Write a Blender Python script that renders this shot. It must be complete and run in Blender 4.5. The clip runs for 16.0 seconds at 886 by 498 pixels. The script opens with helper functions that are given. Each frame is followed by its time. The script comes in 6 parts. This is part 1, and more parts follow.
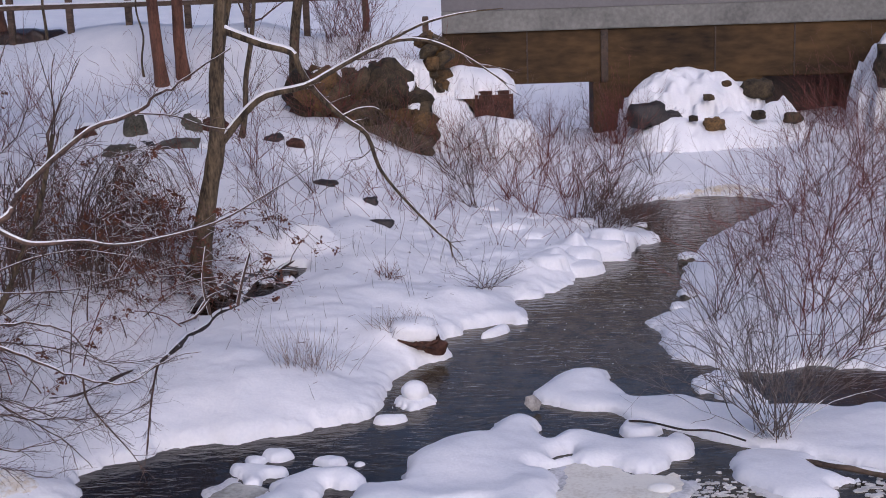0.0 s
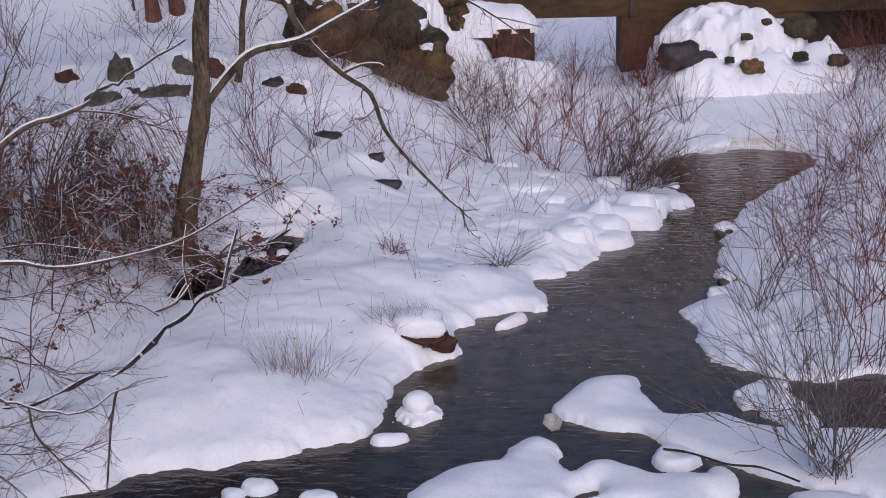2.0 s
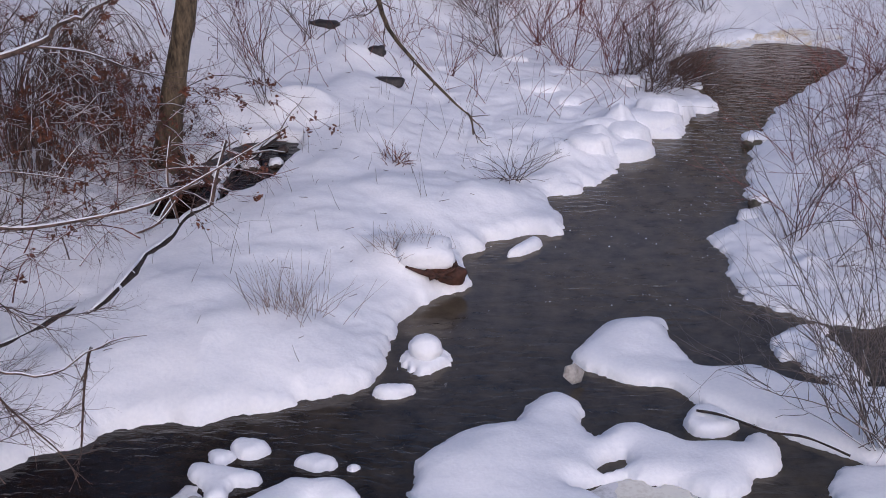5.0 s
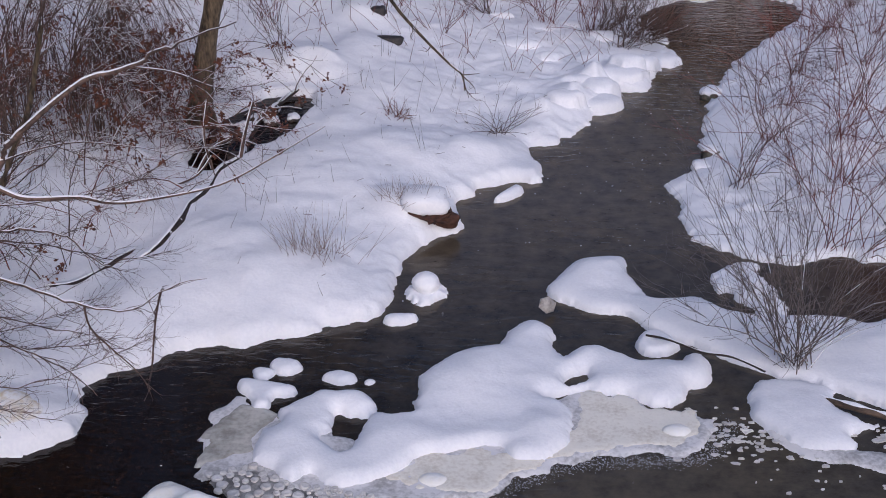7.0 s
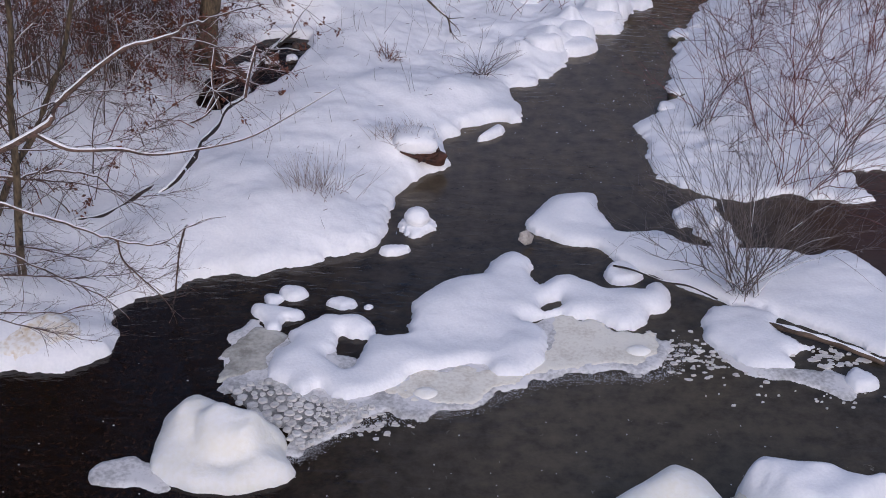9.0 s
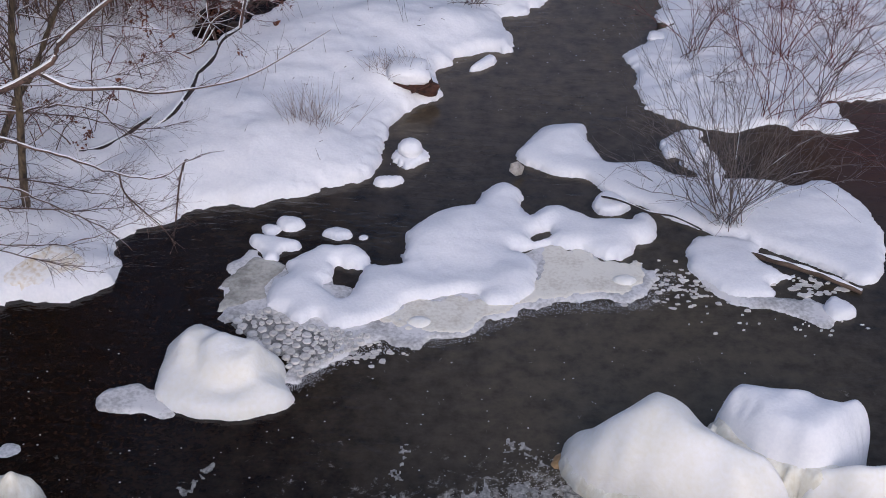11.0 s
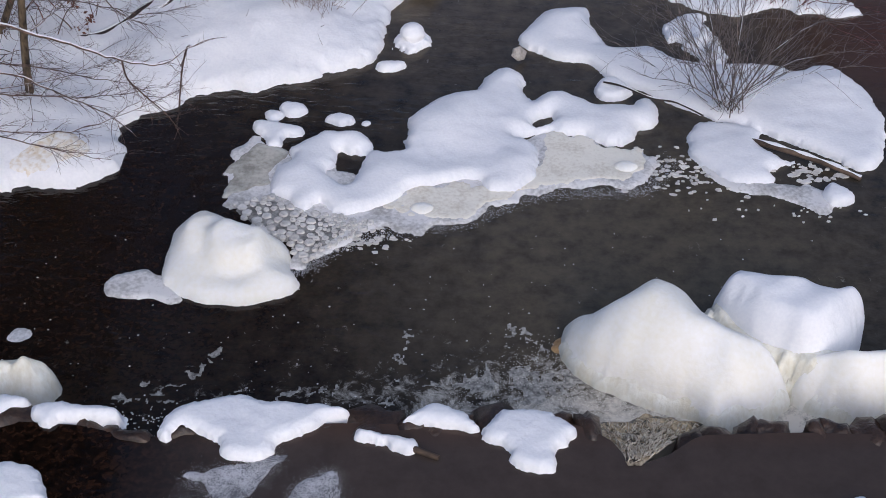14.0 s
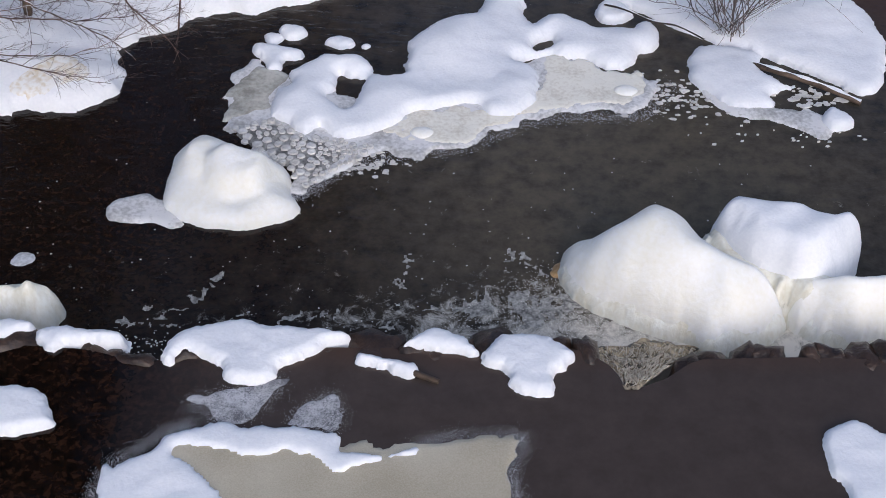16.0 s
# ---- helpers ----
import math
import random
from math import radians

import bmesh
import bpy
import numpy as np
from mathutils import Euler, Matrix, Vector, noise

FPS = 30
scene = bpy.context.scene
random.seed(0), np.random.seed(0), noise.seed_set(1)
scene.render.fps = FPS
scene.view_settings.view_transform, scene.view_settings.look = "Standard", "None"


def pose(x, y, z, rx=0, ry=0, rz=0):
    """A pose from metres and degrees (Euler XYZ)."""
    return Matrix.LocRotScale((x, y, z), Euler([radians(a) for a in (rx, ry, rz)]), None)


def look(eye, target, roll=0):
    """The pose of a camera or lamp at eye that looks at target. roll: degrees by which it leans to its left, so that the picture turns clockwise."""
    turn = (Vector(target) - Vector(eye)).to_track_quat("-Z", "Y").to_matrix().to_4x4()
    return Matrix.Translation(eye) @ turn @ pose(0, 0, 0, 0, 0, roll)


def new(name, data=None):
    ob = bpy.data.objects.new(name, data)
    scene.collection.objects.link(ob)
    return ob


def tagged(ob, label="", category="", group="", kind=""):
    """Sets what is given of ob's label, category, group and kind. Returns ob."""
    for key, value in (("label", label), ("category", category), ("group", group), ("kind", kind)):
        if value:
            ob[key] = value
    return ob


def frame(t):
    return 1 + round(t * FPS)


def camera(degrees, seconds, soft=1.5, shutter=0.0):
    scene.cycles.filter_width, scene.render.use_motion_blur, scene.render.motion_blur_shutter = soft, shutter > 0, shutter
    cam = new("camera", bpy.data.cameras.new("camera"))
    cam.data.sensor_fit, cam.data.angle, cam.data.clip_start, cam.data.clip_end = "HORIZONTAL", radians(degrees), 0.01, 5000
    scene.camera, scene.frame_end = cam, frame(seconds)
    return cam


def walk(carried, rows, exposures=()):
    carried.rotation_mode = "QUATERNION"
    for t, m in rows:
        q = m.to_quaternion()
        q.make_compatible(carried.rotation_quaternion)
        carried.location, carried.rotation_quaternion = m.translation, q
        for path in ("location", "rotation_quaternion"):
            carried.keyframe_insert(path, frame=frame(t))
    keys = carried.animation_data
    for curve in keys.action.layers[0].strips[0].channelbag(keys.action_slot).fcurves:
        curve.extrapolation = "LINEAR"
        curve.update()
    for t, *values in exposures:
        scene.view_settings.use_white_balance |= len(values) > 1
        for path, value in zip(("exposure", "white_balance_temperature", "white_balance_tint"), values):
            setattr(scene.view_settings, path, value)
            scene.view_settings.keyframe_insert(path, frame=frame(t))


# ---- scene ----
cam = camera(36.0, 16.0, 0.9)
ROWS = [
    (0.0, pose(0.292, 0.169, 4.661, 76.626, 1.913, 0.618)),
    (0.5, pose(0.287, 0.507, 4.814, 75.627, 1.698, 0.804)),
    (1.0, pose(0.297, 0.986, 4.886, 74.726, 1.634, 0.988)),
    (1.5, pose(0.332, 1.507, 4.947, 73.770, 1.637, 1.246)),
    (2.0, pose(0.353, 2.072, 4.978, 72.751, 1.549, 1.484)),
    (2.5, pose(0.331, 2.596, 4.936, 71.931, 1.412, 1.579)),
    (3.0, pose(0.284, 3.100, 4.883, 70.988, 1.226, 1.601)),
    (3.5, pose(0.246, 3.521, 4.838, 70.072, 1.108, 1.681)),
    (4.0, pose(0.173, 3.883, 4.823, 69.019, 0.838, 1.655)),
    (6.5, pose(0.145, 1.901, 6.192, 63.759, 0.549, 1.131)),
    (7.0, pose(0.139, 1.475, 6.456, 62.947, 0.480, 0.989)),
    (7.5, pose(0.104, 1.087, 6.716, 62.074, 0.318, 0.764)),
    (8.0, pose(0.091, 0.747, 6.963, 61.136, 0.198, 0.612)),
    (8.5, pose(0.060, 0.481, 7.185, 60.189, 0.013, 0.413)),
    (9.0, pose(0.020, 0.285, 7.399, 59.165, -0.215, 0.214)),
    (11.5, pose(0.019, 0.046, 7.787, 54.655, -0.341, -0.083)),
    (12.0, pose(0.014, 0.046, 7.826, 53.725, -0.348, -0.085)),
    (12.5, pose(0.033, 0.040, 7.851, 52.856, -0.309, 0.006)),
    (13.0, pose(0.018, 0.031, 7.856, 52.046, -0.314, -0.014)),
    (13.5, pose(0.016, 0.020, 7.876, 51.226, -0.314, -0.008)),
    (14.0, pose(0.007, 0.004, 7.902, 50.370, -0.316, -0.023)),
    (14.5, pose(0.012, 0.001, 7.910, 49.557, -0.325, 0.028)),
    (15.0, pose(0.002, -0.002, 7.947, 48.634, -0.344, -0.009)),
    (15.5, pose(0.013, 0.000, 7.965, 47.770, -0.345, 0.058)),
    (16.0, pose(0.000, -0.000, 8.000, 46.868, -0.389, -0.000)),
]
walk(cam, ROWS, [(0.0, -0.61, 5530, 24), (8.0, -0.56, 5530, 20), (12.5, -0.5, 5560, 16), (16.0, -0.27, 5590, 13)])

# ---------------------------------------------------------------- light
world = bpy.data.worlds.new("winter_sky")
scene.world = world
world.use_nodes = True
wn = world.node_tree.nodes
sky = wn.new("ShaderNodeTexSky")
sky.sky_type = "NISHITA"
sky.sun_disc = False
sky.sun_elevation = radians(28)
sky.sun_rotation = radians(165)
sky.air_density = 1.0
sky.dust_density = 4.0
sky.ozone_density = 1.0
world.node_tree.links.new(sky.outputs[0], wn["Background"].inputs[0])
wn["Background"].inputs[1].default_value = 0.15

sun_data = bpy.data.lights.new("sun", "SUN")
sun_data.energy = 0.9
sun_data.angle = radians(60)
sun_data.color = (1.0, 0.95, 0.9)
sun = new("sun", sun_data)
az, el = radians(165), radians(60)
sun.matrix_world = look((0, 0, 30), (0 - math.sin(az) * math.cos(el), 0 - math.cos(az) * math.cos(el), 30 - math.sin(el)))


# ---------------------------------------------------------------- small tools
def vnoise(x, y, seed=0):
    """Smooth value noise in -1..1 on arrays."""
    xi, yi = np.floor(x), np.floor(y)
    fx, fy = x - xi, y - yi
    fx, fy = fx * fx * (3 - 2 * fx), fy * fy * (3 - 2 * fy)

    def h(a, b):
        v = np.sin(a * 127.1 + b * 311.7 + seed * 74.7) * 43758.5453
        return (v - np.floor(v)) * 2 - 1
    top = h(xi, yi) * (1 - fx) + h(xi + 1, yi) * fx
    low = h(xi, yi + 1) * (1 - fx) + h(xi + 1, yi + 1) * fx
    return top * (1 - fy) + low * fy


def fnoise(x, y, seed=0, octaves=3):
    total, amp = 0, 1.0
    for k in range(octaves):
        total = total + amp * vnoise(x * 2 ** k, y * 2 ** k, seed + 13 * k)
        amp *= 0.5
    return total / 1.75


def curve_round(pts, per=4, closed=True):
    """A smooth curve through pts (Catmull-Rom)."""
    p = np.array(pts, float)
    n = len(p)
    out = []
    for i in range(n if closed else n - 1):
        if closed:
            a, b, c, d = p[i - 1], p[i], p[(i + 1) % n], p[(i + 2) % n]
        else:
            a, b, c, d = p[max(i - 1, 0)], p[i], p[i + 1], p[min(i + 2, n - 1)]
        for k in range(per):
            t = k / per
            out.append(0.5 * (2 * b + (c - a) * t + (2 * a - 5 * b + 4 * c - d) * t * t + (3 * b - a - 3 * c + d) * t ** 3))
    if not closed:
        out.append(p[-1])
    return np.array(out)


def inside_distance(x, y, poly):
    """Distance to the outline, positive inside it."""
    shape = x.shape
    x, y = x.ravel(), y.ravel()
    best = np.full(x.shape, 1e9)
    inside = np.zeros(x.shape, bool)
    for (ax, ay), (bx, by) in zip(poly, np.roll(poly, -1, axis=0)):
        dx, dy = bx - ax, by - ay
        t = np.clip(((x - ax) * dx + (y - ay) * dy) / (dx * dx + dy * dy + 1e-12), 0, 1)
        best = np.minimum(best, (x - ax - t * dx) ** 2 + (y - ay - t * dy) ** 2)
        if abs(dy) > 1e-12:
            inside ^= ((ay > y) != (by > y)) & (x < ax + (y - ay) * dx / dy)
    d = np.sqrt(best)
    return np.where(inside, d, -d).reshape(shape)


def mesh_object(name, verts, faces, material, parent=None, smooth=True, label=""):
    me = bpy.data.meshes.new(name)
    me.from_pydata([tuple(v) for v in verts], [], [tuple(f) for f in faces])
    me.materials.append(material)
    if smooth:
        me.polygons.foreach_set("use_smooth", [True] * len(me.polygons))
    me.update()
    ob = new(name, me)
    if parent:
        ob.parent = parent
    if label:
        tagged(ob, label)
    return ob


def sheet(name, xs, ys, z, keep, material, parent=None, label=""):
    """A grid surface z over xs, ys, of the cells whose corners are all kept."""
    nx, ny = len(xs), len(ys)
    gx, gy = np.meshgrid(xs, ys)
    idx = np.arange(nx * ny).reshape(ny, nx)
    cell = keep[:-1, :-1] & keep[1:, :-1] & keep[:-1, 1:] & keep[1:, 1:]
    quads = np.stack([idx[:-1, :-1], idx[:-1, 1:], idx[1:, 1:], idx[1:, :-1]], -1)[cell]
    used = np.unique(quads)
    remap = np.full(nx * ny, -1)
    remap[used] = np.arange(len(used))
    verts = np.stack([gx.ravel()[used], gy.ravel()[used], z.ravel()[used]], -1)
    return mesh_object(name, verts.tolist(), remap[quads].tolist(), material, parent, True, label)


def part(name, bm, material, parent, label=""):
    me = bpy.data.meshes.new(name)
    bm.to_mesh(me)
    bm.free()
    me.materials.append(material)
    ob = new(name, me)
    ob.parent = parent
    if label:
        tagged(ob, label)
    return ob


def box_bm(x0, x1, y0, y1, z0, z1, bevel=0.0):
    bm = bmesh.new()
    bmesh.ops.create_cube(bm, size=1, matrix=Matrix.Translation(((x0 + x1) / 2, (y0 + y1) / 2, (z0 + z1) / 2)) @ Matrix.Diagonal((x1 - x0, y1 - y0, z1 - z0, 1)))
    if bevel:
        bmesh.ops.bevel(bm, geom=bm.edges[:], offset=bevel, segments=2, affect="EDGES")
    return bm


# ---------------------------------------------------------------- materials
def material(name, base, rough=0.8, metal=0.0):
    m = bpy.data.materials.new(name)
    m.use_nodes = True
    b = m.node_tree.nodes["Principled BSDF"]
    b.inputs["Base Color"].default_value = (*base, 1)
    b.inputs["Roughness"].default_value = rough
    b.inputs["Metallic"].default_value = metal
    return m


def grained(name, dark, light, scale, rough=0.8, fine=8.0, bump=0.3, depth=0.01, stretch=(1, 1, 1), spread=(0.35, 0.65), vary=0.0):
    """Two-scale noise colour and relief, at real-world size."""
    m = material(name, light, rough)
    nt = m.node_tree
    n, link = nt.nodes, nt.links.new
    b = n["Principled BSDF"]
    geo = n.new("ShaderNodeNewGeometry")
    mp = n.new("ShaderNodeMapping")
    mp.inputs["Scale"].default_value = stretch
    link(geo.outputs["Position"], mp.inputs[0])
    a = n.new("ShaderNodeTexNoise")
    a.inputs["Scale"].default_value = scale
    a.inputs["Detail"].default_value = 6
    link(mp.outputs[0], a.inputs["Vector"])
    f = n.new("ShaderNodeTexNoise")
    f.inputs["Scale"].default_value = scale * fine
    f.inputs["Detail"].default_value = 4
    link(mp.outputs[0], f.inputs["Vector"])
    mix = n.new("ShaderNodeMath")
    mix.operation = "MULTIPLY_ADD"
    mix.inputs[1].default_value = 0.4
    link(f.outputs["Fac"], mix.inputs[0])
    sub = n.new("ShaderNodeMath")
    sub.operation = "MULTIPLY"
    sub.inputs[1].default_value = 0.6
    link(a.outputs["Fac"], sub.inputs[0])
    link(sub.outputs[0], mix.inputs[2])
    ramp = n.new("ShaderNodeValToRGB")
    ramp.color_ramp.elements[0].position, ramp.color_ramp.elements[1].position = spread
    ramp.color_ramp.elements[0].color = (*dark, 1)
    ramp.color_ramp.elements[1].color = (*light, 1)
    link(mix.outputs[0], ramp.inputs[0])
    link(ramp.outputs[0], b.inputs["Base Color"])
    if vary:
        info = n.new("ShaderNodeObjectInfo")
        span = n.new("ShaderNodeMapRange")
        span.inputs["To Min"].default_value, span.inputs["To Max"].default_value = 1 - vary, 1 + vary
        link(info.outputs["Random"], span.inputs["Value"])
        tone = n.new("ShaderNodeHueSaturation")
        link(span.outputs[0], tone.inputs["Value"])
        link(ramp.outputs[0], tone.inputs["Color"])
        link(tone.outputs[0], b.inputs["Base Color"])
    bp = n.new("ShaderNodeBump")
    bp.inputs["Strength"].default_value = bump
    bp.inputs["Distance"].default_value = depth
    link(mix.outputs[0], bp.inputs["Height"])
    link(bp.outputs[0], b.inputs["Normal"])
    return m


SNOW = grained("snow", (0.8, 0.81, 0.84), (0.91, 0.91, 0.92), 2.2, 0.65, 15, 0.4, 0.025)
ICY_SNOW = grained("icy_snow", (0.86, 0.83, 0.72), (0.93, 0.92, 0.89), 2.0, 0.5, 12, 0.5, 0.02)
CREAM_ICE = grained("cream_ice", (0.7, 0.66, 0.52), (0.88, 0.88, 0.81), 5.0, 0.4, 6, 0.7, 0.03, (1, 1, 0.5))
GREY_ICE = grained("grey_ice", (0.38, 0.37, 0.35), (0.76, 0.745, 0.73), 3.1, 0.45, 9, 0.6, 0.012, spread=(0.36, 0.54))
TAN_ICE = grained("tan_ice", (0.4, 0.35, 0.25), (0.58, 0.53, 0.41), 1.6, 0.5, 60, 0.2, 0.004)
FROST = grained("frost", (0.12, 0.12, 0.13), (0.55, 0.55, 0.57), 5.0, 0.6, 14, 0.2, 0.004, spread=(0.42, 0.58))
BARK = grained("grey_bark", (0.02, 0.014, 0.009), (0.16, 0.118, 0.07), 11, 0.9, 4, 0.9, 0.03, (1, 1, 0.3), spread=(0.38, 0.64))
RED_BARK = grained("reddish_bark", (0.07, 0.032, 0.02), (0.2, 0.09, 0.055), 9, 0.9, 5, 0.7, 0.02, (1, 1, 0.3))
TWIG = grained("dark_twig", (0.022, 0.014, 0.012), (0.18, 0.115, 0.088), 12, 0.85, 4, 0.2, 0.003)
RED_TWIG = grained("reddish_twig", (0.055, 0.015, 0.013), (0.24, 0.08, 0.06), 10, 0.8, 4, 0.2, 0.003)
GREY_TWIG = grained("grey_twig", (0.05, 0.04, 0.037), (0.22, 0.175, 0.155), 12, 0.85, 4, 0.2, 0.003)
STRAW = grained("dry_grass", (0.14, 0.1, 0.085), (0.36, 0.27, 0.22), 14, 0.85, 4, 0.2, 0.003)
LEAF = grained("dry_leaf", (0.05, 0.018, 0.011), (0.22, 0.08, 0.042), 9, 0.8, 4, 0.3, 0.003)
STONE = grained("field_stone", (0.025, 0.024, 0.017), (0.15, 0.14, 0.105), 5.0, 0.85, 7, 0.7, 0.03)
WET_STONE = grained("wet_stone", (0.01, 0.006, 0.004), (0.07, 0.04, 0.024), 6.0, 0.35, 6, 0.7, 0.03)
MOSSY_STONE = grained("mossy_stone", (0.008, 0.006, 0.004), (0.11, 0.08, 0.042), 6.0, 0.9, 7, 0.8, 0.04, vary=0.65)
OCHRE_STONE = grained("ochre_stained_stone", (0.02, 0.013, 0.006), (0.17, 0.1, 0.036), 4.0, 0.9, 7, 0.8, 0.04, vary=0.5)
DARK_STONE = grained("dark_stone", (0.008, 0.007, 0.007), (0.05, 0.042, 0.04), 6.0, 0.6, 7, 0.7, 0.02)
BROWN_CONCRETE = grained("stained_concrete", (0.014, 0.008, 0.003), (0.125, 0.072, 0.026), 1.1, 0.9, 6, 0.5, 0.02, (0.45, 1, 1.3), spread=(0.3, 0.7))
PALE_CONCRETE = grained("pale_concrete", (0.13, 0.13, 0.12), (0.26, 0.26, 0.24), 1.2, 0.85, 10, 0.3, 0.01)
GREY_STEEL = grained("grey_painted_steel", (0.13, 0.127, 0.135), (0.175, 0.17, 0.18), 0.8, 0.5, 20, 0.1, 0.003)
RUST_BRICK = grained("red_brown_stone", (0.02, 0.009, 0.006), (0.115, 0.048, 0.03), 5, 0.9, 5, 0.8, 0.03)
WOOD = grained("weathered_wood", (0.03, 0.02, 0.014), (0.16, 0.11, 0.075), 5, 0.85, 6, 0.5, 0.01, (0.3, 1, 1))


def water_material(name, shallow, deep, rip, foam=False, shoal=False):
    m = material(name, deep, 0.06)
    nt = m.node_tree
    n, link = nt.nodes, nt.links.new
    b = n["Principled BSDF"]
    b.inputs["IOR"].default_value = 1.33
    geo = n.new("ShaderNodeNewGeometry")
    mp = n.new("ShaderNodeMapping")
    mp.inputs["Scale"].default_value = (0.7, 1.6, 1)
    mp.inputs["Rotation"].default_value = (0, 0, 0.4)
    link(geo.outputs["Position"], mp.inputs[0])
    r = n.new("ShaderNodeTexNoise")
    r.inputs["Scale"].default_value = rip
    r.inputs["Detail"].default_value = 4
    r.inputs["Distortion"].default_value = 0.6
    link(mp.outputs[0], r.inputs["Vector"])
    bp = n.new("ShaderNodeBump")
    bp.inputs["Strength"].default_value = 0.6
    bp.inputs["Distance"].default_value = 0.024
    calm = n.new("ShaderNodeTexNoise")
    calm.inputs["Scale"].default_value = 0.8
    calm.inputs["Detail"].default_value = 2
    link(geo.outputs["Position"], calm.inputs["Vector"])
    patch = n.new("ShaderNodeMapRange")
    patch.inputs["From Min"].default_value, patch.inputs["From Max"].default_value = 0.4, 0.62
    patch.inputs["To Min"].default_value = 0.4
    link(calm.outputs["Fac"], patch.inputs["Value"])
    wave = n.new("ShaderNodeMath")
    wave.operation = "MULTIPLY"
    link(r.outputs["Fac"], wave.inputs[0])
    link(patch.outputs[0], wave.inputs[1])
    link(wave.outputs[0], bp.inputs["Height"])
    link(bp.outputs[0], b.inputs["Normal"])
    bed = n.new("ShaderNodeTexNoise")
    bed.inputs["Scale"].default_value = 4.5
    bed.inputs["Detail"].default_value = 9
    bed.inputs["Roughness"].default_value = 0.68
    link(geo.outputs["Position"], bed.inputs["Vector"])
    ramp = n.new("ShaderNodeValToRGB")
    ramp.color_ramp.elements[0].position, ramp.color_ramp.elements[1].position = 0.36, 0.72
    ramp.color_ramp.elements[0].color = (*deep, 1)
    ramp.color_ramp.elements[1].color = (*shallow, 1)
    link(bed.outputs["Fac"], ramp.inputs[0])
    link(ramp.outputs[0], b.inputs["Base Color"])
    # Dark brown mottle: leaf bed plus tree reflections painted into the water colour.
    leaf_reflect = n.new("ShaderNodeTexNoise")
    leaf_reflect.inputs["Scale"].default_value = 21.0
    leaf_reflect.inputs["Detail"].default_value = 9
    leaf_reflect.inputs["Distortion"].default_value = 0.5
    link(geo.outputs["Position"], leaf_reflect.inputs["Vector"])
    leaves = n.new("ShaderNodeValToRGB")
    leaves.color_ramp.elements[0].position, leaves.color_ramp.elements[1].position = 0.42, 0.8
    leaves.color_ramp.elements[0].color = (0.003, 0.002, 0.0015, 1)
    leaves.color_ramp.elements[1].color = (0.034, 0.015, 0.008, 1)
    link(leaf_reflect.outputs["Fac"], leaves.inputs[0])
    if shoal:
        sp = n.new("ShaderNodeSeparateXYZ")
        link(geo.outputs["Position"], sp.inputs[0])
        sh = n.new("ShaderNodeMapRange")
        sh.inputs["From Min"].default_value, sh.inputs["From Max"].default_value = 6.75, 7.05
        link(sp.outputs["Y"], sh.inputs["Value"])
        sm = n.new("ShaderNodeMath")
        sm.operation = "MULTIPLY"
        link(sh.outputs[0], sm.inputs[0])
        link(bed.outputs["Fac"], sm.inputs[1])
        silty = n.new("ShaderNodeMixRGB")
        silty.inputs[2].default_value = (0.08, 0.04, 0.02, 1)
        link(sm.outputs[0], silty.inputs[0])
        link(ramp.outputs[0], silty.inputs[1])
        # Pool colour darkens to the left, imitating the reflection of trees there.
        dim = n.new("ShaderNodeMapRange")
        dim.inputs["From Min"].default_value, dim.inputs["From Max"].default_value = -1.3, -2.4
        link(sp.outputs["X"], dim.inputs["Value"])
        tree_reflect = n.new("ShaderNodeMixRGB")
        link(leaves.outputs[0], tree_reflect.inputs[2])
        link(dim.outputs[0], tree_reflect.inputs[0])
        link(silty.outputs[0], tree_reflect.inputs[1])
        link(tree_reflect.outputs[0], b.inputs["Base Color"])
    if foam:
        sep = n.new("ShaderNodeSeparateXYZ")
        link(geo.outputs["Position"], sep.inputs[0])
        # Redder brown around the far pool.
        rusty = n.new("ShaderNodeVectorMath")
        rusty.operation = "DISTANCE"
        rusty.inputs[1].default_value = (5.4, 21.5, 0)
        link(geo.outputs["Position"], rusty.inputs[0])
        rm = n.new("ShaderNodeMapRange")
        rm.inputs["From Min"].default_value, rm.inputs["From Max"].default_value = 3.6, 0.8
        link(rusty.outputs["Value"], rm.inputs["Value"])
        far_red = n.new("ShaderNodeMixRGB")
        far_red.inputs[2].default_value = (0.075, 0.03, 0.013, 1)
        link(rm.outputs[0], far_red.inputs[0])
        link(ramp.outputs[0], far_red.inputs[1])
        rusty2 = n.new("ShaderNodeVectorMath")
        rusty2.operation = "DISTANCE"
        rusty2.inputs[1].default_value = (5.3, 13.2, 0)
        link(geo.outputs["Position"], rusty2.inputs[0])
        rm2 = n.new("ShaderNodeMapRange")
        rm2.inputs["From Min"].default_value, rm2.inputs["From Max"].default_value = 1.9, 0.5
        link(rusty2.outputs["Value"], rm2.inputs["Value"])
        # Base colour lightens upstream, painting the sky's grazing reflection into the water.
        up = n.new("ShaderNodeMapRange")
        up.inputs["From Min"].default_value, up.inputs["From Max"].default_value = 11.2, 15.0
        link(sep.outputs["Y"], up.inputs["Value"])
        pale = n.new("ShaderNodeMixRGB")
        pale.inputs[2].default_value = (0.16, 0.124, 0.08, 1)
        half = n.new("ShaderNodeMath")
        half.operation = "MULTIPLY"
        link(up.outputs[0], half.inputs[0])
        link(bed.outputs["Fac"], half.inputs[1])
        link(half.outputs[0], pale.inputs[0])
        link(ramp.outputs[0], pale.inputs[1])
        link(pale.outputs[0], far_red.inputs[1])
        silt2 = n.new("ShaderNodeMixRGB")
        silt2.inputs[2].default_value = (0.06, 0.026, 0.013, 1)
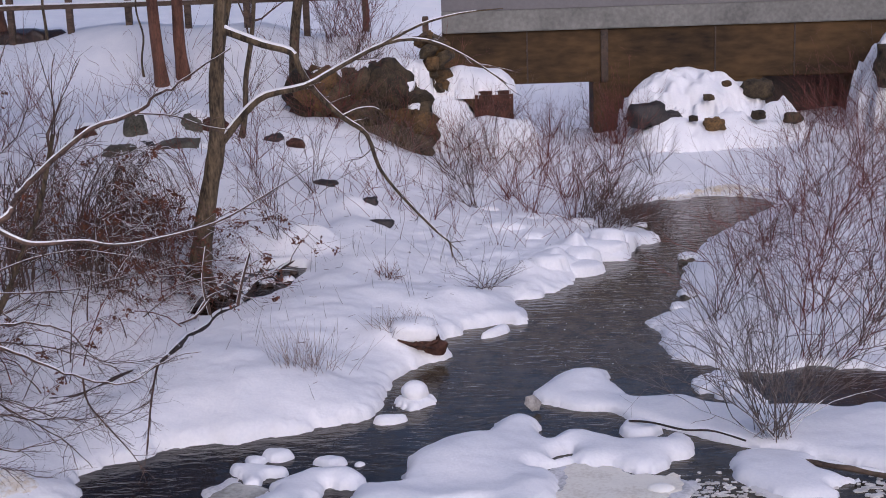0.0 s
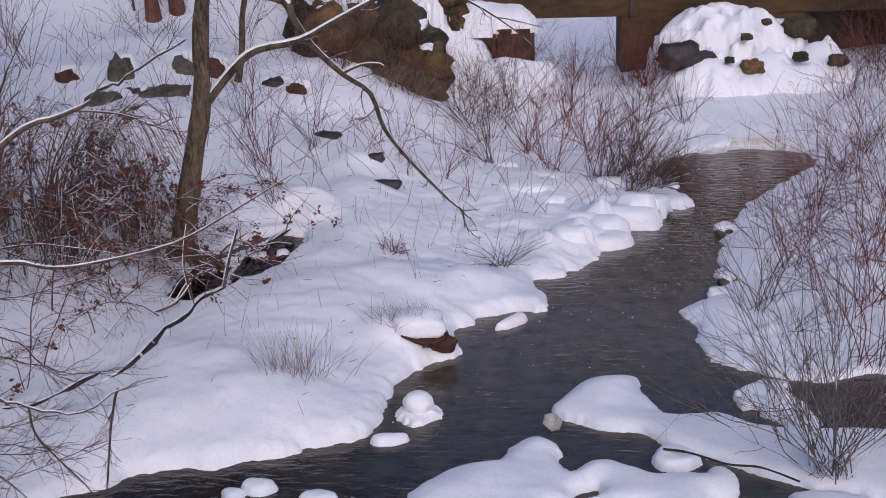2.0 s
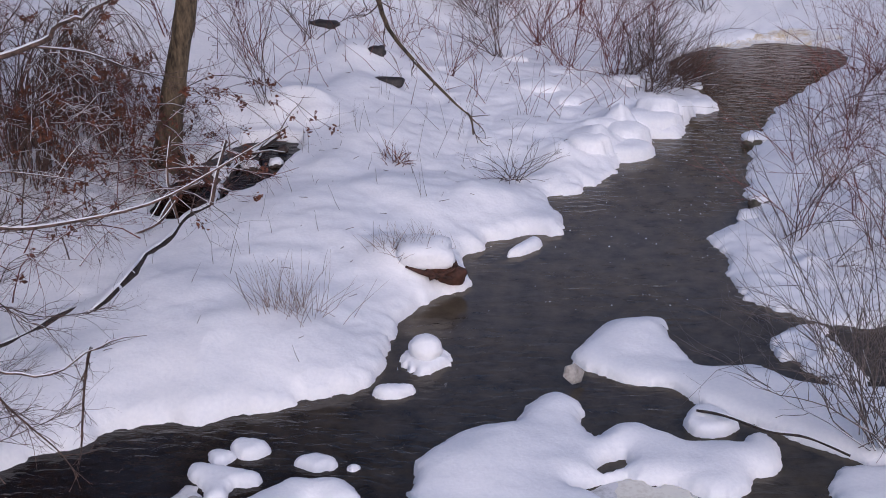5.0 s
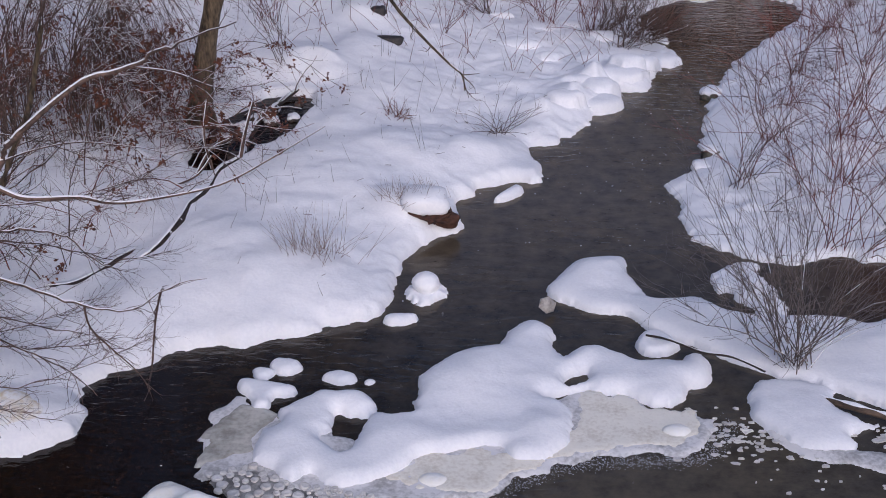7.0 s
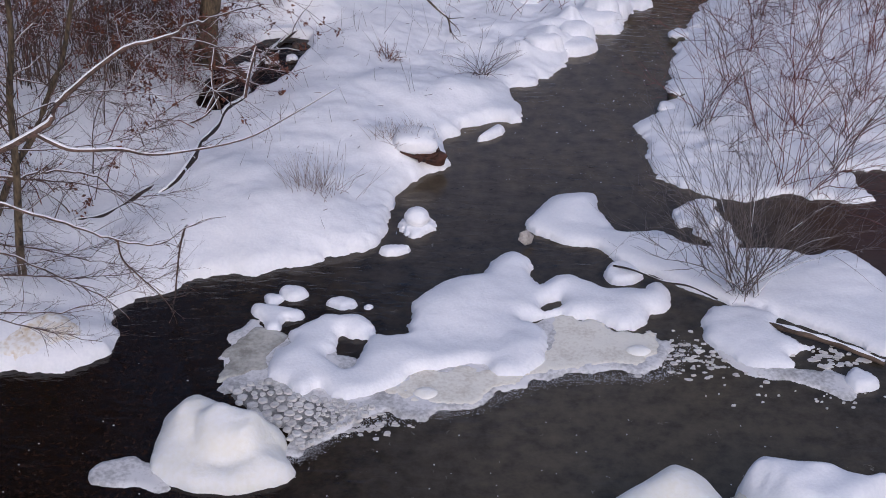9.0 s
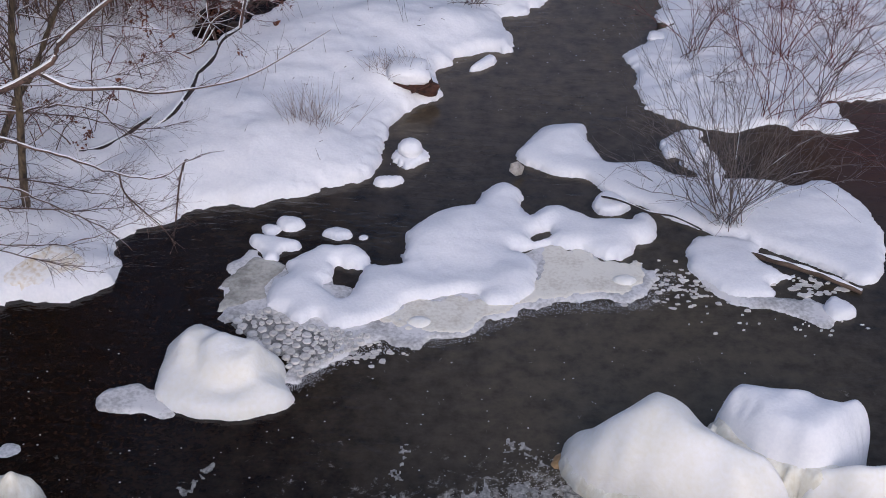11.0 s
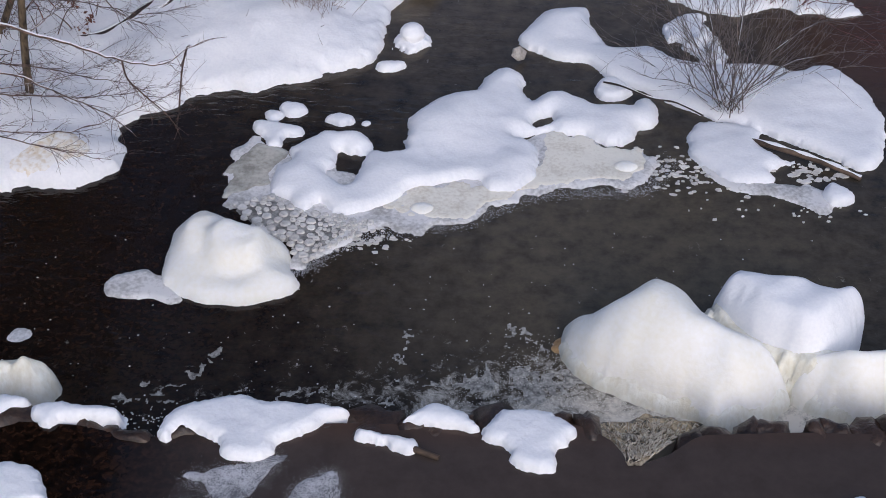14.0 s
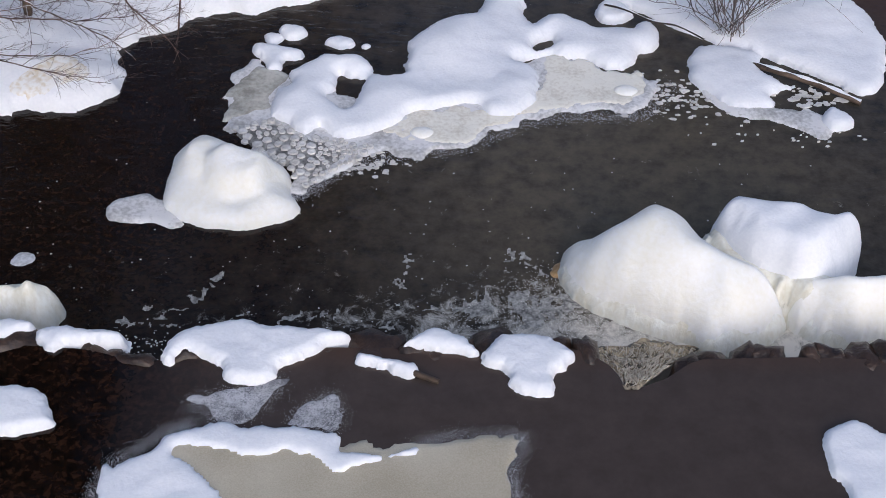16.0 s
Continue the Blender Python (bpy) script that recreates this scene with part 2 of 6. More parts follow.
        link(rm2.outputs[0], silt2.inputs[0])
        link(far_red.outputs[0], silt2.inputs[1])
        # Leaf bed on the left, darkened further to imitate reflected trees.
        leafy_reflect = n.new("ShaderNodeVectorMath")
        leafy_reflect.operation = "DISTANCE"
        leafy_reflect.inputs[1].default_value = (-4.0, 9.8, 0)
        link(geo.outputs["Position"], leafy_reflect.inputs[0])
        rm3 = n.new("ShaderNodeMapRange")
        rm3.inputs["From Min"].default_value, rm3.inputs["From Max"].default_value = 4.6, 1.6
        link(leafy_reflect.outputs["Value"], rm3.inputs["Value"])
        lm = n.new("ShaderNodeMath")
        lm.operation = "MULTIPLY"
        link(rm3.outputs[0], lm.inputs[0])
        lm.inputs[1].default_value = 0.9
        left_reflect = n.new("ShaderNodeMixRGB")
        link(leaves.outputs[0], left_reflect.inputs[2])
        link(lm.outputs[0], left_reflect.inputs[0])
        link(silt2.outputs[0], left_reflect.inputs[1])
        sandy = n.new("ShaderNodeVectorMath")
        sandy.operation = "DISTANCE"
        sandy.inputs[1].default_value = (1.8, 9.4, 0)
        link(geo.outputs["Position"], sandy.inputs[0])
        rm4 = n.new("ShaderNodeMapRange")
        rm4.inputs["From Min"].default_value, rm4.inputs["From Max"].default_value = 3.3, 0.9
        link(sandy.outputs["Value"], rm4.inputs["Value"])
        sm4 = n.new("ShaderNodeMath")
        sm4.operation = "MULTIPLY"
        link(rm4.outputs[0], sm4.inputs[0])
        link(bed.outputs["Fac"], sm4.inputs[1])
        silt4 = n.new("ShaderNodeMixRGB")
        silt4.inputs[2].default_value = (0.14, 0.118, 0.08, 1)
        link(sm4.outputs[0], silt4.inputs[0])
        link(left_reflect.outputs[0], silt4.inputs[1])
        near = n.new("ShaderNodeMapRange")
        near.inputs["From Min"].default_value, near.inputs["From Max"].default_value = 8.5, 7.05
        link(sep.outputs["Y"], near.inputs["Value"])
        side = n.new("ShaderNodeMapRange")
        side.inputs["From Min"].default_value, side.inputs["From Max"].default_value = -2.2, 1.4
        side.inputs["To Min"].default_value = 0.1
        side.inputs["To Max"].default_value = 1.15
        link(sep.outputs["X"], side.inputs["Value"])
        amount = n.new("ShaderNodeMath")
        amount.operation = "MULTIPLY"
        link(near.outputs[0], amount.inputs[0])
        link(side.outputs[0], amount.inputs[1])
        web = n.new("ShaderNodeTexNoise")
        web.inputs["Scale"].default_value = 5.5
        web.inputs["Detail"].default_value = 8
        web.inputs["Roughness"].default_value = 0.76
        web.inputs["Distortion"].default_value = 0.5
        link(geo.outputs["Position"], web.inputs["Vector"])
        add = n.new("ShaderNodeMath")
        add.operation = "MULTIPLY_ADD"
        add.inputs[1].default_value = 0.4
        link(amount.outputs[0], add.inputs[0])
        link(web.outputs["Fac"], add.inputs[2])
        fr = n.new("ShaderNodeMapRange")
        fr.inputs["From Min"].default_value, fr.inputs["From Max"].default_value = 0.64, 0.86
        link(add.outputs[0], fr.inputs["Value"])
        mixc = n.new("ShaderNodeMixRGB")
        mixc.inputs[2].default_value = (0.68, 0.64, 0.56, 1)
        link(fr.outputs[0], mixc.inputs[0])
        link(silt4.outputs[0], mixc.inputs[1])
        link(mixc.outputs[0], b.inputs["Base Color"])
        rr = n.new("ShaderNodeMapRange")
        rr.inputs["To Min"].default_value, rr.inputs["To Max"].default_value = 0.06, 0.6
        link(fr.outputs[0], rr.inputs["Value"])
        link(rr.outputs[0], b.inputs["Roughness"])
    return m


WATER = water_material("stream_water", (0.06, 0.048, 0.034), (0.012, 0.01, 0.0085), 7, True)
POOL = water_material("pool_water", (0.07, 0.054, 0.046), (0.05, 0.039, 0.033), 1.2, shoal=True)
BLACK_WATER = water_material("black_water", (0.014, 0.007, 0.005), (0.004, 0.003, 0.002), 6)
BLACK_WATER.node_tree.nodes["Principled BSDF"].inputs["IOR"].default_value = 1.18


# ---------------------------------------------------------------- ground and water
LEFT_SHORE = [(3.16, 19.9), (2.78, 19.65), (2.55, 18.75), (2.13, 18.75), (1.96, 18.22), (1.57, 17.52), (1.18, 16.96), (0.85, 16.78),
              (0.99, 16.26), (0.95, 15.8), (0.65, 15.77), (0.24, 15.61), (0.18, 15.38), (-0.02, 15.22), (0.06, 14.6), (-0.2, 14.36),
              (-0.4, 14.09), (-0.59, 13.52), (-0.62, 12.92), (-0.77, 12.64), (-1.1, 12.53), (-1.62, 12.26), (-1.92, 12.11), (-2.25, 12.16),
              (-2.5, 12.05), (-2.73, 11.85), (-3.05, 11.63), (-3.2, 11.28), (-3.08, 11.01), (-3.12, 10.75), (-3.29, 10.56), (-3.49, 10.43),
              (-3.78, 10.43), (-4.06, 10.4), (-4.6, 9.9), (-5.0, 8.6), (-5.1, 7.0), (-5.4, 3.0), (-6, -30)]
RIGHT_SHORE = [(14, 15.6), (5.21, 14.56), (4.75, 14.41), (4.87, 14.0), (4.8, 13.73), (4.24, 13.79), (3.95, 13.92), (3.76, 13.91),
               (3.48, 13.72), (3.2, 13.78), (2.92, 13.91), (2.63, 14.17), (2.45, 14.57), (2.45, 15.3), (2.4, 15.69), (2.83, 16.16),
               (3.0, 17.1), (3.3, 18.4), (3.75, 19.6), (4.4, 20.7), (5.2, 21.9), (5.3, 22.6), (4.63, 23.2), (3.67, 23.0), (2.75, 22.0), (2.9, 21.0)]
STREAM = np.vstack([curve_round(LEFT_SHORE, 3, False), [(7.5, -30), (7.0, 0), (6.6, 6.5), (6.8, 10), (9, 13.5)], curve_round(RIGHT_SHORE, 3, False)])
DITCH = curve_round([(-3.02, 15.75), (-2.98, 16.7), (-2.66, 17.4), (-2.45, 17.8), (-1.9, 17.8), (-1.99, 17.05), (-2.14, 16.45), (-2.42, 16.15), (-2.69, 15.5)], 3)
SPOTS = np.array([(-3.25, 17.2, .85), (-2.5, 15.3, .3), (-2.0, 16.2, .36), (-2.0, 18.4, .6), (-5.5, 22.9, 1.7), (-4.1, 20.6, 1.5), (-2.6, 22.4, 1.3), (-5, 23.4, 2), (-2.7, 23.7, 1.5), (-9, 28.6, 2.8),
                  (-1.1, 19.5, .4), (-1.3, 20.5, .6), (-2, 21.6, .75), (-.8, 17.2, .4), (.4, 17, .28), (1, 21.5, .4), (2.2, 22.3, .3), (3.1, 21.3, .1),
                  (-4, 15.8, .8), (-4.8, 15.6, .7), (-3.7, 12.7, .3), (-6, 12.5, .5), (0, 24.5, .9), (2, 28, .45), (5, 27, .6), (8.5, 27, .7),
                  (8, 20, .35), (5.5, 17, .3), (3.5, 15, .2), (-1.8, 26.6, 2.75), (-4, 27.2, 2.95), (-6.2, 27.2, 3.0), (-9, 20, 2.6), (-10, 14, 1.6), (2.3, 30.6, 0.4), (12, 24, 1.4)])

_r = random.Random(19)
# snow hummocks over the shore stones at the bend
KNOBS = [(0.9 + f * 2.0 + _r.gauss(0, 0.3), 17.35 + f * 2.4 + _r.gauss(0, 0.4), _r.uniform(0.12, 0.3), _r.uniform(0.025, 0.075)) for f in [i / 64 for i in range(64)]]
KNOBS += [(-0.55, 14.75, 0.3, 0.14), (-2.3, 13.2, 0.7, 0.06), (-1.6, 15.3, 0.8, 0.08), (-0.4, 16.3, 0.6, 0.1), (0.3, 16.4, 0.35, 0.12), (-3.0, 12.4, 0.5, 0.08), (-1.9, 18.4, 0.35, 0.15), (-1.2, 19.4, 0.4, 0.12), (-1.3, 20.5, 0.35, 0.15)]


def hill(x, y):
    total, weight = 0, 0
    for px, py, pz in SPOTS:
        w = 1 / ((x - px) ** 2 + (y - py) ** 2 + 0.35) ** 1.6
        total, weight = total + w * pz, weight + w
    return total / weight


def land_height(x, y):
    d = -inside_distance(x, y, STREAM)
    d = d + (0.05 * fnoise(x * 4.2, y * 4.2, 3) + 0.04 * fnoise(x * 9.5, y * 9.5, 31, 2) + 0.024 * fnoise(x * 21, y * 21, 33, 2)) * np.exp(-(d / 0.5) ** 2)
    # low ragged shores at the bend and on the far side
    low = np.clip((y - 15.9) / 1.2, 0, 1) * np.clip((x + 1.5) / 1.5, 0, 1)
    low = np.maximum(low, np.clip((x - 2.0) / 0.4, 0, 1) * np.clip((y - 13.4) / 0.3, 0, 1))
    d = d + low * (0.06 * fnoise(x * 6.5, y * 6.5, 35, 2) + 0.03 * fnoise(x * 15, y * 15, 36, 2)) * np.exp(-(d / 0.4) ** 2)
    t = np.clip(d / 0.16, 0, 1)
    lip = (0.1 - 0.04 * low) * np.sqrt(np.clip(1 - (1 - t) ** 2, 0, 1))
    rise = (1 - np.exp(-np.clip(d, 0, None) / (0.9 + 1.6 * low))) * np.clip(hill(x, y) - 0.1, 0, None)
    knobs = 0.0
    for kx, ky, kr, kh in KNOBS:
        knobs = knobs + kh * np.exp(-(((x - kx) ** 2 + (y - ky) ** 2) / kr ** 2) ** 1.7)
    lumps = knobs * np.clip(d / 0.3, 0, 1) + (0.06 * low * (0.4 - abs(fnoise(x * 3.3, y * 3.3, 15)))) * np.clip(d / 0.25, 0, 1) + (0.07 * fnoise(x * 1.3, y * 1.3, 5) + 0.02 * fnoise(x * 5, y * 5, 9)) * np.clip(d / 0.5, 0, 1)
    far = np.clip((np.hypot(x, y - 14) - 22) / 30, 0, 1)
    z = np.where(d > 0, lip + rise + lumps, np.maximum(-0.5, d * 4))
    k = inside_distance(x, y, DITCH) + 0.07 * fnoise(x * 5, y * 5, 71)
    near = np.clip((k + 0.8) / 0.6, 0, 1)
    near = near * near * (3 - 2 * near)
    z = z * (1 - near) + np.minimum(z, 0.33 + 0.15 * (z - 0.33)) * near
    m = np.clip((k + 0.1) / 0.12, 0, 1)
    z = z * (1 - m) + 0.16 * m
    z = z - np.where(d > 0, 1.35, 0) * np.exp(-((x - 2.6) / 2.6) ** 2) * np.clip((y - 29.3) / 1.0, 0, 1)
    back = np.clip((y - 35.5) / 3.0, 0, 1)
    z = np.where(d > 0, z * (1 - back) + back * (2.5 + 0.2 * fnoise(x * 0.3, y * 0.3, 6)), z)
    return z + far * np.where(d > 0, 2.5, 0)


def spread_axis(lo, hi, step, reach):
    core = np.arange(lo, hi + step / 2, step)
    out = np.cumsum(step * 1.22 ** np.arange(1, 60))
    out = out[out < reach]
    return np.concatenate([lo - out[::-1], core, hi + out])


gx, gy = spread_axis(-5.2, 6.4, 0.03, 900), spread_axis(10.2, 23.5, 0.032, 900)
XX, YY = np.meshgrid(gx, gy)
ground = sheet("ground", gx, gy, land_height(XX, YY), np.ones(XX.shape, bool), SNOW)
tagged(ground, "snow-covered stream banks rising to a wooded slope", "ground", kind="structure")


def z_at(x, y):
    return float(land_height(np.array([[float(x)]]), np.array([[float(y)]]))[0, 0])



def drape(name, outline, mat, label, lift=0.006, step=0.03):
    """A thin skin lying on the bank."""
    poly = curve_round(outline, 4)
    xs = np.arange(poly[:, 0].min() - 0.2, poly[:, 0].max() + 0.2, step)
    ys = np.arange(poly[:, 1].min() - 0.2, poly[:, 1].max() + 0.2, step)
    x, y = np.meshgrid(xs, ys)
    d = inside_distance(x, y, poly) + 0.1 * fnoise(x * 5, y * 5, 61, 4)
    z = np.maximum(land_height(x, y), 0.0) + np.clip(d * 0.3, -0.03, lift)
    return tagged(sheet(name, xs, ys, z, d > -0.06, mat), label, "ice")


wx, wy = spread_axis(-6, 8, 0.25, 5), spread_axis(6.9, 24, 0.25, 0.5)
WX, WY = np.meshgrid(wx, wy)
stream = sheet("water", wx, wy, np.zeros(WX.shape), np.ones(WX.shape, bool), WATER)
tagged(stream, "dark rippled stream water between snowy banks", "stream", kind="structure")
dx, dy = np.arange(-3.4, -1.6, 0.05), np.arange(15.2, 18.1, 0.05)
DX, DY = np.meshgrid(dx, dy)
ditch_water = sheet("water_ditch", dx, dy, np.full(DX.shape, 0.255), inside_distance(DX, DY, DITCH) > -0.12, BLACK_WATER)
tagged(ditch_water, "black open water in a small side channel", "water", kind="structure")

POOL_LEVEL = 0.40
WEIR = np.array([(-14, 7.1), (-3.56, 7.07), (-3.04, 7.04), (-2.65, 7.01), (-2.2, 6.88), (-1.87, 6.94), (-1.37, 7.01), (-0.74, 7.04), (-0.31, 7.03), (0.25, 6.97),
                 (0.76, 7.03), (1.06, 7.04), (1.28, 6.9), (1.44, 6.62), (1.71, 6.74), (1.95, 6.93), (2.68, 6.96), (3.39, 6.94), (14, 6.94)])
px = np.concatenate([np.linspace(-14, -4.2, 6), np.arange(-4, 4.6, 0.1), np.linspace(5, 14, 6)])
edge = np.interp(px, WEIR[:, 0], WEIR[:, 1]) - 0.02
pool_verts, pool_faces = [], []
for i, x in enumerate(px):
    for j, f in enumerate((0.0, 0.06, 0.3, 1.0)):
        pool_verts.append((x, edge[i] + (-12 - edge[i]) * f, POOL_LEVEL))
    if i:
        a, b = (i - 1) * 4, i * 4
        pool_faces += [(a + j, a + j + 1, b + j + 1, b + j) for j in range(3)]
pool = mesh_object("water_pool", pool_verts, pool_faces, POOL)
tagged(pool, "calm dark brown water held behind the weir", "pool", kind="structure")


# ---------------------------------------------------------------- snow on ice and rocks
def snow_pile(name, polys, height, radius, label, category, base=0.0, bumps=(), step=0.026, mat=None, rough=0.03, sink=0.3, group="", power=0.5, parent=None, fray=0.0, swell=0.22, soften=0):
    polys = [curve_round(p, 4) for p in polys]
    allp = np.vstack(polys)
    xs = np.arange(allp[:, 0].min() - 0.15, allp[:, 0].max() + 0.15, step)
    ys = np.arange(allp[:, 1].min() - 0.15, allp[:, 1].max() + 0.15, step)
    x, y = np.meshgrid(xs, ys)
    ds = [inside_distance(x, y, p) for p in polys]
    d = ds[0]
    for e in ds[1:]:
        d = np.maximum(d, e) + 0.25 * np.clip(0.12 - abs(d - e), 0, None)
    d = d + (rough * fnoise(x * 7, y * 7, len(name)) + 0.45 * rough * fnoise(x * 19, y * 19, 40, 2) + fray * fnoise(x * 38, y * 38, 43, 2)) * np.exp(-(d / 0.25) ** 2)
    t = np.clip(d / radius, 0, 1)
    z = height * np.clip(1 - (1 - t) ** 2, 0, 1) ** power
    soft = np.clip(d / 0.2, 0, 1)
    for bx, by, r, h, *flat in bumps:
        z = z + h * np.exp(-(((x - bx) ** 2 + (y - by) ** 2) / r ** 2) ** (flat[0] if flat else 1)) * soft
    z = z * (1 + swell * fnoise(x * 2.1, y * 2.1, 4) * soft) + 0.012 * fnoise(x * 9, y * 9, 8) * soft
    for _ in range(soften):
        e = np.pad(z, 1, mode="edge")
        z = np.where(d > 0.03, (e[1:-1, 1:-1] * 2 + e[2:, 1:-1] + e[:-2, 1:-1] + e[1:-1, 2:] + e[1:-1, :-2]) / 6, z)
    z = np.where(d > 0, z, np.maximum(d * 4.5, -sink))
    sink = sink + 4.5 * 1.5 * step
    if parent:
        return sheet(name, xs, ys, base + z, d > -sink / 4.5, mat or SNOW, parent, label)
    return tagged(sheet(name, xs, ys, base + z, d > -sink / 4.5, mat or SNOW), label, category, group)


def settle(outline, depth):
    """The outline with its far side drawn in by depth."""
    p = np.array(outline, float)
    t = np.roll(p, -1, axis=0) - np.roll(p, 1, axis=0)
    turn = np.sum(p[:, 0] * np.roll(p[:, 1], -1) - p[:, 1] * np.roll(p[:, 0], -1))
    away = -t[:, 0] * np.sign(turn) / (np.hypot(t[:, 0], t[:, 1]) + 1e-9)
    p[:, 1] -= depth * np.clip(away, 0, 1)
    return p


def iced(name, label, category):
    return tagged(new(name), label, category)


HOOK = [(-0.65, 11.11), (-0.68, 11.19), (-0.76, 11.32), (-0.91, 11.34), (-1.08, 11.35), (-1.19, 11.30), (-1.27, 11.21), (-1.40, 11.10), (-1.46, 11.03), (-1.43, 10.94), (-1.49, 10.81), (-1.57, 10.75), (-1.59, 10.62), (-1.60, 10.48), (-1.58, 10.35), (-1.49, 10.27), (-1.41, 10.23), (-1.34, 10.14), (-1.23, 10.08), (-1.11, 10.16), (-1.03, 10.11), (-0.93, 10.01), (-0.78, 10.01), (-0.63, 10.10), (-0.42, 10.26), (-0.38, 10.69), (-0.61, 10.83), (-0.71, 10.73), (-0.78, 10.62), (-0.82, 10.50), (-0.91, 10.43), (-1.01, 10.57), (-1.08, 10.65), (-1.04, 10.74), (-1.00, 10.87), (-0.97, 11.03), (-0.83, 10.98), (-0.71, 10.99)]
BODY = [(-0.71, 10.89), (-0.64, 10.99), (-0.44, 10.99), (-0.32, 11.05), (-0.35, 11.22), (-0.32, 11.24), (-0.30, 11.44), (-0.28, 11.59), (-0.19, 11.74), (-0.05, 11.89), (0.13, 12.02), (0.28, 12.08), (0.42, 12.12), (0.47, 12.28), (0.57, 12.44), (0.72, 12.53), (0.87, 12.46), (0.93, 12.33), (0.90, 12.21), (0.90, 12.06), (0.97, 11.89), (0.92, 11.63), (1.00, 11.45), (1.12, 11.45), (1.05, 11.37), (0.91, 11.33), (0.76, 11.27), (0.90, 11.19), (0.99, 11.11), (1.01, 10.89), (0.95, 10.62), (0.84, 10.44), (0.70, 10.38), (0.55, 10.37), (0.45, 10.41), (0.42, 10.53), (0.27, 10.55), (0.11, 10.53), (-0.05, 10.46), (-0.24, 10.40), (-0.42, 10.26), (-0.64, 10.33), (-0.71, 10.78)]
NECK = [(0.84, 11.84), (0.99, 11.89), (1.09, 12.02), (1.21, 12.08), (1.36, 12.07), (1.52, 11.94), (1.63, 11.84), (1.84, 11.84), (2.01, 11.82), (2.06, 11.92), (2.16, 11.97), (2.25, 11.89), (2.28, 11.74), (2.25, 11.56), (2.15, 11.47), (2.03, 11.42), (1.97, 11.27), (1.86, 11.18), (1.72, 11.17), (1.59, 11.22), (1.52, 11.32), (1.36, 11.34), (1.22, 11.37), (1.18, 11.50), (1.21, 11.62), (1.15, 11.70), (1.04, 11.63), (0.86, 11.57)]
hook_island = iced("snow_island", "puffy white snow island over ice and stones in the stream", "snow island")
snow_pile("snow", [HOOK, BODY, NECK], 0.11, 0.12, "", "", parent=hook_island, fray=0.012, step=0.022, soften=4,
          bumps=[(0.25, 11.6, 0.45, 0.07), (0.75, 12.32, 0.17, 0.05), (-0.85, 11.25, 0.14, 0.03), (-1.3, 10.6, 0.22, 0.04), (0.8, 10.75, 0.18, 0.05), (1.95, 11.65, 0.2, 0.05), (-0.45, 10.65, 0.2, 0.04), (1.15, 11.85, 0.12, 0.03), (0.1, 10.95, 0.2, -0.02), (0.45, 10.9, 0.15, -0.02)])
LONG_ISLE = [(0.89, 13.13), (1.05, 13.5), (1.21, 13.8), (1.49, 13.93), (1.71, 13.88), (1.73, 13.6), (1.82, 13.26), (1.92, 13.06), (2.33, 13.08),
             (2.55, 12.85), (2.87, 12.74), (3.56, 12.72), (3.83, 12.58), (4.05, 12.7), (4.26, 12.66), (4.43, 12.4), (4.53, 12.08), (4.58, 11.71),
             (4.5, 11.25), (4.34, 10.86), (4.15, 10.77), (3.89, 10.95), (3.55, 11.22), (3.2, 11.46), (2.77, 11.69), (2.4, 11.95), (2.08, 12.22),
             (1.8, 12.44), (1.64, 12.7), (1.27, 12.78)]
LOBE = [(2.66, 11.6), (3.2, 11.5), (3.23, 11.14), (3.42, 10.97), (3.58, 10.93), (3.45, 10.84), (3.25, 10.74), (3.27, 10.56), (3.03, 10.51),
        (2.82, 10.57), (2.63, 10.76), (2.51, 10.96), (2.51, 11.19)]
LUMP = [(2.56, 13.4), (2.65, 13.6), (2.88, 13.78), (3.03, 13.7), (3.02, 13.45), (3.14, 13.2), (3.17, 12.91), (3.07, 12.62), (2.87, 12.74), (2.71, 13.09), (2.57, 13.23)]
long_island = iced("snow_island", "long snow-covered gravel island with a bare shrub on it", "snow island")
snow_pile("snow", [settle(p, 0.07) for p in (LONG_ISLE, LOBE)], 0.095, 0.13, "", "", parent=long_island, fray=0.014, step=0.022, soften=4,
          bumps=[(1.4, 13.45, 0.27, 0.08), (1.62, 13.6, 0.12, 0.03), (1.76, 13.05, 0.06, -0.05), (2.5, 12.5, 0.35, 0.03), (2.35, 12.75, 0.18, 0.03), (3.3, 12.0, 0.4, 0.04), (4.1, 12.1, 0.4, 0.05), (2.95, 11.0, 0.3, 0.04), (2.8, 13.4, 0.13, 0.04), (3.0, 12.9, 0.13, 0.04), (3.15, 11.45, 0.2, -0.03)])
_r = random.Random(17)
snow_pile("snow", [settle(LUMP, 0.05)], 0.08, 0.09, "crusty snow over gravel", "", parent=long_island, fray=0.03, rough=0.07, step=0.016,
          bumps=[(_r.uniform(2.6, 3.1), _r.uniform(12.8, 13.7), _r.uniform(0.04, 0.09), _r.uniform(-0.04, 0.07)) for _ in range(26)])
ROCK = [(-2.42, 9.05), (-2.44, 9.28), (-2.42, 9.6), (-2.41, 9.72), (-2.33, 9.85), (-2.2, 9.95), (-2.05, 9.97), (-1.9, 9.88), (-1.76, 9.8), (-1.68, 9.66),
        (-1.56, 9.7), (-1.4, 9.6), (-1.32, 9.44), (-1.31, 9.25), (-1.21, 9.04), (-1.3, 8.89), (-1.47, 8.83), (-1.65, 8.76), (-1.9, 8.77), (-2.15, 8.83), (-2.31, 8.94)]
domed_rock = iced("snow_capped_rock", "large domed rock under icy cream-white snow in the stream", "rock")
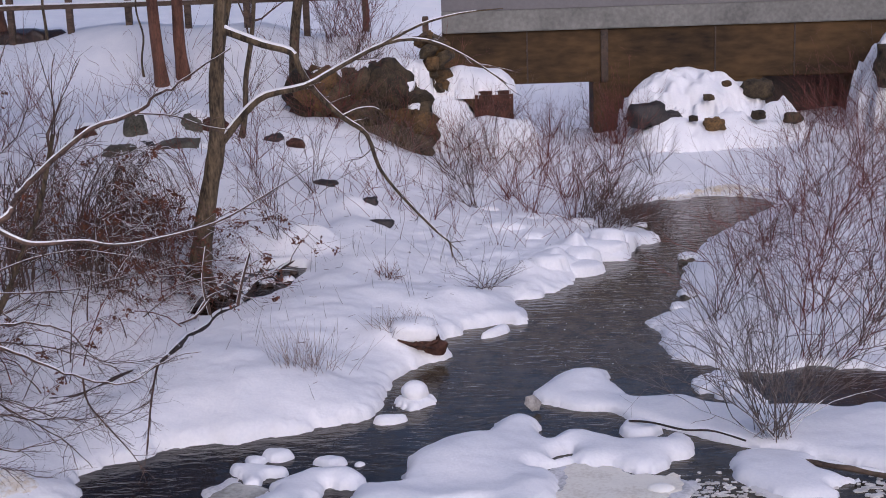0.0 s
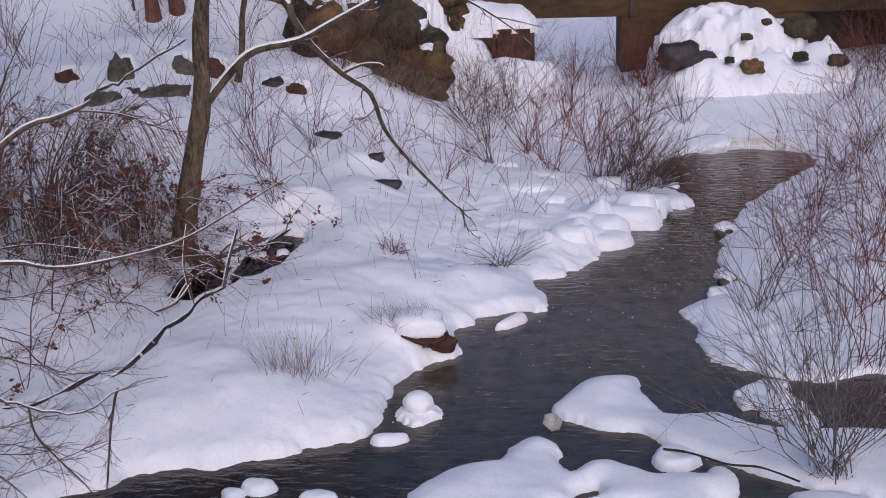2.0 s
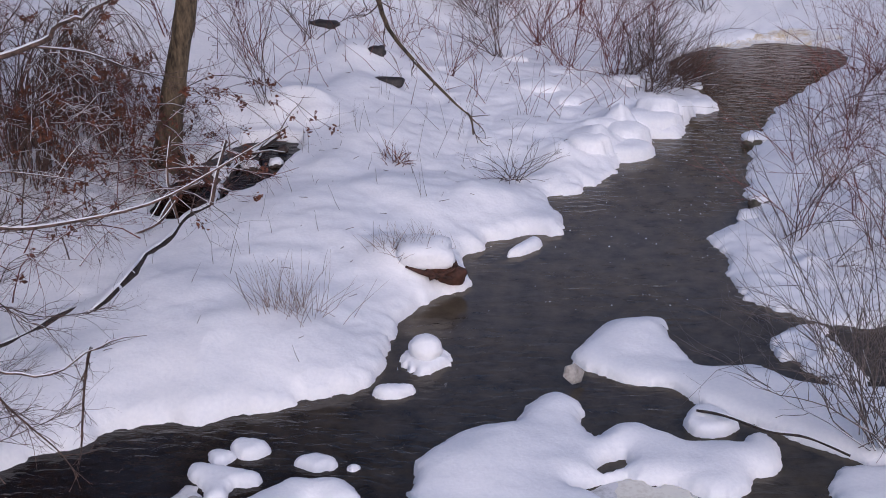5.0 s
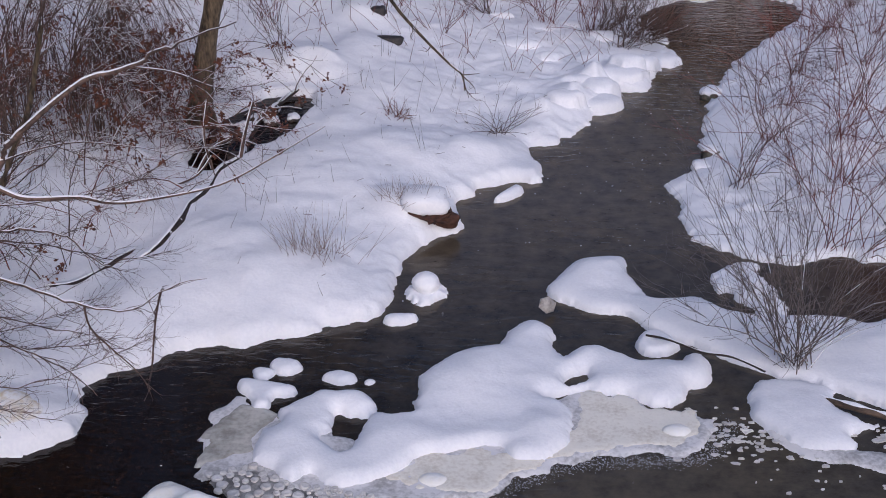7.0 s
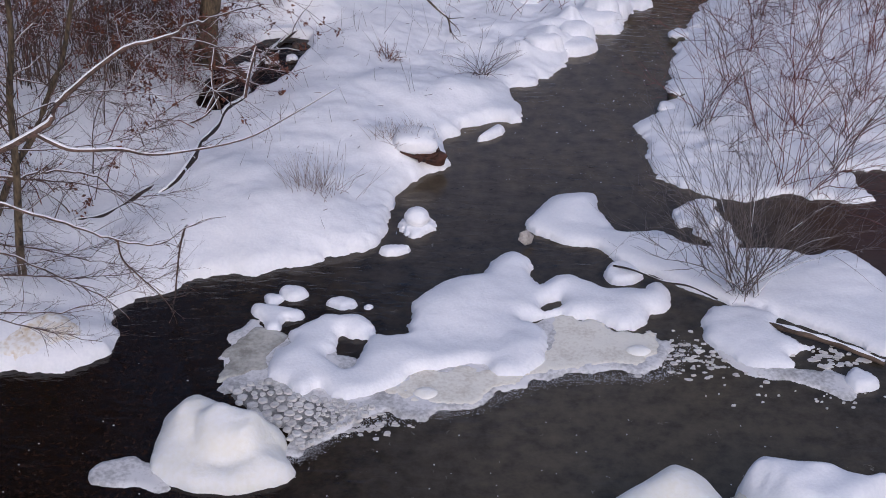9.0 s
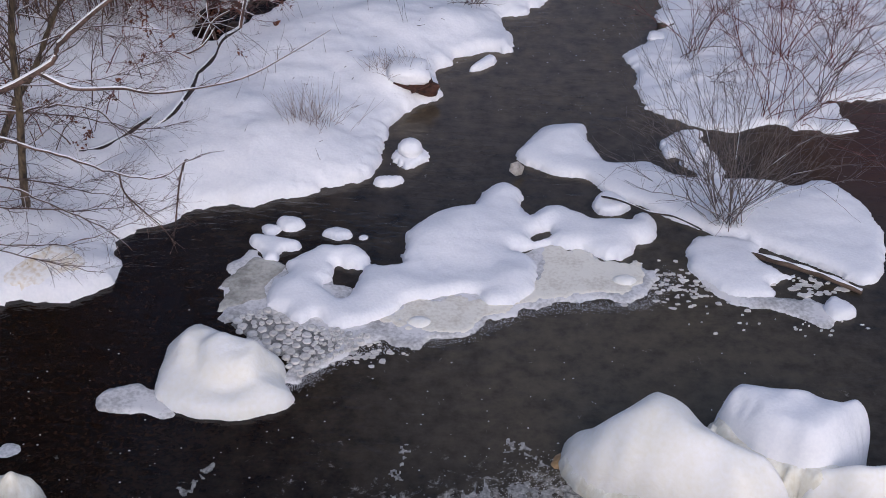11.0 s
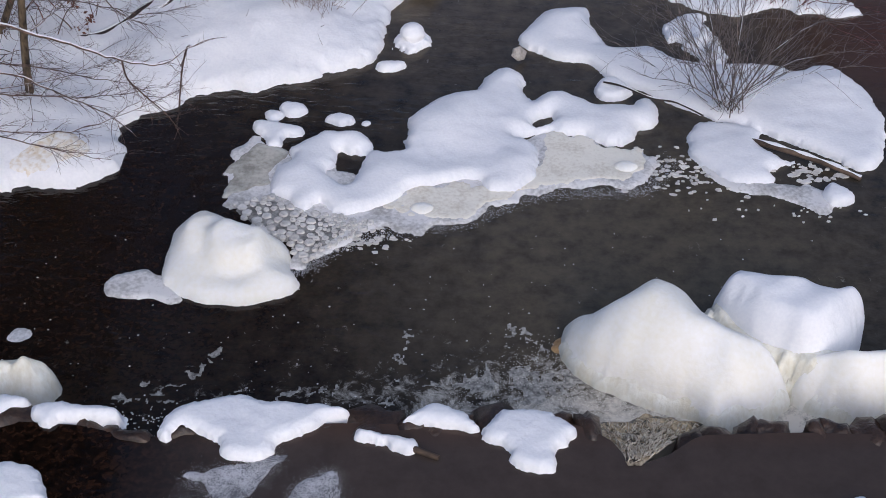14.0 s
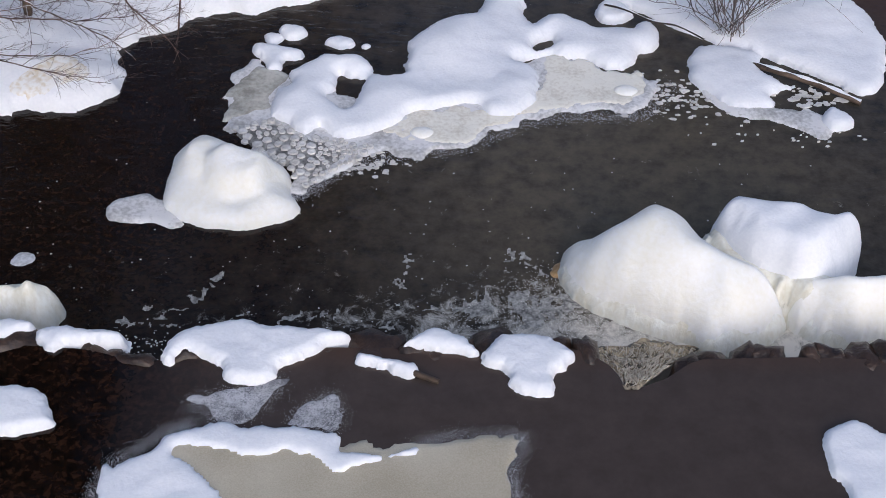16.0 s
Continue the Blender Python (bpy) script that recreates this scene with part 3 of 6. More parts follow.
snow_pile("snow", [ROCK], 0.17, 0.34, "", "", mat=ICY_SNOW, parent=domed_rock,
          bumps=[(-1.76, 9.32, 0.27, 0.2, 2.6), (-1.76, 9.05, 0.14, -0.05), (-1.5, 9.0, 0.15, 0.03), (-2.3, 9.1, 0.12, -0.03), (-2.15, 9.58, 0.32, 0.16), (-1.43, 9.45, 0.12, 0.08)], rough=0.015)
FLOES = [
    ([(-1.64, 11.79), (-1.61, 11.9), (-1.49, 11.92), (-1.37, 11.86), (-1.34, 11.75), (-1.44, 11.65), (-1.55, 11.66)], 0.1),
    ([(-1.16, 11.61), (-1.09, 11.7), (-0.98, 11.72), (-0.86, 11.65), (-0.86, 11.54), (-0.99, 11.5), (-1.1, 11.53)], 0.09),
    ([(-1.79, 11.71), (-1.74, 11.77), (-1.64, 11.77), (-1.57, 11.69), (-1.61, 11.59), (-1.72, 11.56)], 0.08),
    ([(-1.88, 11.55), (-1.75, 11.58), (-1.57, 11.52), (-1.36, 11.45), (-1.38, 11.32), (-1.52, 11.28), (-1.55, 11.13), (-1.67, 11.11), (-1.75, 11.28), (-1.85, 11.4)], 0.1),
    ([(1.65, 12.16), (1.73, 12.36), (1.91, 12.39), (2.06, 12.11), (1.87, 11.97), (1.7, 12.02)], 0.12),
    ([(3.67, 10.36), (3.77, 10.54), (3.89, 10.49), (3.97, 10.31), (3.88, 10.21), (3.72, 10.21)], 0.12),
    ([(-0.69, 12.59), (-0.61, 12.72), (-0.42, 12.72), (-0.34, 12.64), (-0.46, 12.53), (-0.6, 12.51)], 0.1),
    ([(0.4, 15.27), (0.58, 15.55), (0.66, 15.65), (0.76, 15.55), (0.67, 15.38), (0.5, 15.25)], 0.12),
    ([(-0.78, 11.55), (-0.74, 11.6), (-0.69, 11.57), (-0.71, 11.51), (-0.76, 11.51)], 0.05),
]
for outline, h in FLOES:
    snow_pile("snow_floe", [settle(outline, 0.03)], h * 0.75, 0.08, "small rounded snow cap on a stone in the stream", "snow cap", group="snow caps in the stream", step=0.016, rough=0.022, fray=0.01)
snow_pile("snow_capped_rock", [[(-0.5, 13.1), (-0.49, 13.24), (-0.35, 13.32), (-0.18, 13.32), (-0.07, 13.2), (-0.11, 13.01), (-0.31, 12.92), (-0.46, 12.95)]], 0.07, 0.12,
          "snow-capped boulder with a ball of snow on top", "rock", bumps=[(-0.45, 13.1, 0.07, 0.03), (-0.13, 13.05, 0.06, 0.03)], step=0.014, rough=0.07, fray=0.03)
ball = bmesh.new()
bmesh.ops.create_icosphere(ball, subdivisions=4, radius=0.14)
for v in ball.verts:
    v.co.z *= 0.76
    v.co *= 1 + 0.1 * noise.noise(v.co * 9) + 0.05 * noise.noise(v.co * 30)
ball_me = bpy.data.meshes.new("snow_ball")
ball.to_mesh(ball_me)
ball.free()
ball_me.materials.append(SNOW)
ball_me.polygons.foreach_set("use_smooth", [True] * len(ball_me.polygons))
ball_ob = new("snow_ball", ball_me)
ball_ob.location = (-0.28, 13.15, 0.12)
tagged(ball_ob, "round ball of snow resting on a boulder", "snow ball")

M1 = [(1.03, 8.21), (1.10, 8.27), (1.30, 8.34), (1.53, 8.42), (1.76, 8.46), (1.96, 8.44), (2.03, 8.33), (2.15, 8.27), (2.34, 8.02), (2.55, 7.89), (2.74, 7.80), (2.81, 7.69), (2.80, 7.59), (2.72, 7.54), (2.62, 7.46), (2.37, 7.35), (2.12, 7.35), (2.03, 7.46), (1.83, 7.53), (1.59, 7.64), (1.33, 7.79), (1.13, 7.95)]
M2 = [(2.28, 8.40), (2.36, 8.43), (2.47, 8.49), (2.65, 8.44), (2.84, 8.36), (3.04, 8.38), (3.17, 8.27), (3.30, 8.29), (3.44, 8.31), (3.51, 8.29), (3.49, 8.19), (3.17, 7.79), (2.88, 7.72), (2.75, 7.78), (2.55, 7.92), (2.40, 8.09)]
M3 = [(2.81, 7.69), (2.84, 7.74), (3.03, 7.75), (3.24, 7.75), (3.55, 7.76), (4.80, 7.90), (4.80, 7.20), (3.59, 7.41), (3.32, 7.39), (3.11, 7.45), (2.96, 7.53), (2.87, 7.59)]
M4 = [(-3.73, 7.70), (-3.46, 7.70), (-3.27, 7.73), (-3.13, 7.72), (-3.03, 7.68), (-3.04, 7.64), (-3.08, 7.54), (-3.21, 7.49), (-3.48, 7.48), (-3.75, 7.48)]
great_mound = iced("ice_mound", "great rounded mound of icy snow beside the weir", "ice mound")
snow_pile("snow", [settle(M1, -0.18)], 0.64, 0.5, "", "", parent=great_mound, mat=ICY_SNOW, fray=0.012, step=0.018, rough=0.03, power=0.66, swell=0.06, soften=8,
          bumps=[(1.82, 8.3, 0.22, 0.1), (2.0, 8.38, 0.12, 0.1)] + [(2.08, 8.3, 0.12, 0.06), (2.0, 7.95, 0.5, 0.1), (1.5, 7.9, 0.35, 0.04), (2.42, 7.45, 0.13, 0.12), (2.2, 7.45, 0.09, -0.1), (2.0, 7.45, 0.11, 0.06), (1.82, 7.5, 0.07, -0.06), (1.65, 7.6, 0.1, 0.05), (1.45, 7.68, 0.08, -0.04), (2.72, 7.6, 0.1, 0.06), (2.62, 7.85, 0.1, -0.05), (2.75, 7.9, 0.07, 0.06), (1.15, 8.25, 0.3, -0.16), (1.45, 8.5, 0.2, -0.12), (2.2, 8.38, 0.07, -0.22)])
tall_mound = iced("ice_mound", "tall block of ice capped with clean white snow", "ice mound")
snow_pile("snow", [settle(M2, -0.16)], 0.68, 0.22, "", "", parent=tall_mound, bumps=[(2.75, 8.15, 0.35, 0.07), (2.5, 8.2, 0.05, -0.06), (2.36, 8.4, 0.07, 0.1), (2.42, 8.28, 0.05, -0.12), (2.86, 8.36, 0.1, 0.05), (3.1, 8.1, 0.15, 0.04)], rough=0.025, power=0.42, step=0.018, fray=0.012, swell=0.06, soften=4)
side_mound = iced("ice_mound", "icy snow mound with yellowish ice below", "ice mound")
snow_pile("snow", [settle(M3, -0.15)], 0.52, 0.36, "", "", parent=side_mound, mat=ICY_SNOW, fray=0.014, rough=0.03, step=0.018, swell=0.06, soften=4, bumps=[(2.98, 7.5, 0.1, -0.3), (3.6, 7.55, 0.35, 0.07), (3.2, 7.6, 0.14, 0.05), (3.35, 7.3, 0.1, 0.05)], power=0.55)
_r = random.Random(45)
snow_pile("ice_mound", [settle(M4, -0.1)], 0.4, 0.24, "lumpy yellowish ice mound at the weir", "ice mound", mat=CREAM_ICE, fray=0.006, rough=0.03, step=0.018, power=0.5, swell=0.05,
          bumps=[(_r.uniform(-3.7, -3.1), _r.uniform(7.45, 7.9), _r.uniform(0.05, 0.1), _r.uniform(-0.09, 0.13)) for _ in range(46)])
snow_pile("ice_ledge", [[(2.2, 8.2), (2.35, 8.45), (2.7, 8.3), (3.0, 8.0), (3.3, 7.8), (3.1, 7.64), (2.98, 7.6), (2.85, 7.62), (2.6, 7.8)]], 0.42, 0.12, "beige knobbly ice", "", mat=CREAM_ICE, rough=0.08, fray=0.02, parent=tall_mound)


# lumpy cream ice at the feet of the mounds
def foot(outline, centre, mound):
    grown = [(centre[0] + (x - centre[0]) * 1.02, centre[1] + (y - centre[1]) * 1.06 - 0.01) for x, y in outline]
    snow_pile("ice_foot", [grown], 0.2, 0.16, "lumpy cream ice", "", parent=mound, mat=CREAM_ICE, rough=0.02, step=0.018, power=0.6, fray=0.006, soften=2,
              bumps=[(x * 0.97 + centre[0] * 0.03, y + 0.06, 0.08, 0.07 if i % 2 else -0.05) for i, (x, y) in enumerate(outline) if y < centre[1] - 0.2])


foot(M1, (2.0, 8.0), great_mound)
foot(M3, (3.8, 7.55), side_mound)


def thin_ice(name, outline, z, mat, label, thick=0.02, step=0.04, ragged=0.08, parent=None):
    poly = curve_round(outline, 4)
    xs = np.arange(poly[:, 0].min() - 0.2, poly[:, 0].max() + 0.2, step)
    ys = np.arange(poly[:, 1].min() - 0.2, poly[:, 1].max() + 0.2, step)
    x, y = np.meshgrid(xs, ys)
    d = inside_distance(x, y, poly)
    d = d + ragged * fnoise(x * 6, y * 6, 21, 4) * np.exp(-(d / 0.4) ** 2)
    zz = z + np.where(d > 0, thick * np.clip(d / 0.05, 0, 1) + 0.006 * fnoise(x * 8, y * 8, 2), d * 1.5)
    if parent:
        return sheet(name, xs, ys, zz, d > -0.05, mat, parent, label)
    return tagged(sheet(name, xs, ys, zz, d > -0.05, mat), label, "ice")


SHELF = [(-2.05, 10.77), (-1.98, 11.1), (-1.83, 11.3), (-1.53, 11.11), (-1.17, 10.82), (-0.4, 10.64), (0.6, 11.12), (1.07, 11.37), (1.52, 11.28), (2.11, 11.04),
         (2.29, 11.09), (2.16, 10.75), (1.94, 10.48), (1.61, 10.43), (1.23, 10.47), (0.9, 10.34), (0.57, 10.12), (0.15, 9.9), (-0.17, 9.81), (-0.58, 9.77),
         (-0.88, 9.61), (-1.14, 9.33), (-1.29, 9.25), (-1.37, 9.6), (-1.67, 9.76), (-1.8, 10.01), (-2.08, 10.14), (-2.0, 10.36)]

PEBBLE = [(-0.13, 0), (-0.09, 0.09), (0.04, 0.11), (0.13, 0.03), (0.08, -0.07), (-0.04, -0.08)]
L1, L2 = (-0.14, 10.1), (1.84, 10.77)
CREAM_SHELF = grained("cream_shelf_ice", (0.68, 0.62, 0.5), (0.88, 0.84, 0.73), 3.5, 0.5, 8, 0.5, 0.012, spread=(0.32, 0.52))
thin_ice("ice_skirt", [(-0.5, 10.1), (-0.2, 10.5), (0.5, 10.5), (0.95, 10.7), (1.1, 11.35), (1.5, 11.25), (2.0, 11.1), (2.05, 10.8), (1.7, 10.55), (1.3, 10.52), (0.9, 10.4), (0.5, 10.15), (0.1, 9.98)], 0.014, CREAM_SHELF, "cream-coloured smooth ice", thick=0.018, step=0.025, ragged=0.16, parent=hook_island)
snow_pile("snow_lump", [[(L1[0] + dx, L1[1] + dy) for dx, dy in PEBBLE]], 0.06, 0.1, "small rounded lump of snow on the ice shelf", "snow lump", mat=ICY_SNOW, step=0.015, rough=0.01, sink=0.05)
snow_pile("snow_lump", [[(L2[0] + dx, L2[1] + dy) for dx, dy in PEBBLE]], 0.07, 0.1, "small rounded lump of snow on the ice shelf", "snow lump", mat=ICY_SNOW, step=0.015, rough=0.015, sink=0.05)

# water pouring through the notch
fan_v, fan_f = [], []
for i in range(33):
    u = i / 32
    for j in range(25):
        v = j / 24
        wide = 0.05 + 0.5 * v
        swirl = 0.03 * math.sin(9 * u + 3 * v) + 0.04 * noise.noise(Vector((u * 7, v * 4, 1.0))) + 0.02 * noise.noise(Vector((u * 19, v * 9, 4.0)))
        fan_v.append((1.44 + (u - 0.5) * 2 * wide + 0.22 * v, 6.6 + 0.9 * v, 0.412 - 0.45 * v ** 1.3 + swirl * v))
    if i:
        fan_f += [((i - 1) * 25 + j, (i - 1) * 25 + j + 1, i * 25 + j + 1, i * 25 + j) for j in range(24)]
SPRAY = grained("foam_spray", (0.42, 0.32, 0.2), (0.8, 0.73, 0.6), 20, 0.5, 8, 0.3, 0.01)
FOAM = grained("foaming_water", (0.04, 0.026, 0.012), (0.62, 0.49, 0.31), 7, 0.25, 5, 0.6, 0.03, (1.6, 0.8, 0.8), spread=(0.42, 0.62))
fall = mesh_object("falling_water", fan_v, fan_f, FOAM)
tagged(fall, "foaming water pouring through the notch in the weir", "waterfall", kind="structure")
thin_ice("ice_skirt", SHELF, 0.004, GREY_ICE, "flat grey-white ice shelf", step=0.03, ragged=0.13, parent=hook_island)
thin_ice("ice_skirt", [(2.53, 10.99), (2.8, 11.14), (3.1, 10.62), (3.41, 10.53), (3.63, 10.51), (3.79, 10.27), (3.64, 10.07), (3.36, 10.27), (2.95, 10.4), (2.71, 10.56)],
         0.004, GREY_ICE, "thin pale ice shelf", ragged=0.05, step=0.03, parent=long_island)
thin_ice("ice_skirt", [(-2.93, 9.05), (-2.89, 9.12), (-2.66, 9.24), (-2.56, 9.22), (-2.33, 9.05), (-2.24, 8.81), (-2.49, 8.83), (-2.74, 8.84), (-2.89, 8.9)],
         0.004, GREY_ICE, "ragged thin ice", ragged=0.05, step=0.02, parent=domed_rock)

PALE_ICE = grained("pale_ice", (0.48, 0.46, 0.43), (0.8, 0.78, 0.74), 4, 0.4, 6, 0.3, 0.01)
WET_ICE = grained("wet_grey_ice", (0.3, 0.285, 0.24), (0.6, 0.58, 0.51), 4, 0.25, 6, 0.4, 0.01, spread=(0.36, 0.6))
thin_ice("ice_skirt", [(-2.05, 10.30), (-2.00, 10.59), (-2.06, 10.75), (-1.92, 11.01), (-1.78, 11.20), (-1.51, 11.08), (-1.45, 10.94), (-1.57, 10.72), (-1.60, 10.48), (-1.72, 10.41), (-1.87, 10.33)], 0.012, WET_ICE, "dull wet grey-green ice", thick=0.018, step=0.02, ragged=0.05, parent=hook_island)
SLUSH = grained("dark_slush", (0.12, 0.115, 0.105), (0.42, 0.41, 0.385), 7, 0.3, 5, 0.4, 0.01, spread=(0.4, 0.64))
slush = thin_ice("ice_skirt", [(-1.9, 10.14), (-1.55, 10.28), (-1.28, 10.06), (-0.98, 9.95), (-0.85, 9.8), (-1.0, 9.56), (-1.2, 9.36), (-1.32, 9.55), (-1.5, 9.75), (-1.76, 9.94)], 0.014, SLUSH, "dark slush between ice pancakes", thick=0.016, step=0.02, ragged=0.05, parent=hook_island)
RUSTY_ICE = grained("rusty_ice", (0.2, 0.1, 0.03), (0.5, 0.33, 0.15), 6, 0.4, 6, 0.4, 0.01)
thin_ice("stained_ice", [(0.97, 8.2), (1.05, 8.36), (1.3, 8.52), (1.55, 8.6), (1.5, 8.4), (1.2, 8.2)], 0.01, RUSTY_ICE, "rust-stained ice rim at the foot of the mound", step=0.02, ragged=0.03)
thin_ice("foam_disc", [(-3.6, 8.36), (-3.56, 8.46), (-3.46, 8.46), (-3.41, 8.38), (-3.47, 8.32), (-3.56, 8.31)], 0.003, GREY_ICE, "small grey disc of foam drifting on the water", thick=0.008, step=0.015, ragged=0.02)

# ---------------------------------------------------------------- weir
weir = new("weir")
tagged(weir, "low weir of dark wet stones across the stream", "weir")


def stone_bm(rx, ry, rz, seed, cuts=2, square=0.45):
    bm = bmesh.new()
    bmesh.ops.create_icosphere(bm, subdivisions=cuts, radius=1)
    for v in bm.verts:
        c = v.co.copy()
        k = 1 + 0.22 * noise.noise(c * 1.3 + Vector((seed * 3.1, seed, 0))) + 0.08 * noise.noise(c * 4 + Vector((seed, 0, 5)))
        m = max(abs(c.x), abs(c.y), abs(c.z))
        c = c * (1 - square + square / m) * k
        v.co = Vector((c.x * rx, c.y * ry, c.z * rz))
    return bm


rng = random.Random(4)
x = -4.4
while x < 4.6:
    w = rng.uniform(0.14, 0.34)
    y = float(np.interp(x, WEIR[:, 0], WEIR[:, 1])) + 0.04
    bm = stone_bm(w * rng.uniform(0.6, 0.9), rng.uniform(0.09, 0.2), 0.3, x, 3, 0.55)
    for v in bm.verts:
        v.co *= 1 + 0.16 * noise.noise(v.co * 9 + Vector((x, 0, 0))) + 0.08 * noise.noise(v.co * 25)
    s = part("stone", bm, WET_STONE, weir)
    s.data.polygons.foreach_set("use_smooth", [True] * len(s.data.polygons))
    drop = 0.26 if 1.2 < x < 1.66 else 0.0
    s.location = (x, y + rng.uniform(-0.05, 0.03), 0.11 - drop + rng.uniform(-0.06, 0.02))
    s.rotation_euler = (rng.uniform(-.15, .15), rng.uniform(-.15, .15), rng.uniform(-.3, .3))
    x += w * 1.05
CAPS = [
    [(-3.04, 7.13), (-2.86, 7.19), (-2.64, 7.16), (-2.4, 7.14), (-2.37, 7.05), (-2.53, 7.03), (-2.78, 7.02), (-2.87, 6.93), (-2.97, 6.99)],
    [(-3.35, 7.25), (-3.22, 7.27), (-3.08, 7.19), (-3.15, 7.13), (-3.26, 7.07), (-3.38, 7.04), (-3.56, 7.07), (-3.6, 7.22)],
    [(-2.05, 6.88), (-2.02, 7.05), (-1.91, 7.17), (-1.7, 7.23), (-1.53, 7.27), (-1.35, 7.23), (-1.09, 7.19), (-0.83, 7.16), (-0.66, 7.1), (-0.82, 7.03), (-0.9, 6.94),
     (-1.06, 6.88), (-1.18, 6.8), (-1.2, 6.71), (-1.29, 6.63), (-1.46, 6.64), (-1.56, 6.7), (-1.58, 6.8), (-1.67, 6.85), (-1.81, 6.92), (-1.91, 6.91), (-1.98, 6.82)],
    [(-0.61, 6.89), (-0.56, 6.94), (-0.35, 6.89), (-0.18, 6.83), (-0.15, 6.75), (-0.22, 6.7), (-0.38, 6.77), (-0.58, 6.83)],
    [(-0.26, 7.0), (-0.14, 7.13), (0.01, 7.17), (0.16, 7.13), (0.29, 6.98), (0.27, 6.93), (0.03, 6.98), (-0.11, 6.99)],
    [(0.34, 6.86), (0.46, 7.08), (0.55, 7.13), (0.81, 7.11), (0.93, 7.05), (1.05, 6.93), (0.96, 6.81), (0.89, 6.73), (0.84, 6.54), (0.65, 6.56), (0.55, 6.64), (0.54, 6.75)],
    [(-4.0, 6.56), (-3.07, 6.59), (-2.86, 6.51), (-2.76, 6.33), (-2.76, 6.21), (-3.09, 6.15), (-4.0, 6.15)],
]
for outline in CAPS:
    snow_pile("snow", [outline], 0.075, 0.09, "thick white snow cap", "", base=POOL_LEVEL + 0.01, step=0.013, rough=0.028, sink=0.1, parent=weir, fray=0.012, swell=0.1)
thin_ice("ice_sheet", [(-1.86, 6.12), (-1.49, 6.18), (-0.68, 6.08), (0.12, 6.14), (0.6, 6.14), (0.51, 5.86), (0.54, 5.61), (0.6, 5.26), (0.5, 3.5), (-1.75, 3.5), (-1.9, 5.71)],
         POOL_LEVEL + 0.004, TAN_ICE, "tan-stained thin ice sheet on the pool", thick=0.006, ragged=0.12)
snow_pile("snow_sheet", [[(-2.32, 5.7), (-2.23, 5.85), (-1.99, 6.05), (-1.93, 6.15), (-1.77, 6.2), (-1.5, 6.27), (-1.33, 6.23), (-1.13, 6.25), (-0.93, 6.22), (-0.69, 6.18),
                          (-0.66, 6.03), (-0.32, 6.01), (-0.12, 6.06), (-0.2, 5.98), (-0.48, 5.91), (-0.67, 5.82), (-0.83, 5.93), (-1.04, 6.05), (-1.15, 6.0), (-1.35, 5.98),
                          (-1.59, 6.05), (-1.8, 6.07), (-1.82, 6.0), (-1.73, 5.88), (-1.56, 5.76), (-1.46, 5.6), (-1.38, 5.25), (-1.3, 3.6), (-2.31, 3.6)]], 0.03, 0.08,
          "thin white snow sheet lying on pool ice", "snow", base=POOL_LEVEL + 0.012, step=0.025, rough=0.05, sink=0.05)
snow_pile("snow_sheet", [[(2.75, 6.18), (2.87, 6.25), (3.02, 6.32), (3.21, 6.2), (3.6, 6.08), (4.2, 5.8), (4.2, 3.6), (2.77, 3.6), (2.77, 5.27), (2.82, 5.68), (2.73, 5.87), (2.74, 6.02)]],
          0.05, 0.08, "white snow lying on ice at the pool edge", "snow", base=POOL_LEVEL + 0.005, step=0.03, sink=0.05)
thin_ice("frost_patch", [(-1.78, 6.52), (-1.58, 6.57), (-1.38, 6.63), (-1.09, 6.71), (-1.2, 6.52), (-1.34, 6.31), (-1.54, 6.28), (-1.7, 6.41)], POOL_LEVEL + 0.004, FROST,
         "speckled grey frost on thin pool ice", thick=0.004, step=0.02, ragged=0.06)
thin_ice("frost_patch", [(-1.06, 6.28), (-0.95, 6.44), (-0.75, 6.55), (-0.69, 6.31), (-0.73, 6.21), (-0.97, 6.23)], POOL_LEVEL + 0.004, FROST,
         "speckled grey frost on thin pool ice", thick=0.004, step=0.02, ragged=0.06)


def speckle(path, reach, count, size, z, mat, seed, label):
    """Loose grains strewn along an edge, thinning away from it."""
    rng = random.Random(seed)
    line = curve_round(path, 12, False)
    verts, faces = [], []
    for _ in range(count):
        p = line[rng.randrange(len(line))]
        x, y = p[0] + rng.gauss(0, reach), p[1] + rng.gauss(0, reach)
        r = size * rng.uniform(0.5, 1.5)
        i = len(verts)
        verts += [(x + r * math.cos(a) * rng.uniform(0.7, 1.2), y + r * math.sin(a), z) for a in (0.3, 1.6, 2.8, 4.1, 5.3)] + [(x, y, z + r * 0.4)]
        faces += [(i + q, i + (q + 1) % 5, i + 5) for q in range(5)]
    return tagged(mesh_object("frost_grains", verts, faces, mat), label, "frost", kind="stuff")


GRAIN = grained("frost_grain", (0.34, 0.34, 0.34), (0.62, 0.62, 0.63), 20, 0.6)
TOP_ICE = POOL_LEVEL + 0.004
speckle([(-0.15, 6.05), (0.12, 6.16), (0.6, 6.16), (0.52, 5.86), (0.56, 5.6), (0.62, 5.2)], 0.04, 5200, 0.002, TOP_ICE, GRAIN, 1, "fine frost grains along the edge of the pool ice")
speckle([(-2.35, 5.6), (-2.25, 5.9), (-1.95, 6.15), (-1.75, 6.25)], 0.04, 3200, 0.002, TOP_ICE, GRAIN, 2, "fine frost grains along the snow sheet")
speckle([(-1.75, 6.45), (-1.5, 6.5), (-1.2, 6.65), (-1.35, 6.4), (-1.6, 6.3)], 0.06, 4200, 0.0023, TOP_ICE + 0.006, GRAIN, 3, "speckled frost on thin pool ice")
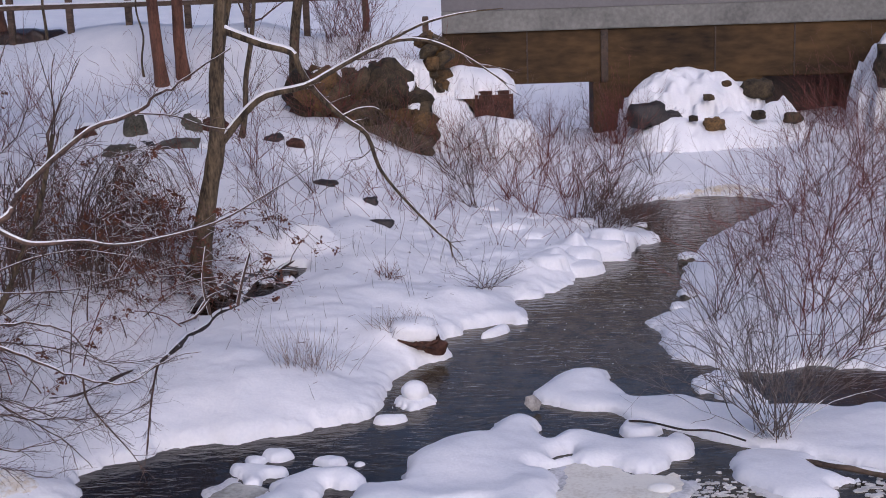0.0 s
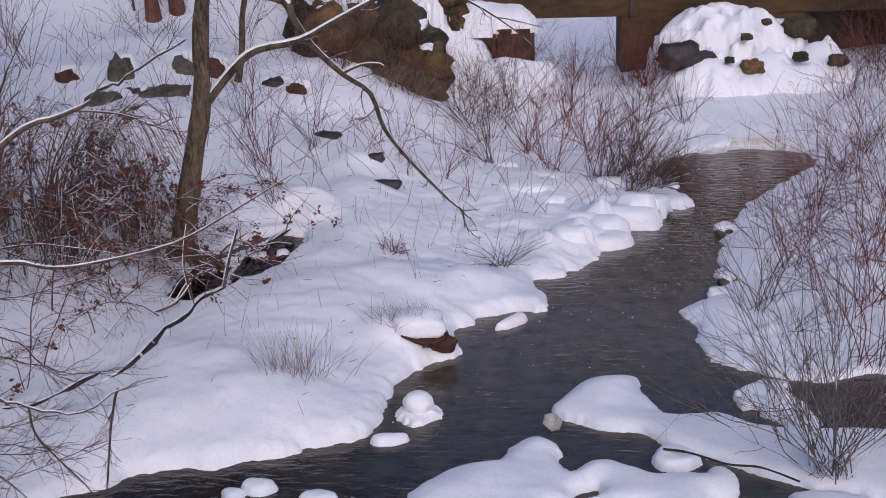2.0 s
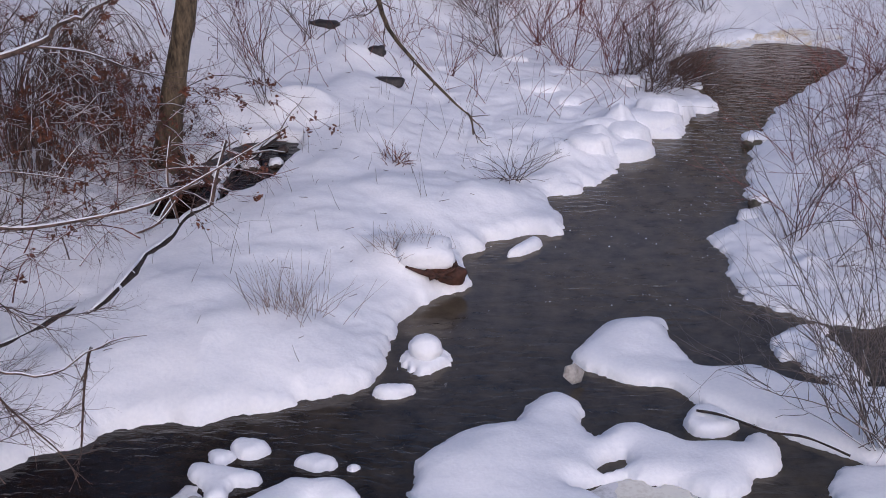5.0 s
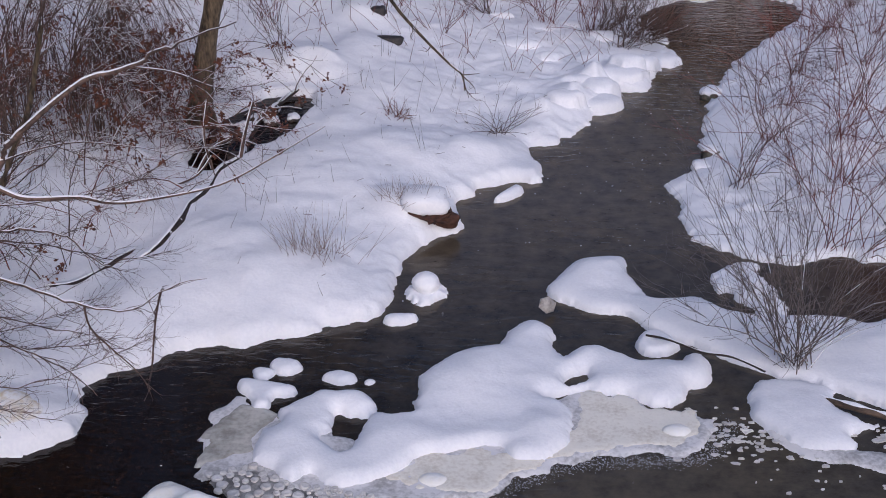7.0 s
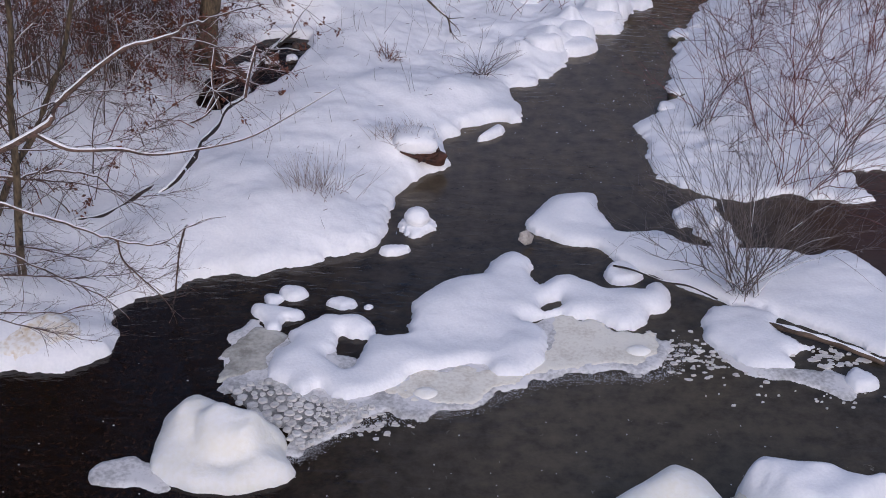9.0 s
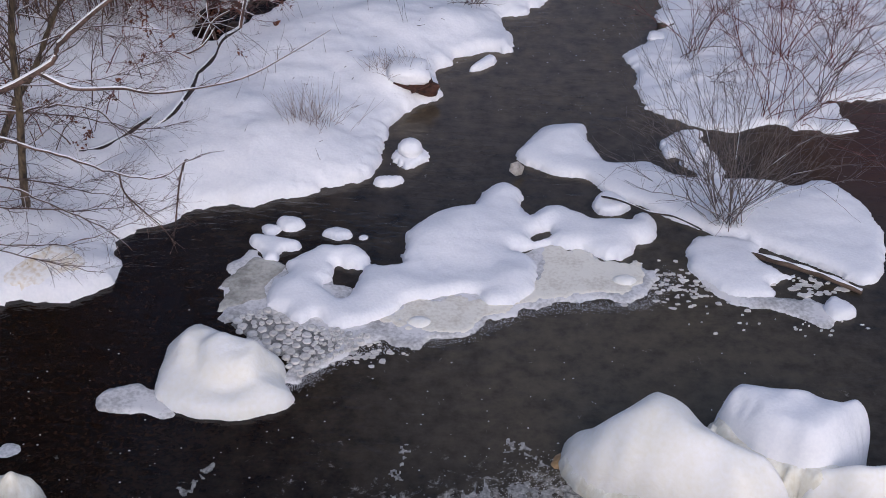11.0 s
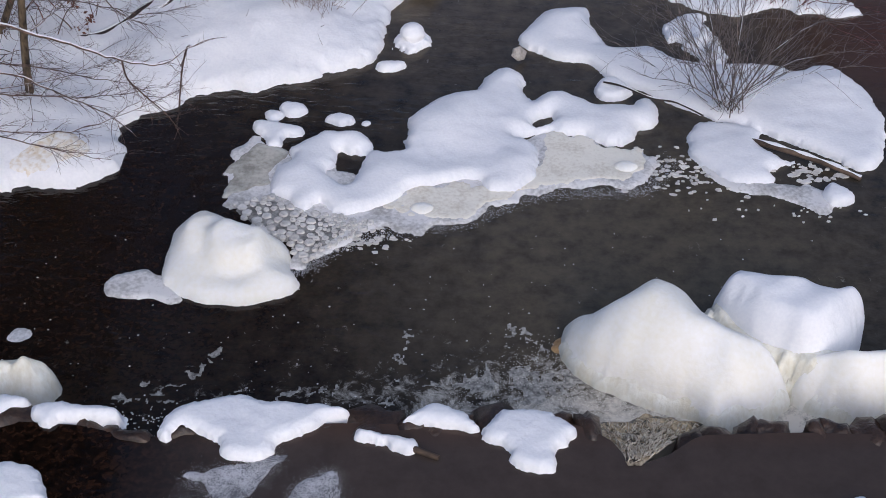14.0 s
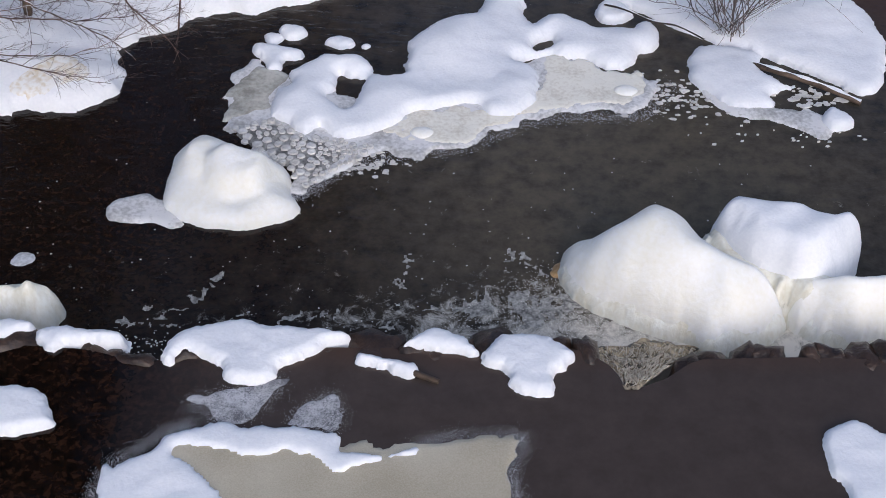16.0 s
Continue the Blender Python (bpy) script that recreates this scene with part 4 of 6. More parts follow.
speckle([(-1.0, 6.3), (-0.9, 6.4), (-0.77, 6.5), (-0.72, 6.3), (-0.85, 6.25)], 0.05, 2600, 0.0023, TOP_ICE + 0.006, GRAIN, 4, "speckled frost on thin pool ice")
speckle([(-1.29, 9.2), (-1.1, 9.35), (-0.85, 9.6), (-0.5, 9.75), (0.2, 9.9), (0.9, 10.3), (1.5, 10.4), (2.0, 10.45), (2.3, 10.9)], 0.05, 3200, 0.0045, 0.004, GRAIN, 5, "small ice crumbs along the shelf edge")

FOAM_WHITE = grained("white_foam", (0.6, 0.57, 0.5), (0.82, 0.8, 0.74), 20, 0.6)
speckle([(-0.2, 7.3), (0.3, 7.35), (0.8, 7.45), (1.2, 7.65), (1.5, 7.45), (1.9, 7.3)], 0.12, 2600, 0.0035, 0.004, FOAM_WHITE, 6, "white foam bubbles churning below the weir")
speckle([(-2.6, 7.3), (-2.2, 7.4), (-1.6, 7.45), (-1.0, 7.35), (-0.4, 7.4)], 0.09, 220, 0.007, 0.004, FOAM_WHITE, 7, "thin white foam drifting below the weir")
speckle([(0.2, 7.6), (0.7, 7.9), (1.0, 8.1)], 0.15, 900, 0.004, 0.004, FOAM_WHITE, 8, "white foam bubbles churning below the weir")



LACE = grained("thin_foam", (0.1, 0.095, 0.085), (0.5, 0.48, 0.43), 16, 0.5, 3, 0.3, 0.01, spread=(0.38, 0.62))


def foam_web(patches, seed, label, step=0.011):
    """Thin lacy foam lines on the water inside soft round patches (x, y, reach x, reach y, slant, strength)."""
    xs, ys = np.arange(-3.6, 2.2, step), np.arange(7.12, 8.75, step)
    x, y = np.meshgrid(xs, ys)
    much = np.zeros(x.shape)
    for px_, py_, rx, ry, slant, k in patches:
        u = x - px_ - slant * (y - py_)
        much = np.maximum(much, k * np.exp(-(u / rx) ** 2 - ((y - py_) / ry) ** 2))
    wx = x + 0.14 * fnoise(x * 2.3, y * 2.3, seed) + 0.04 * fnoise(x * 9, y * 9, seed + 1)
    wy = y + 0.14 * fnoise(x * 2.3, y * 2.3, seed + 2) + 0.04 * fnoise(x * 9, y * 9, seed + 3)
    line = np.minimum(abs(fnoise(wx * 4.2, wy * 3.0, seed + 4, 2)), abs(fnoise(wx * 9, wy * 7, seed + 5, 2)) * 1.3)
    keep = (line < 0.26 * much - 0.012) & (fnoise(x * 26, y * 26, seed + 6, 2) > 0.5 - 1.5 * much)
    z = 0.004 + 0.008 * np.clip(1 - line / 0.1, 0, 1) * much
    return tagged(sheet("foam", xs, ys, z, keep, LACE), label, "foam", kind="stuff")


foam_web([(0.87, 7.87, 0.45, 0.3, 0.3, 1.0), (0.31, 7.87, 0.4, 0.25, 0.3, 0.85), (0.75, 8.34, 0.2, 0.35, -0.1, 0.6), (-0.29, 8.20, 0.07, 0.5, 0.15, 0.7), (-0.33, 7.61, 0.5, 0.14, 0.0, 0.6)], 50, "lacy white foam churning below the weir")
foam_web([(-2.31, 7.72, 0.3, 0.16, 0.5, 0.95), (-1.89, 8.05, 0.07, 0.3, 0.5, 0.95), (-2.05, 7.85, 0.1, 0.18, 0.7, 0.85), (-1.16, 7.73, 0.6, 0.1, 0.0, 0.65)], 60, "thin foam streaks drifting away from the weir")

# ---------------------------------------------------------------- bridge
bridge = new("bridge")
tagged(bridge, "stained concrete road bridge with a grey steel parapet", "bridge")
for x0, x1, z0, z1 in ((-0.1, 9.2, 1.45, 2.52), (-0.1, 1.28, -0.5, 1.45), (2.95, 6.4, -0.5, 1.45), (8.2, 12.0, -0.5, 1.45), (9.2, 12, 1.45, 2.52)):
    part("wall", box_bm(x0, x1, 28.0, 29.0, z0, z1, 0.02), BROWN_CONCRETE, bridge)
# Dark wall added behind the right opening in place of the shade under the bridge.
part("wall", box_bm(6.3, 8.3, 29.0, 29.5, -0.5, 1.45, 0.02), WET_STONE, bridge)
part("deck_edge", box_bm(-0.1, 12, 27.9, 29.6, 2.522, 2.95, 0.02), PALE_CONCRETE, bridge, "pale weathered concrete deck edge")
part("parapet", box_bm(-0.1, 12, 27.96, 28.1, 2.952, 3.9, 0.01), GREY_STEEL, bridge, "flat grey steel parapet panel")
pl = part("parapet", box_bm(-0.1, 12, 29.46, 29.6, 2.952, 3.9, 0.01), GREY_STEEL, bridge, "flat grey steel parapet panel")
part("pilaster", box_bm(3.1, 3.25, 27.95, 28.0, 1.45, 2.5, 0.01), WET_STONE, bridge, "dark damp joint strip")


# ---------------------------------------------------------------- plants
def tubes(name, lines, mat, parent=None, label="", sides=5):
    """Tapered tubes along polylines of (x, y, z, radius)."""
    verts, faces = [], []
    for line in lines:
        pts = np.array(line, float)
        k = sides if pts[0, 3] > 0.008 else 3
        start = len(verts)
        for i, p in enumerate(pts):
            t = pts[min(i + 1, len(pts) - 1), :3] - pts[max(i - 1, 0), :3]
            t = t / (np.linalg.norm(t) + 1e-9)
            a = np.cross(t, (0.31, 0.17, 0.93) if abs(t[2]) < 0.9 else (1, 0.2, 0))
            a = a / (np.linalg.norm(a) + 1e-9)
            b = np.cross(t, a)
            for s in range(k):
                ang = 2 * math.pi * s / k
                verts.append(p[:3] + p[3] * (math.cos(ang) * a + math.sin(ang) * b))
            if i:
                for s in range(k):
                    q, r = start + (i - 1) * k, start + i * k
                    faces.append((q + s, q + (s + 1) % k, r + (s + 1) % k, r + s))
    return mesh_object(name, verts, faces, mat, parent, True, label)


def wander(rng, start, direction, length, radius, tip, bend=0.15, rise=0.0, steps=7):
    """One crooked tapering twig."""
    p, d = np.array(start, float), np.array(direction, float)
    d = d / np.linalg.norm(d)
    out = [(*p, radius)]
    for i in range(steps):
        d = d + bend * np.array([rng.gauss(0, 1), rng.gauss(0, 1), rng.gauss(0, 1)]) + np.array((0, 0, rise))
        d = d / np.linalg.norm(d)
        p = p + d * length / steps
        out.append((*p, radius + (tip - radius) * (i + 1) / steps))
    return out


def side_twigs(rng, line, count, length, radius, spread=0.9, up=0.3, bend=0.18, begin=0.25):
    """Twigs that leave a branch along it."""
    pts = np.array(line)
    out = []
    for _ in range(count):
        f = rng.uniform(begin, 0.98) * (len(pts) - 1)
        i = int(f)
        p = pts[i] + (pts[min(i + 1, len(pts) - 1)] - pts[i]) * (f - i)
        t = pts[min(i + 1, len(pts) - 1), :3] - pts[max(i - 1, 0), :3]
        t = t / (np.linalg.norm(t) + 1e-9)
        d = t + spread * np.array([rng.gauss(0, 1), rng.gauss(0, 1), rng.gauss(0, 1)]) * 0.6 + np.array((0, 0, up))
        r = min(radius, p[3] * 0.8)
        out.append(wander(rng, p[:3], d, length * rng.uniform(0.4, 1.1), r, r * 0.35, bend, 0, 5))
    return out


def snow_on(lines, least=0.006, steep=0.75, lift=0.55, fat=0.85):
    """Snow ridges on top of the flatter branches."""
    out = []
    for line in lines:
        run = []
        pts = np.array(line)
        for i, p in enumerate(pts):
            t = pts[min(i + 1, len(pts) - 1), :3] - pts[max(i - 1, 0), :3]
            t = t / (np.linalg.norm(t) + 1e-9)
            if p[3] >= least and abs(t[2]) < steep:
                run.append((p[0], p[1], p[2] + p[3] * lift, p[3] * fat))
            else:
                if len(run) > 1:
                    out.append(run)
                run = []
        if len(run) > 1:
            out.append(run)
    return out


def bare_shrub(name, x, y, stems, height, lean, mat, label, seed, twigs=7, radius=0.009, spread=0.55, group="", z=None, snow=False, category="shrub", droop=-0.02):
    rng = random.Random(seed)
    z = z_at(x, y) - 0.03 if z is None else z
    lines, canes = [], []
    for _ in range(stems):
        d = np.array((lean[0] + rng.gauss(0, spread), lean[1] + rng.gauss(0, spread), 1.0))
        b = (x + rng.gauss(0, 0.07), y + rng.gauss(0, 0.07), z)
        st = wander(rng, b, d, height * rng.uniform(0.6, 1.25), radius * rng.uniform(0.6, 1.2), 0.002, 0.1, droop, 9)
        canes.append(st)
        tw = side_twigs(rng, st, twigs, height * 0.4, 0.004)
        lines += tw
        for t in tw[::2]:
            lines += side_twigs(rng, t, 2, height * 0.18, 0.0025)
    top = new(name)
    top.location = (x, y, z)
    inv = np.array((x, y, z))
    shift = lambda ls: [[(*(np.array(p[:3]) - inv), p[3]) for p in l] for l in ls]
    rel, canes = shift(lines), shift(canes)
    for c in canes:
        tubes("stem", [c], mat, top)
    tagged(tubes("twig", rel, mat, top), kind="stuff")
    rel = rel + canes
    if snow:
        sn = snow_on(rel, 0.0035)
        if sn:
            tagged(tubes("snow", sn, SNOW, top, "thin snow lying along the twigs"), kind="stuff")
    return tagged(top, label, category, group)



def line_of(points, r0, r1, per=4):
    p = curve_round(points, per, False)
    r = np.linspace(r0, r1, len(p))
    return [(*a, b) for a, b in zip(p, r)]


# large tree on the bank
rng = random.Random(11)
tree = new("tree")
tagged(tree, "grey-barked bare tree leaning on the bank with snowy limbs", "tree")
trunk_line = line_of([(-3.12, 16.8, 0.35), (-3.04, 16.8, 0.85), (-2.92, 16.8, 1.45), (-2.76, 16.8, 2.15), (-2.72, 16.8, 2.85), (-2.63, 16.8, 3.6), (-2.5, 16.9, 5.2), (-2.45, 17.0, 8.0)], 0.14, 0.05, 5)
for i, r in enumerate((0.22, 0.19, 0.17, 0.155, 0.148)):
    trunk_line[i] = (*trunk_line[i][:3], r)
trunk_line = [(x, y, z, r * (1 + 0.06 * math.sin(7 * z) + 0.04 * math.sin(17 * z + 1))) for x, y, z, r in trunk_line]
tubes("trunk", [trunk_line], BARK, tree, sides=16)
LIMB_A = line_of([(-2.6, 16.8, 3.52), (-2.13, 16.8, 3.33), (-1.78, 16.8, 3.22), (-1.69, 16.8, 3.02), (-1.53, 17.0, 2.7), (-1.23, 17.2, 2.35), (-0.95, 17.4, 2.09),
                  (-0.82, 17.7, 1.59), (-0.49, 17.9, 1.1), (-0.11, 18.0, 0.66), (0.05, 18.0, 0.51), (0.08, 18.0, 0.3)], 0.052, 0.007, 3)
LIMB_A2 = line_of([(-1.22, 17.2, 2.37), (-1.03, 17.2, 2.45), (-0.82, 17.2, 2.46), (-0.69, 17.2, 2.36)], 0.02, 0.006, 3)
LIMB_A3 = line_of([(0.05, 18.0, 0.51), (0.27, 18.0, 0.53)], 0.008, 0.004, 3)
LIMB_B = line_of([(-2.74, 16.8, 2.1), (-2.38, 16.8, 2.51), (-2.11, 16.8, 2.71), (-1.64, 16.8, 2.8), (-1.23, 16.8, 3.01), (-0.63, 16.8, 3.29), (-0.14, 16.8, 3.31), (0.34, 16.8, 3.1), (0.82, 16.8, 2.76)], 0.055, 0.007, 3)
LIMB_B2 = line_of([(-0.63, 16.8, 3.29), (-0.2, 16.8, 3.5), (0.3, 16.8, 3.62), (0.8, 16.8, 3.66)], 0.022, 0.006, 3)
LIMB_C = line_of([(-2.68, 16.8, 3.0), (-2.5, 16.9, 3.9), (-2.1, 17.0, 4.9), (-1.5, 17.1, 6.0)], 0.05, 0.015, 3)
LIMB_D = line_of([(-2.56, 16.85, 4.6), (-3.1, 16.6, 5.4), (-3.7, 16.4, 6.6)], 0.05, 0.015, 3)
limbs = [LIMB_A, LIMB_A2, LIMB_A3, LIMB_B, LIMB_B2, LIMB_C, LIMB_D]
for l in limbs:
    tubes("limb", [l], BARK, tree, sides=8)
small = []
for l, c, ln in ((LIMB_A, 16, 0.5), (LIMB_B, 12, 0.5), (LIMB_C, 10, 0.8), (LIMB_D, 10, 0.8)):
    tw = side_twigs(rng, l, c, ln, 0.009, 0.8, 0.1)
    small += tw
    for t in tw:
        small += side_twigs(rng, t, 3, ln * 0.4, 0.004)
tagged(tubes("twig", small, TWIG, tree), kind="stuff")
tagged(tubes("snow", snow_on(limbs, 0.008, 0.88, 0.62, 0.76) + snow_on(small, 0.004, 0.7, 0.8, 0.65), SNOW, tree, "snow lying along the limbs", sides=7), kind="stuff")


# further trunks on the slope
def trunk_thing(x, y, r, lean, mat, label, height=6.0, seed=0):
    rng = random.Random(seed)
    z = z_at(x, y) - 0.15
    top = new("tree")
    top.location = (x, y, z)
    pts = [(lean[0] * h + rng.gauss(0, 0.03), lean[1] * h + rng.gauss(0, 0.03), h) for h in np.linspace(0, height, 9)]
    line = line_of(pts, r, r * 0.45, 4)
    line[0], line[1], line[2] = (*line[0][:3], r * 1.45), (*line[1][:3], r * 1.25), (*line[2][:3], r * 1.1)
    tubes("trunk", [line], mat, top, sides=12)
    tw = side_twigs(rng, line, 12, 1.4, 0.02, 0.9, 0.3, begin=0.35)
    sub = [q for t in tw for q in side_twigs(rng, t, 4, 0.6, 0.006)]
    tagged(tubes("twig", tw + sub, TWIG, top), kind="stuff")
    return tagged(top, label, "tree", "trees on the slope")


slope_trees = []
slope_trees.append((trunk_thing(-5.2, 24.9, 0.115, (0.0, 0), RED_BARK, "slim reddish-brown tree trunk in snow on the slope", seed=1), (0.0, 0)))
trunk_thing(-4.88, 25.2, 0.115, (0.01, 0), RED_BARK, "slim brown tree trunk beside its twin on the slope", seed=2)
slope_trees.append((trunk_thing(-2.75, 24.7, 0.1, (0.06, 0), BARK, "dark leaning tree trunk beside the stone abutment", seed=3), (0.05, 0)))
slope_trees.append((trunk_thing(-9.0, 27.6, 0.22, (-0.02, 0), RED_BARK, "thick reddish-brown tree trunk high on the slope", seed=4), (-0.02, 0)))
trunk_thing(-3.4, 22.6, 0.05, (0.12, 0.05), BARK, "thin slanting grey sapling on the slope", 4.5, seed=5)
trunk_thing(-5.55, 25.2, 0.02, (0.0, 0.0), BARK, "thin straight sapling in the snow", 3.5, seed=6)
trunk_thing(-7.75, 26.8, 0.03, (0.0, 0.0), BARK, "thin straight sapling in the snow", 3.5, seed=7)


# damp seams on the bridge wall
for x in (1.6, 5.4, 7.0):
    part("seam", box_bm(x, x + 0.03, 27.985, 28.0, 1.46, 2.5, 0.003), WET_STONE, bridge, "dark damp seam")
slope_trees.append((trunk_thing(-5.9, 8.3, 0.16, (0.06, 0.02), BARK, "tall bare tree on the near bank over the pool", 9.0, seed=8), (0.06, 0.02)))
trunk_thing(-5.6, 10.8, 0.12, (0.1, 0.04), BARK, "tall bare tree on the near bank over the pool", 9.0, seed=9)



def crown(t, base, top, lean, reach, count, seed):
    """Boughs and fine branches high on a trunk."""
    rng = random.Random(seed)
    stem = line_of([(lean[0] * h, lean[1] * h, h) for h in np.linspace(base, top, 5)], 0.09, 0.03, 3)
    boughs = side_twigs(rng, stem, count, reach, 0.045, 1.5, 0.15, begin=0.02)
    fine = [q for b in boughs for q in side_twigs(rng, b, 7, reach * 0.5, 0.016, 1.1, 0.1)]
    finest = [q for b in fine for q in side_twigs(rng, b, 2, reach * 0.3, 0.009, 1.1, 0.0)]
    tagged(tubes("limb", [stem], BARK, t, sides=8))
    tagged(tubes("bough", boughs + fine + finest, TWIG, t), kind="stuff")


rng = random.Random(640)
upper = [p for p in trunk_line if p[2] > 4.2]
boughs = side_twigs(rng, upper, 46, 2.4, 0.04, 1.4, 0.2, begin=0.02)
fine = [q for b in boughs for q in side_twigs(rng, b, 10, 1.1, 0.015, 1.1, 0.1)]
tagged(tubes("bough", boughs + fine, TWIG, tree), kind="stuff")
# High crowns above the view, raised to darken the water's reflections.
for i, (t, lean) in enumerate(slope_trees):
    crown(t, 4.2, 16.0, lean, 2.9, 64, 700 + i)
# Unseen trees added so their crowns block the sky mirrored on the left.
for i, (x, y, r, h) in enumerate(((-6.0, 13.6, 0.2, 10), (-6.3, 15.8, 0.2, 10), (-7.0, 18.2, 0.2, 10), (-5.9, 11.6, 0.2, 10), (-7.6, 15.0, 0.2, 10))):
    t = trunk_thing(x, y, r, (0.02, 0.0), BARK, "tall bare tree beside the pool, unseen, added to darken the water's reflections", h, seed=30 + i)
    crown(t, 3.2, h, (0.02, 0), 2.0, 58, 720 + i)


# near branches that reach in from the bank
def branch_thing(points, r0, r1, twigs, length, seed, label, mat=TWIG, forks=(), least=0.003):
    rng = random.Random(seed)
    main = line_of(points, r0, r1, 4)
    main = [(x + rng.gauss(0, 0.006), y, z + rng.gauss(0, 0.008), r) for x, y, z, r in main]
    lines = [main] + [line_of(p, a, b, 4) for p, a, b in forks]
    base = np.array(points[0])
    small = []
    for l in lines:
        tw = side_twigs(rng, l, int(twigs * 2.3), length, 0.0036, 0.75, 0.05, 0.16, 0.15)
        small += tw
        for t in tw:
            small += side_twigs(rng, t, 4, length * 0.4, 0.0024)
    top = new("branch")
    top.location = base
    cut = lambda ls: [[(*(np.array(p[:3]) - base), p[3]) for p in l] for l in ls]
    for l in cut(lines):
        tubes("limb", [l], mat, top, sides=7)
    tagged(tubes("twig", cut(small), TWIG, top), kind="stuff")
    tubes("snow", snow_on(cut(lines), least, 0.9, 0.8, 0.66) + snow_on(cut(small), 0.004, 0.5, 0.8, 0.6), SNOW, top, "snow lying along the branch", sides=6)
    return tagged(top, label, "branch")


branch_thing([(-5.75, 10.0, 1.6), (-4.4, 10.15, 2.05), (-3.3, 10.2, 2.55), (-3.1, 10.25, 2.78), (-2.9, 10.25, 2.95), (-2.5, 10.25, 3.27), (-2.15, 10.2, 3.38), (-1.95, 10.1, 3.52), (-1.75, 10.0, 3.62), (-1.3, 9.6, 3.88)], 0.034, 0.004, 6, 0.35, 21,
             "crooked snow-lined branch reaching out over the bank",
             forks=[([(-3.3, 10.2, 2.55), (-3.1, 10.17, 2.45), (-2.95, 10.15, 2.42), (-2.6, 10.15, 2.43), (-2.4, 10.13, 2.4), (-2.15, 10.12, 2.42), (-1.6, 10.1, 2.55), (-1.2, 10.15, 2.75), (-0.85, 10.2, 2.95)], 0.022, 0.003),
                    ([(-2.15, 10.2, 3.38), (-1.85, 10.15, 3.36), (-1.6, 10.1, 3.28), (-1.35, 10.1, 3.24)], 0.008, 0.002)])
branch_thing([(-5.0, 10.6, 1.9), (-4.03, 10.8, 1.6), (-3.57, 10.9, 1.38), (-3.26, 11.0, 1.19), (-2.98, 11.05, 1.04), (-2.62, 11.1, 0.98), (-2.31, 11.2, 1.13), (-2.0, 11.25, 1.2)], 0.018, 0.003, 7, 0.35, 22,
             "thin snowy branch drooping over the water's edge",
             forks=[([(-2.98, 11.05, 1.04), (-2.97, 11.1, 0.81), (-2.84, 11.2, 0.54), (-2.7, 11.3, 0.28), (-2.59, 11.3, 0.08)], 0.01, 0.003),
                    ([(-2.36, 11.2, 1.12), (-2.42, 11.3, 1.0), (-2.51, 11.4, 0.69), (-2.61, 11.5, 0.2)], 0.012, 0.007)])
branch_thing([(-5.0, 10.4, 1.5), (-3.91, 10.6, 1.17), (-3.63, 10.6, 1.05), (-3.33, 10.7, 0.81), (-3.08, 10.8, 0.57), (-2.9, 10.8, 0.35)], 0.012, 0.003, 8, 0.35, 23, "thin bare branch low over the bank")
branch_thing([(-5.0, 11.6, 1.5), (-4.15, 11.8, 1.29), (-3.89, 11.9, 1.3), (-3.58, 12.0, 1.25), (-3.38, 12.1, 1.14), (-3.19, 12.2, 0.87), (-3.0, 12.3, 0.7)], 0.016, 0.003, 9, 0.45, 24, "thin snow-lined branch over the bank")
branch_thing([(-5.2, 12.2, 1.2), (-4.4, 12.4, 1.5), (-3.8, 12.6, 1.75), (-3.2, 12.9, 1.7), (-2.6, 13.1, 1.5)], 0.014, 0.003, 9, 0.5, 25, "thin snow-lined branch over the bank")

branch_thing([(-5.2, 10.0, 1.3), (-4.4, 10.2, 0.9), (-3.75, 10.3, 0.75), (-3.3, 10.5, 0.65), (-2.8, 10.7, 0.75), (-2.4, 10.8, 0.9)], 0.011, 0.002, 12, 0.4, 26, "thin bare branch low over the bank")
branch_thing([(-5.2, 11.2, 2.0), (-4.4, 11.4, 1.8), (-3.8, 11.7, 1.65), (-3.1, 12.0, 1.6), (-2.5, 12.3, 1.75)], 0.012, 0.002, 14, 0.5, 27, "thin bare branch over the bank")
branch_thing([(-5.2, 10.9, 0.9), (-4.5, 11.1, 0.7), (-4.0, 11.3, 0.6), (-3.5, 11.5, 0.65), (-3.0, 11.7, 0.7)], 0.01, 0.002, 14, 0.4, 28, "thin bare branch low over the bank")
branch_thing([(-5.5, 12.4, 1.8), (-4.8, 12.8, 1.9), (-4.1, 13.1, 1.7), (-3.5, 13.4, 1.35), (-3.0, 13.6, 1.0)], 0.013, 0.002, 14, 0.5, 29, "thin bare branch over the bank")

for i, pts in enumerate(([(-5.0, 9.6, 1.5), (-4.3, 9.9, 1.1), (-3.8, 10.1, 0.8), (-3.4, 10.2, 0.6), (-3.0, 10.2, 0.5)],
                         [(-5.0, 10.4, 1.2), (-4.4, 10.5, 1.0), (-3.9, 10.6, 0.95), (-3.4, 10.8, 0.8), (-3.0, 11.0, 0.7), (-2.7, 11.1, 0.75)],
                         [(-5.0, 11.2, 0.8), (-4.3, 11.2, 0.9), (-3.8, 11.3, 0.8), (-3.4, 11.5, 0.55), (-3.1, 11.6, 0.45)],
                         [(-4.9, 12.4, 0.9), (-4.2, 12.3, 1.0), (-3.6, 12.4, 0.9), (-3.1, 12.5, 0.7), (-2.6, 12.7, 0.7)])):
    branch_thing(pts, 0.009, 0.002, 11, 0.45, 240 + i, "thin dark bare branch hanging over the bank", least=0.02)

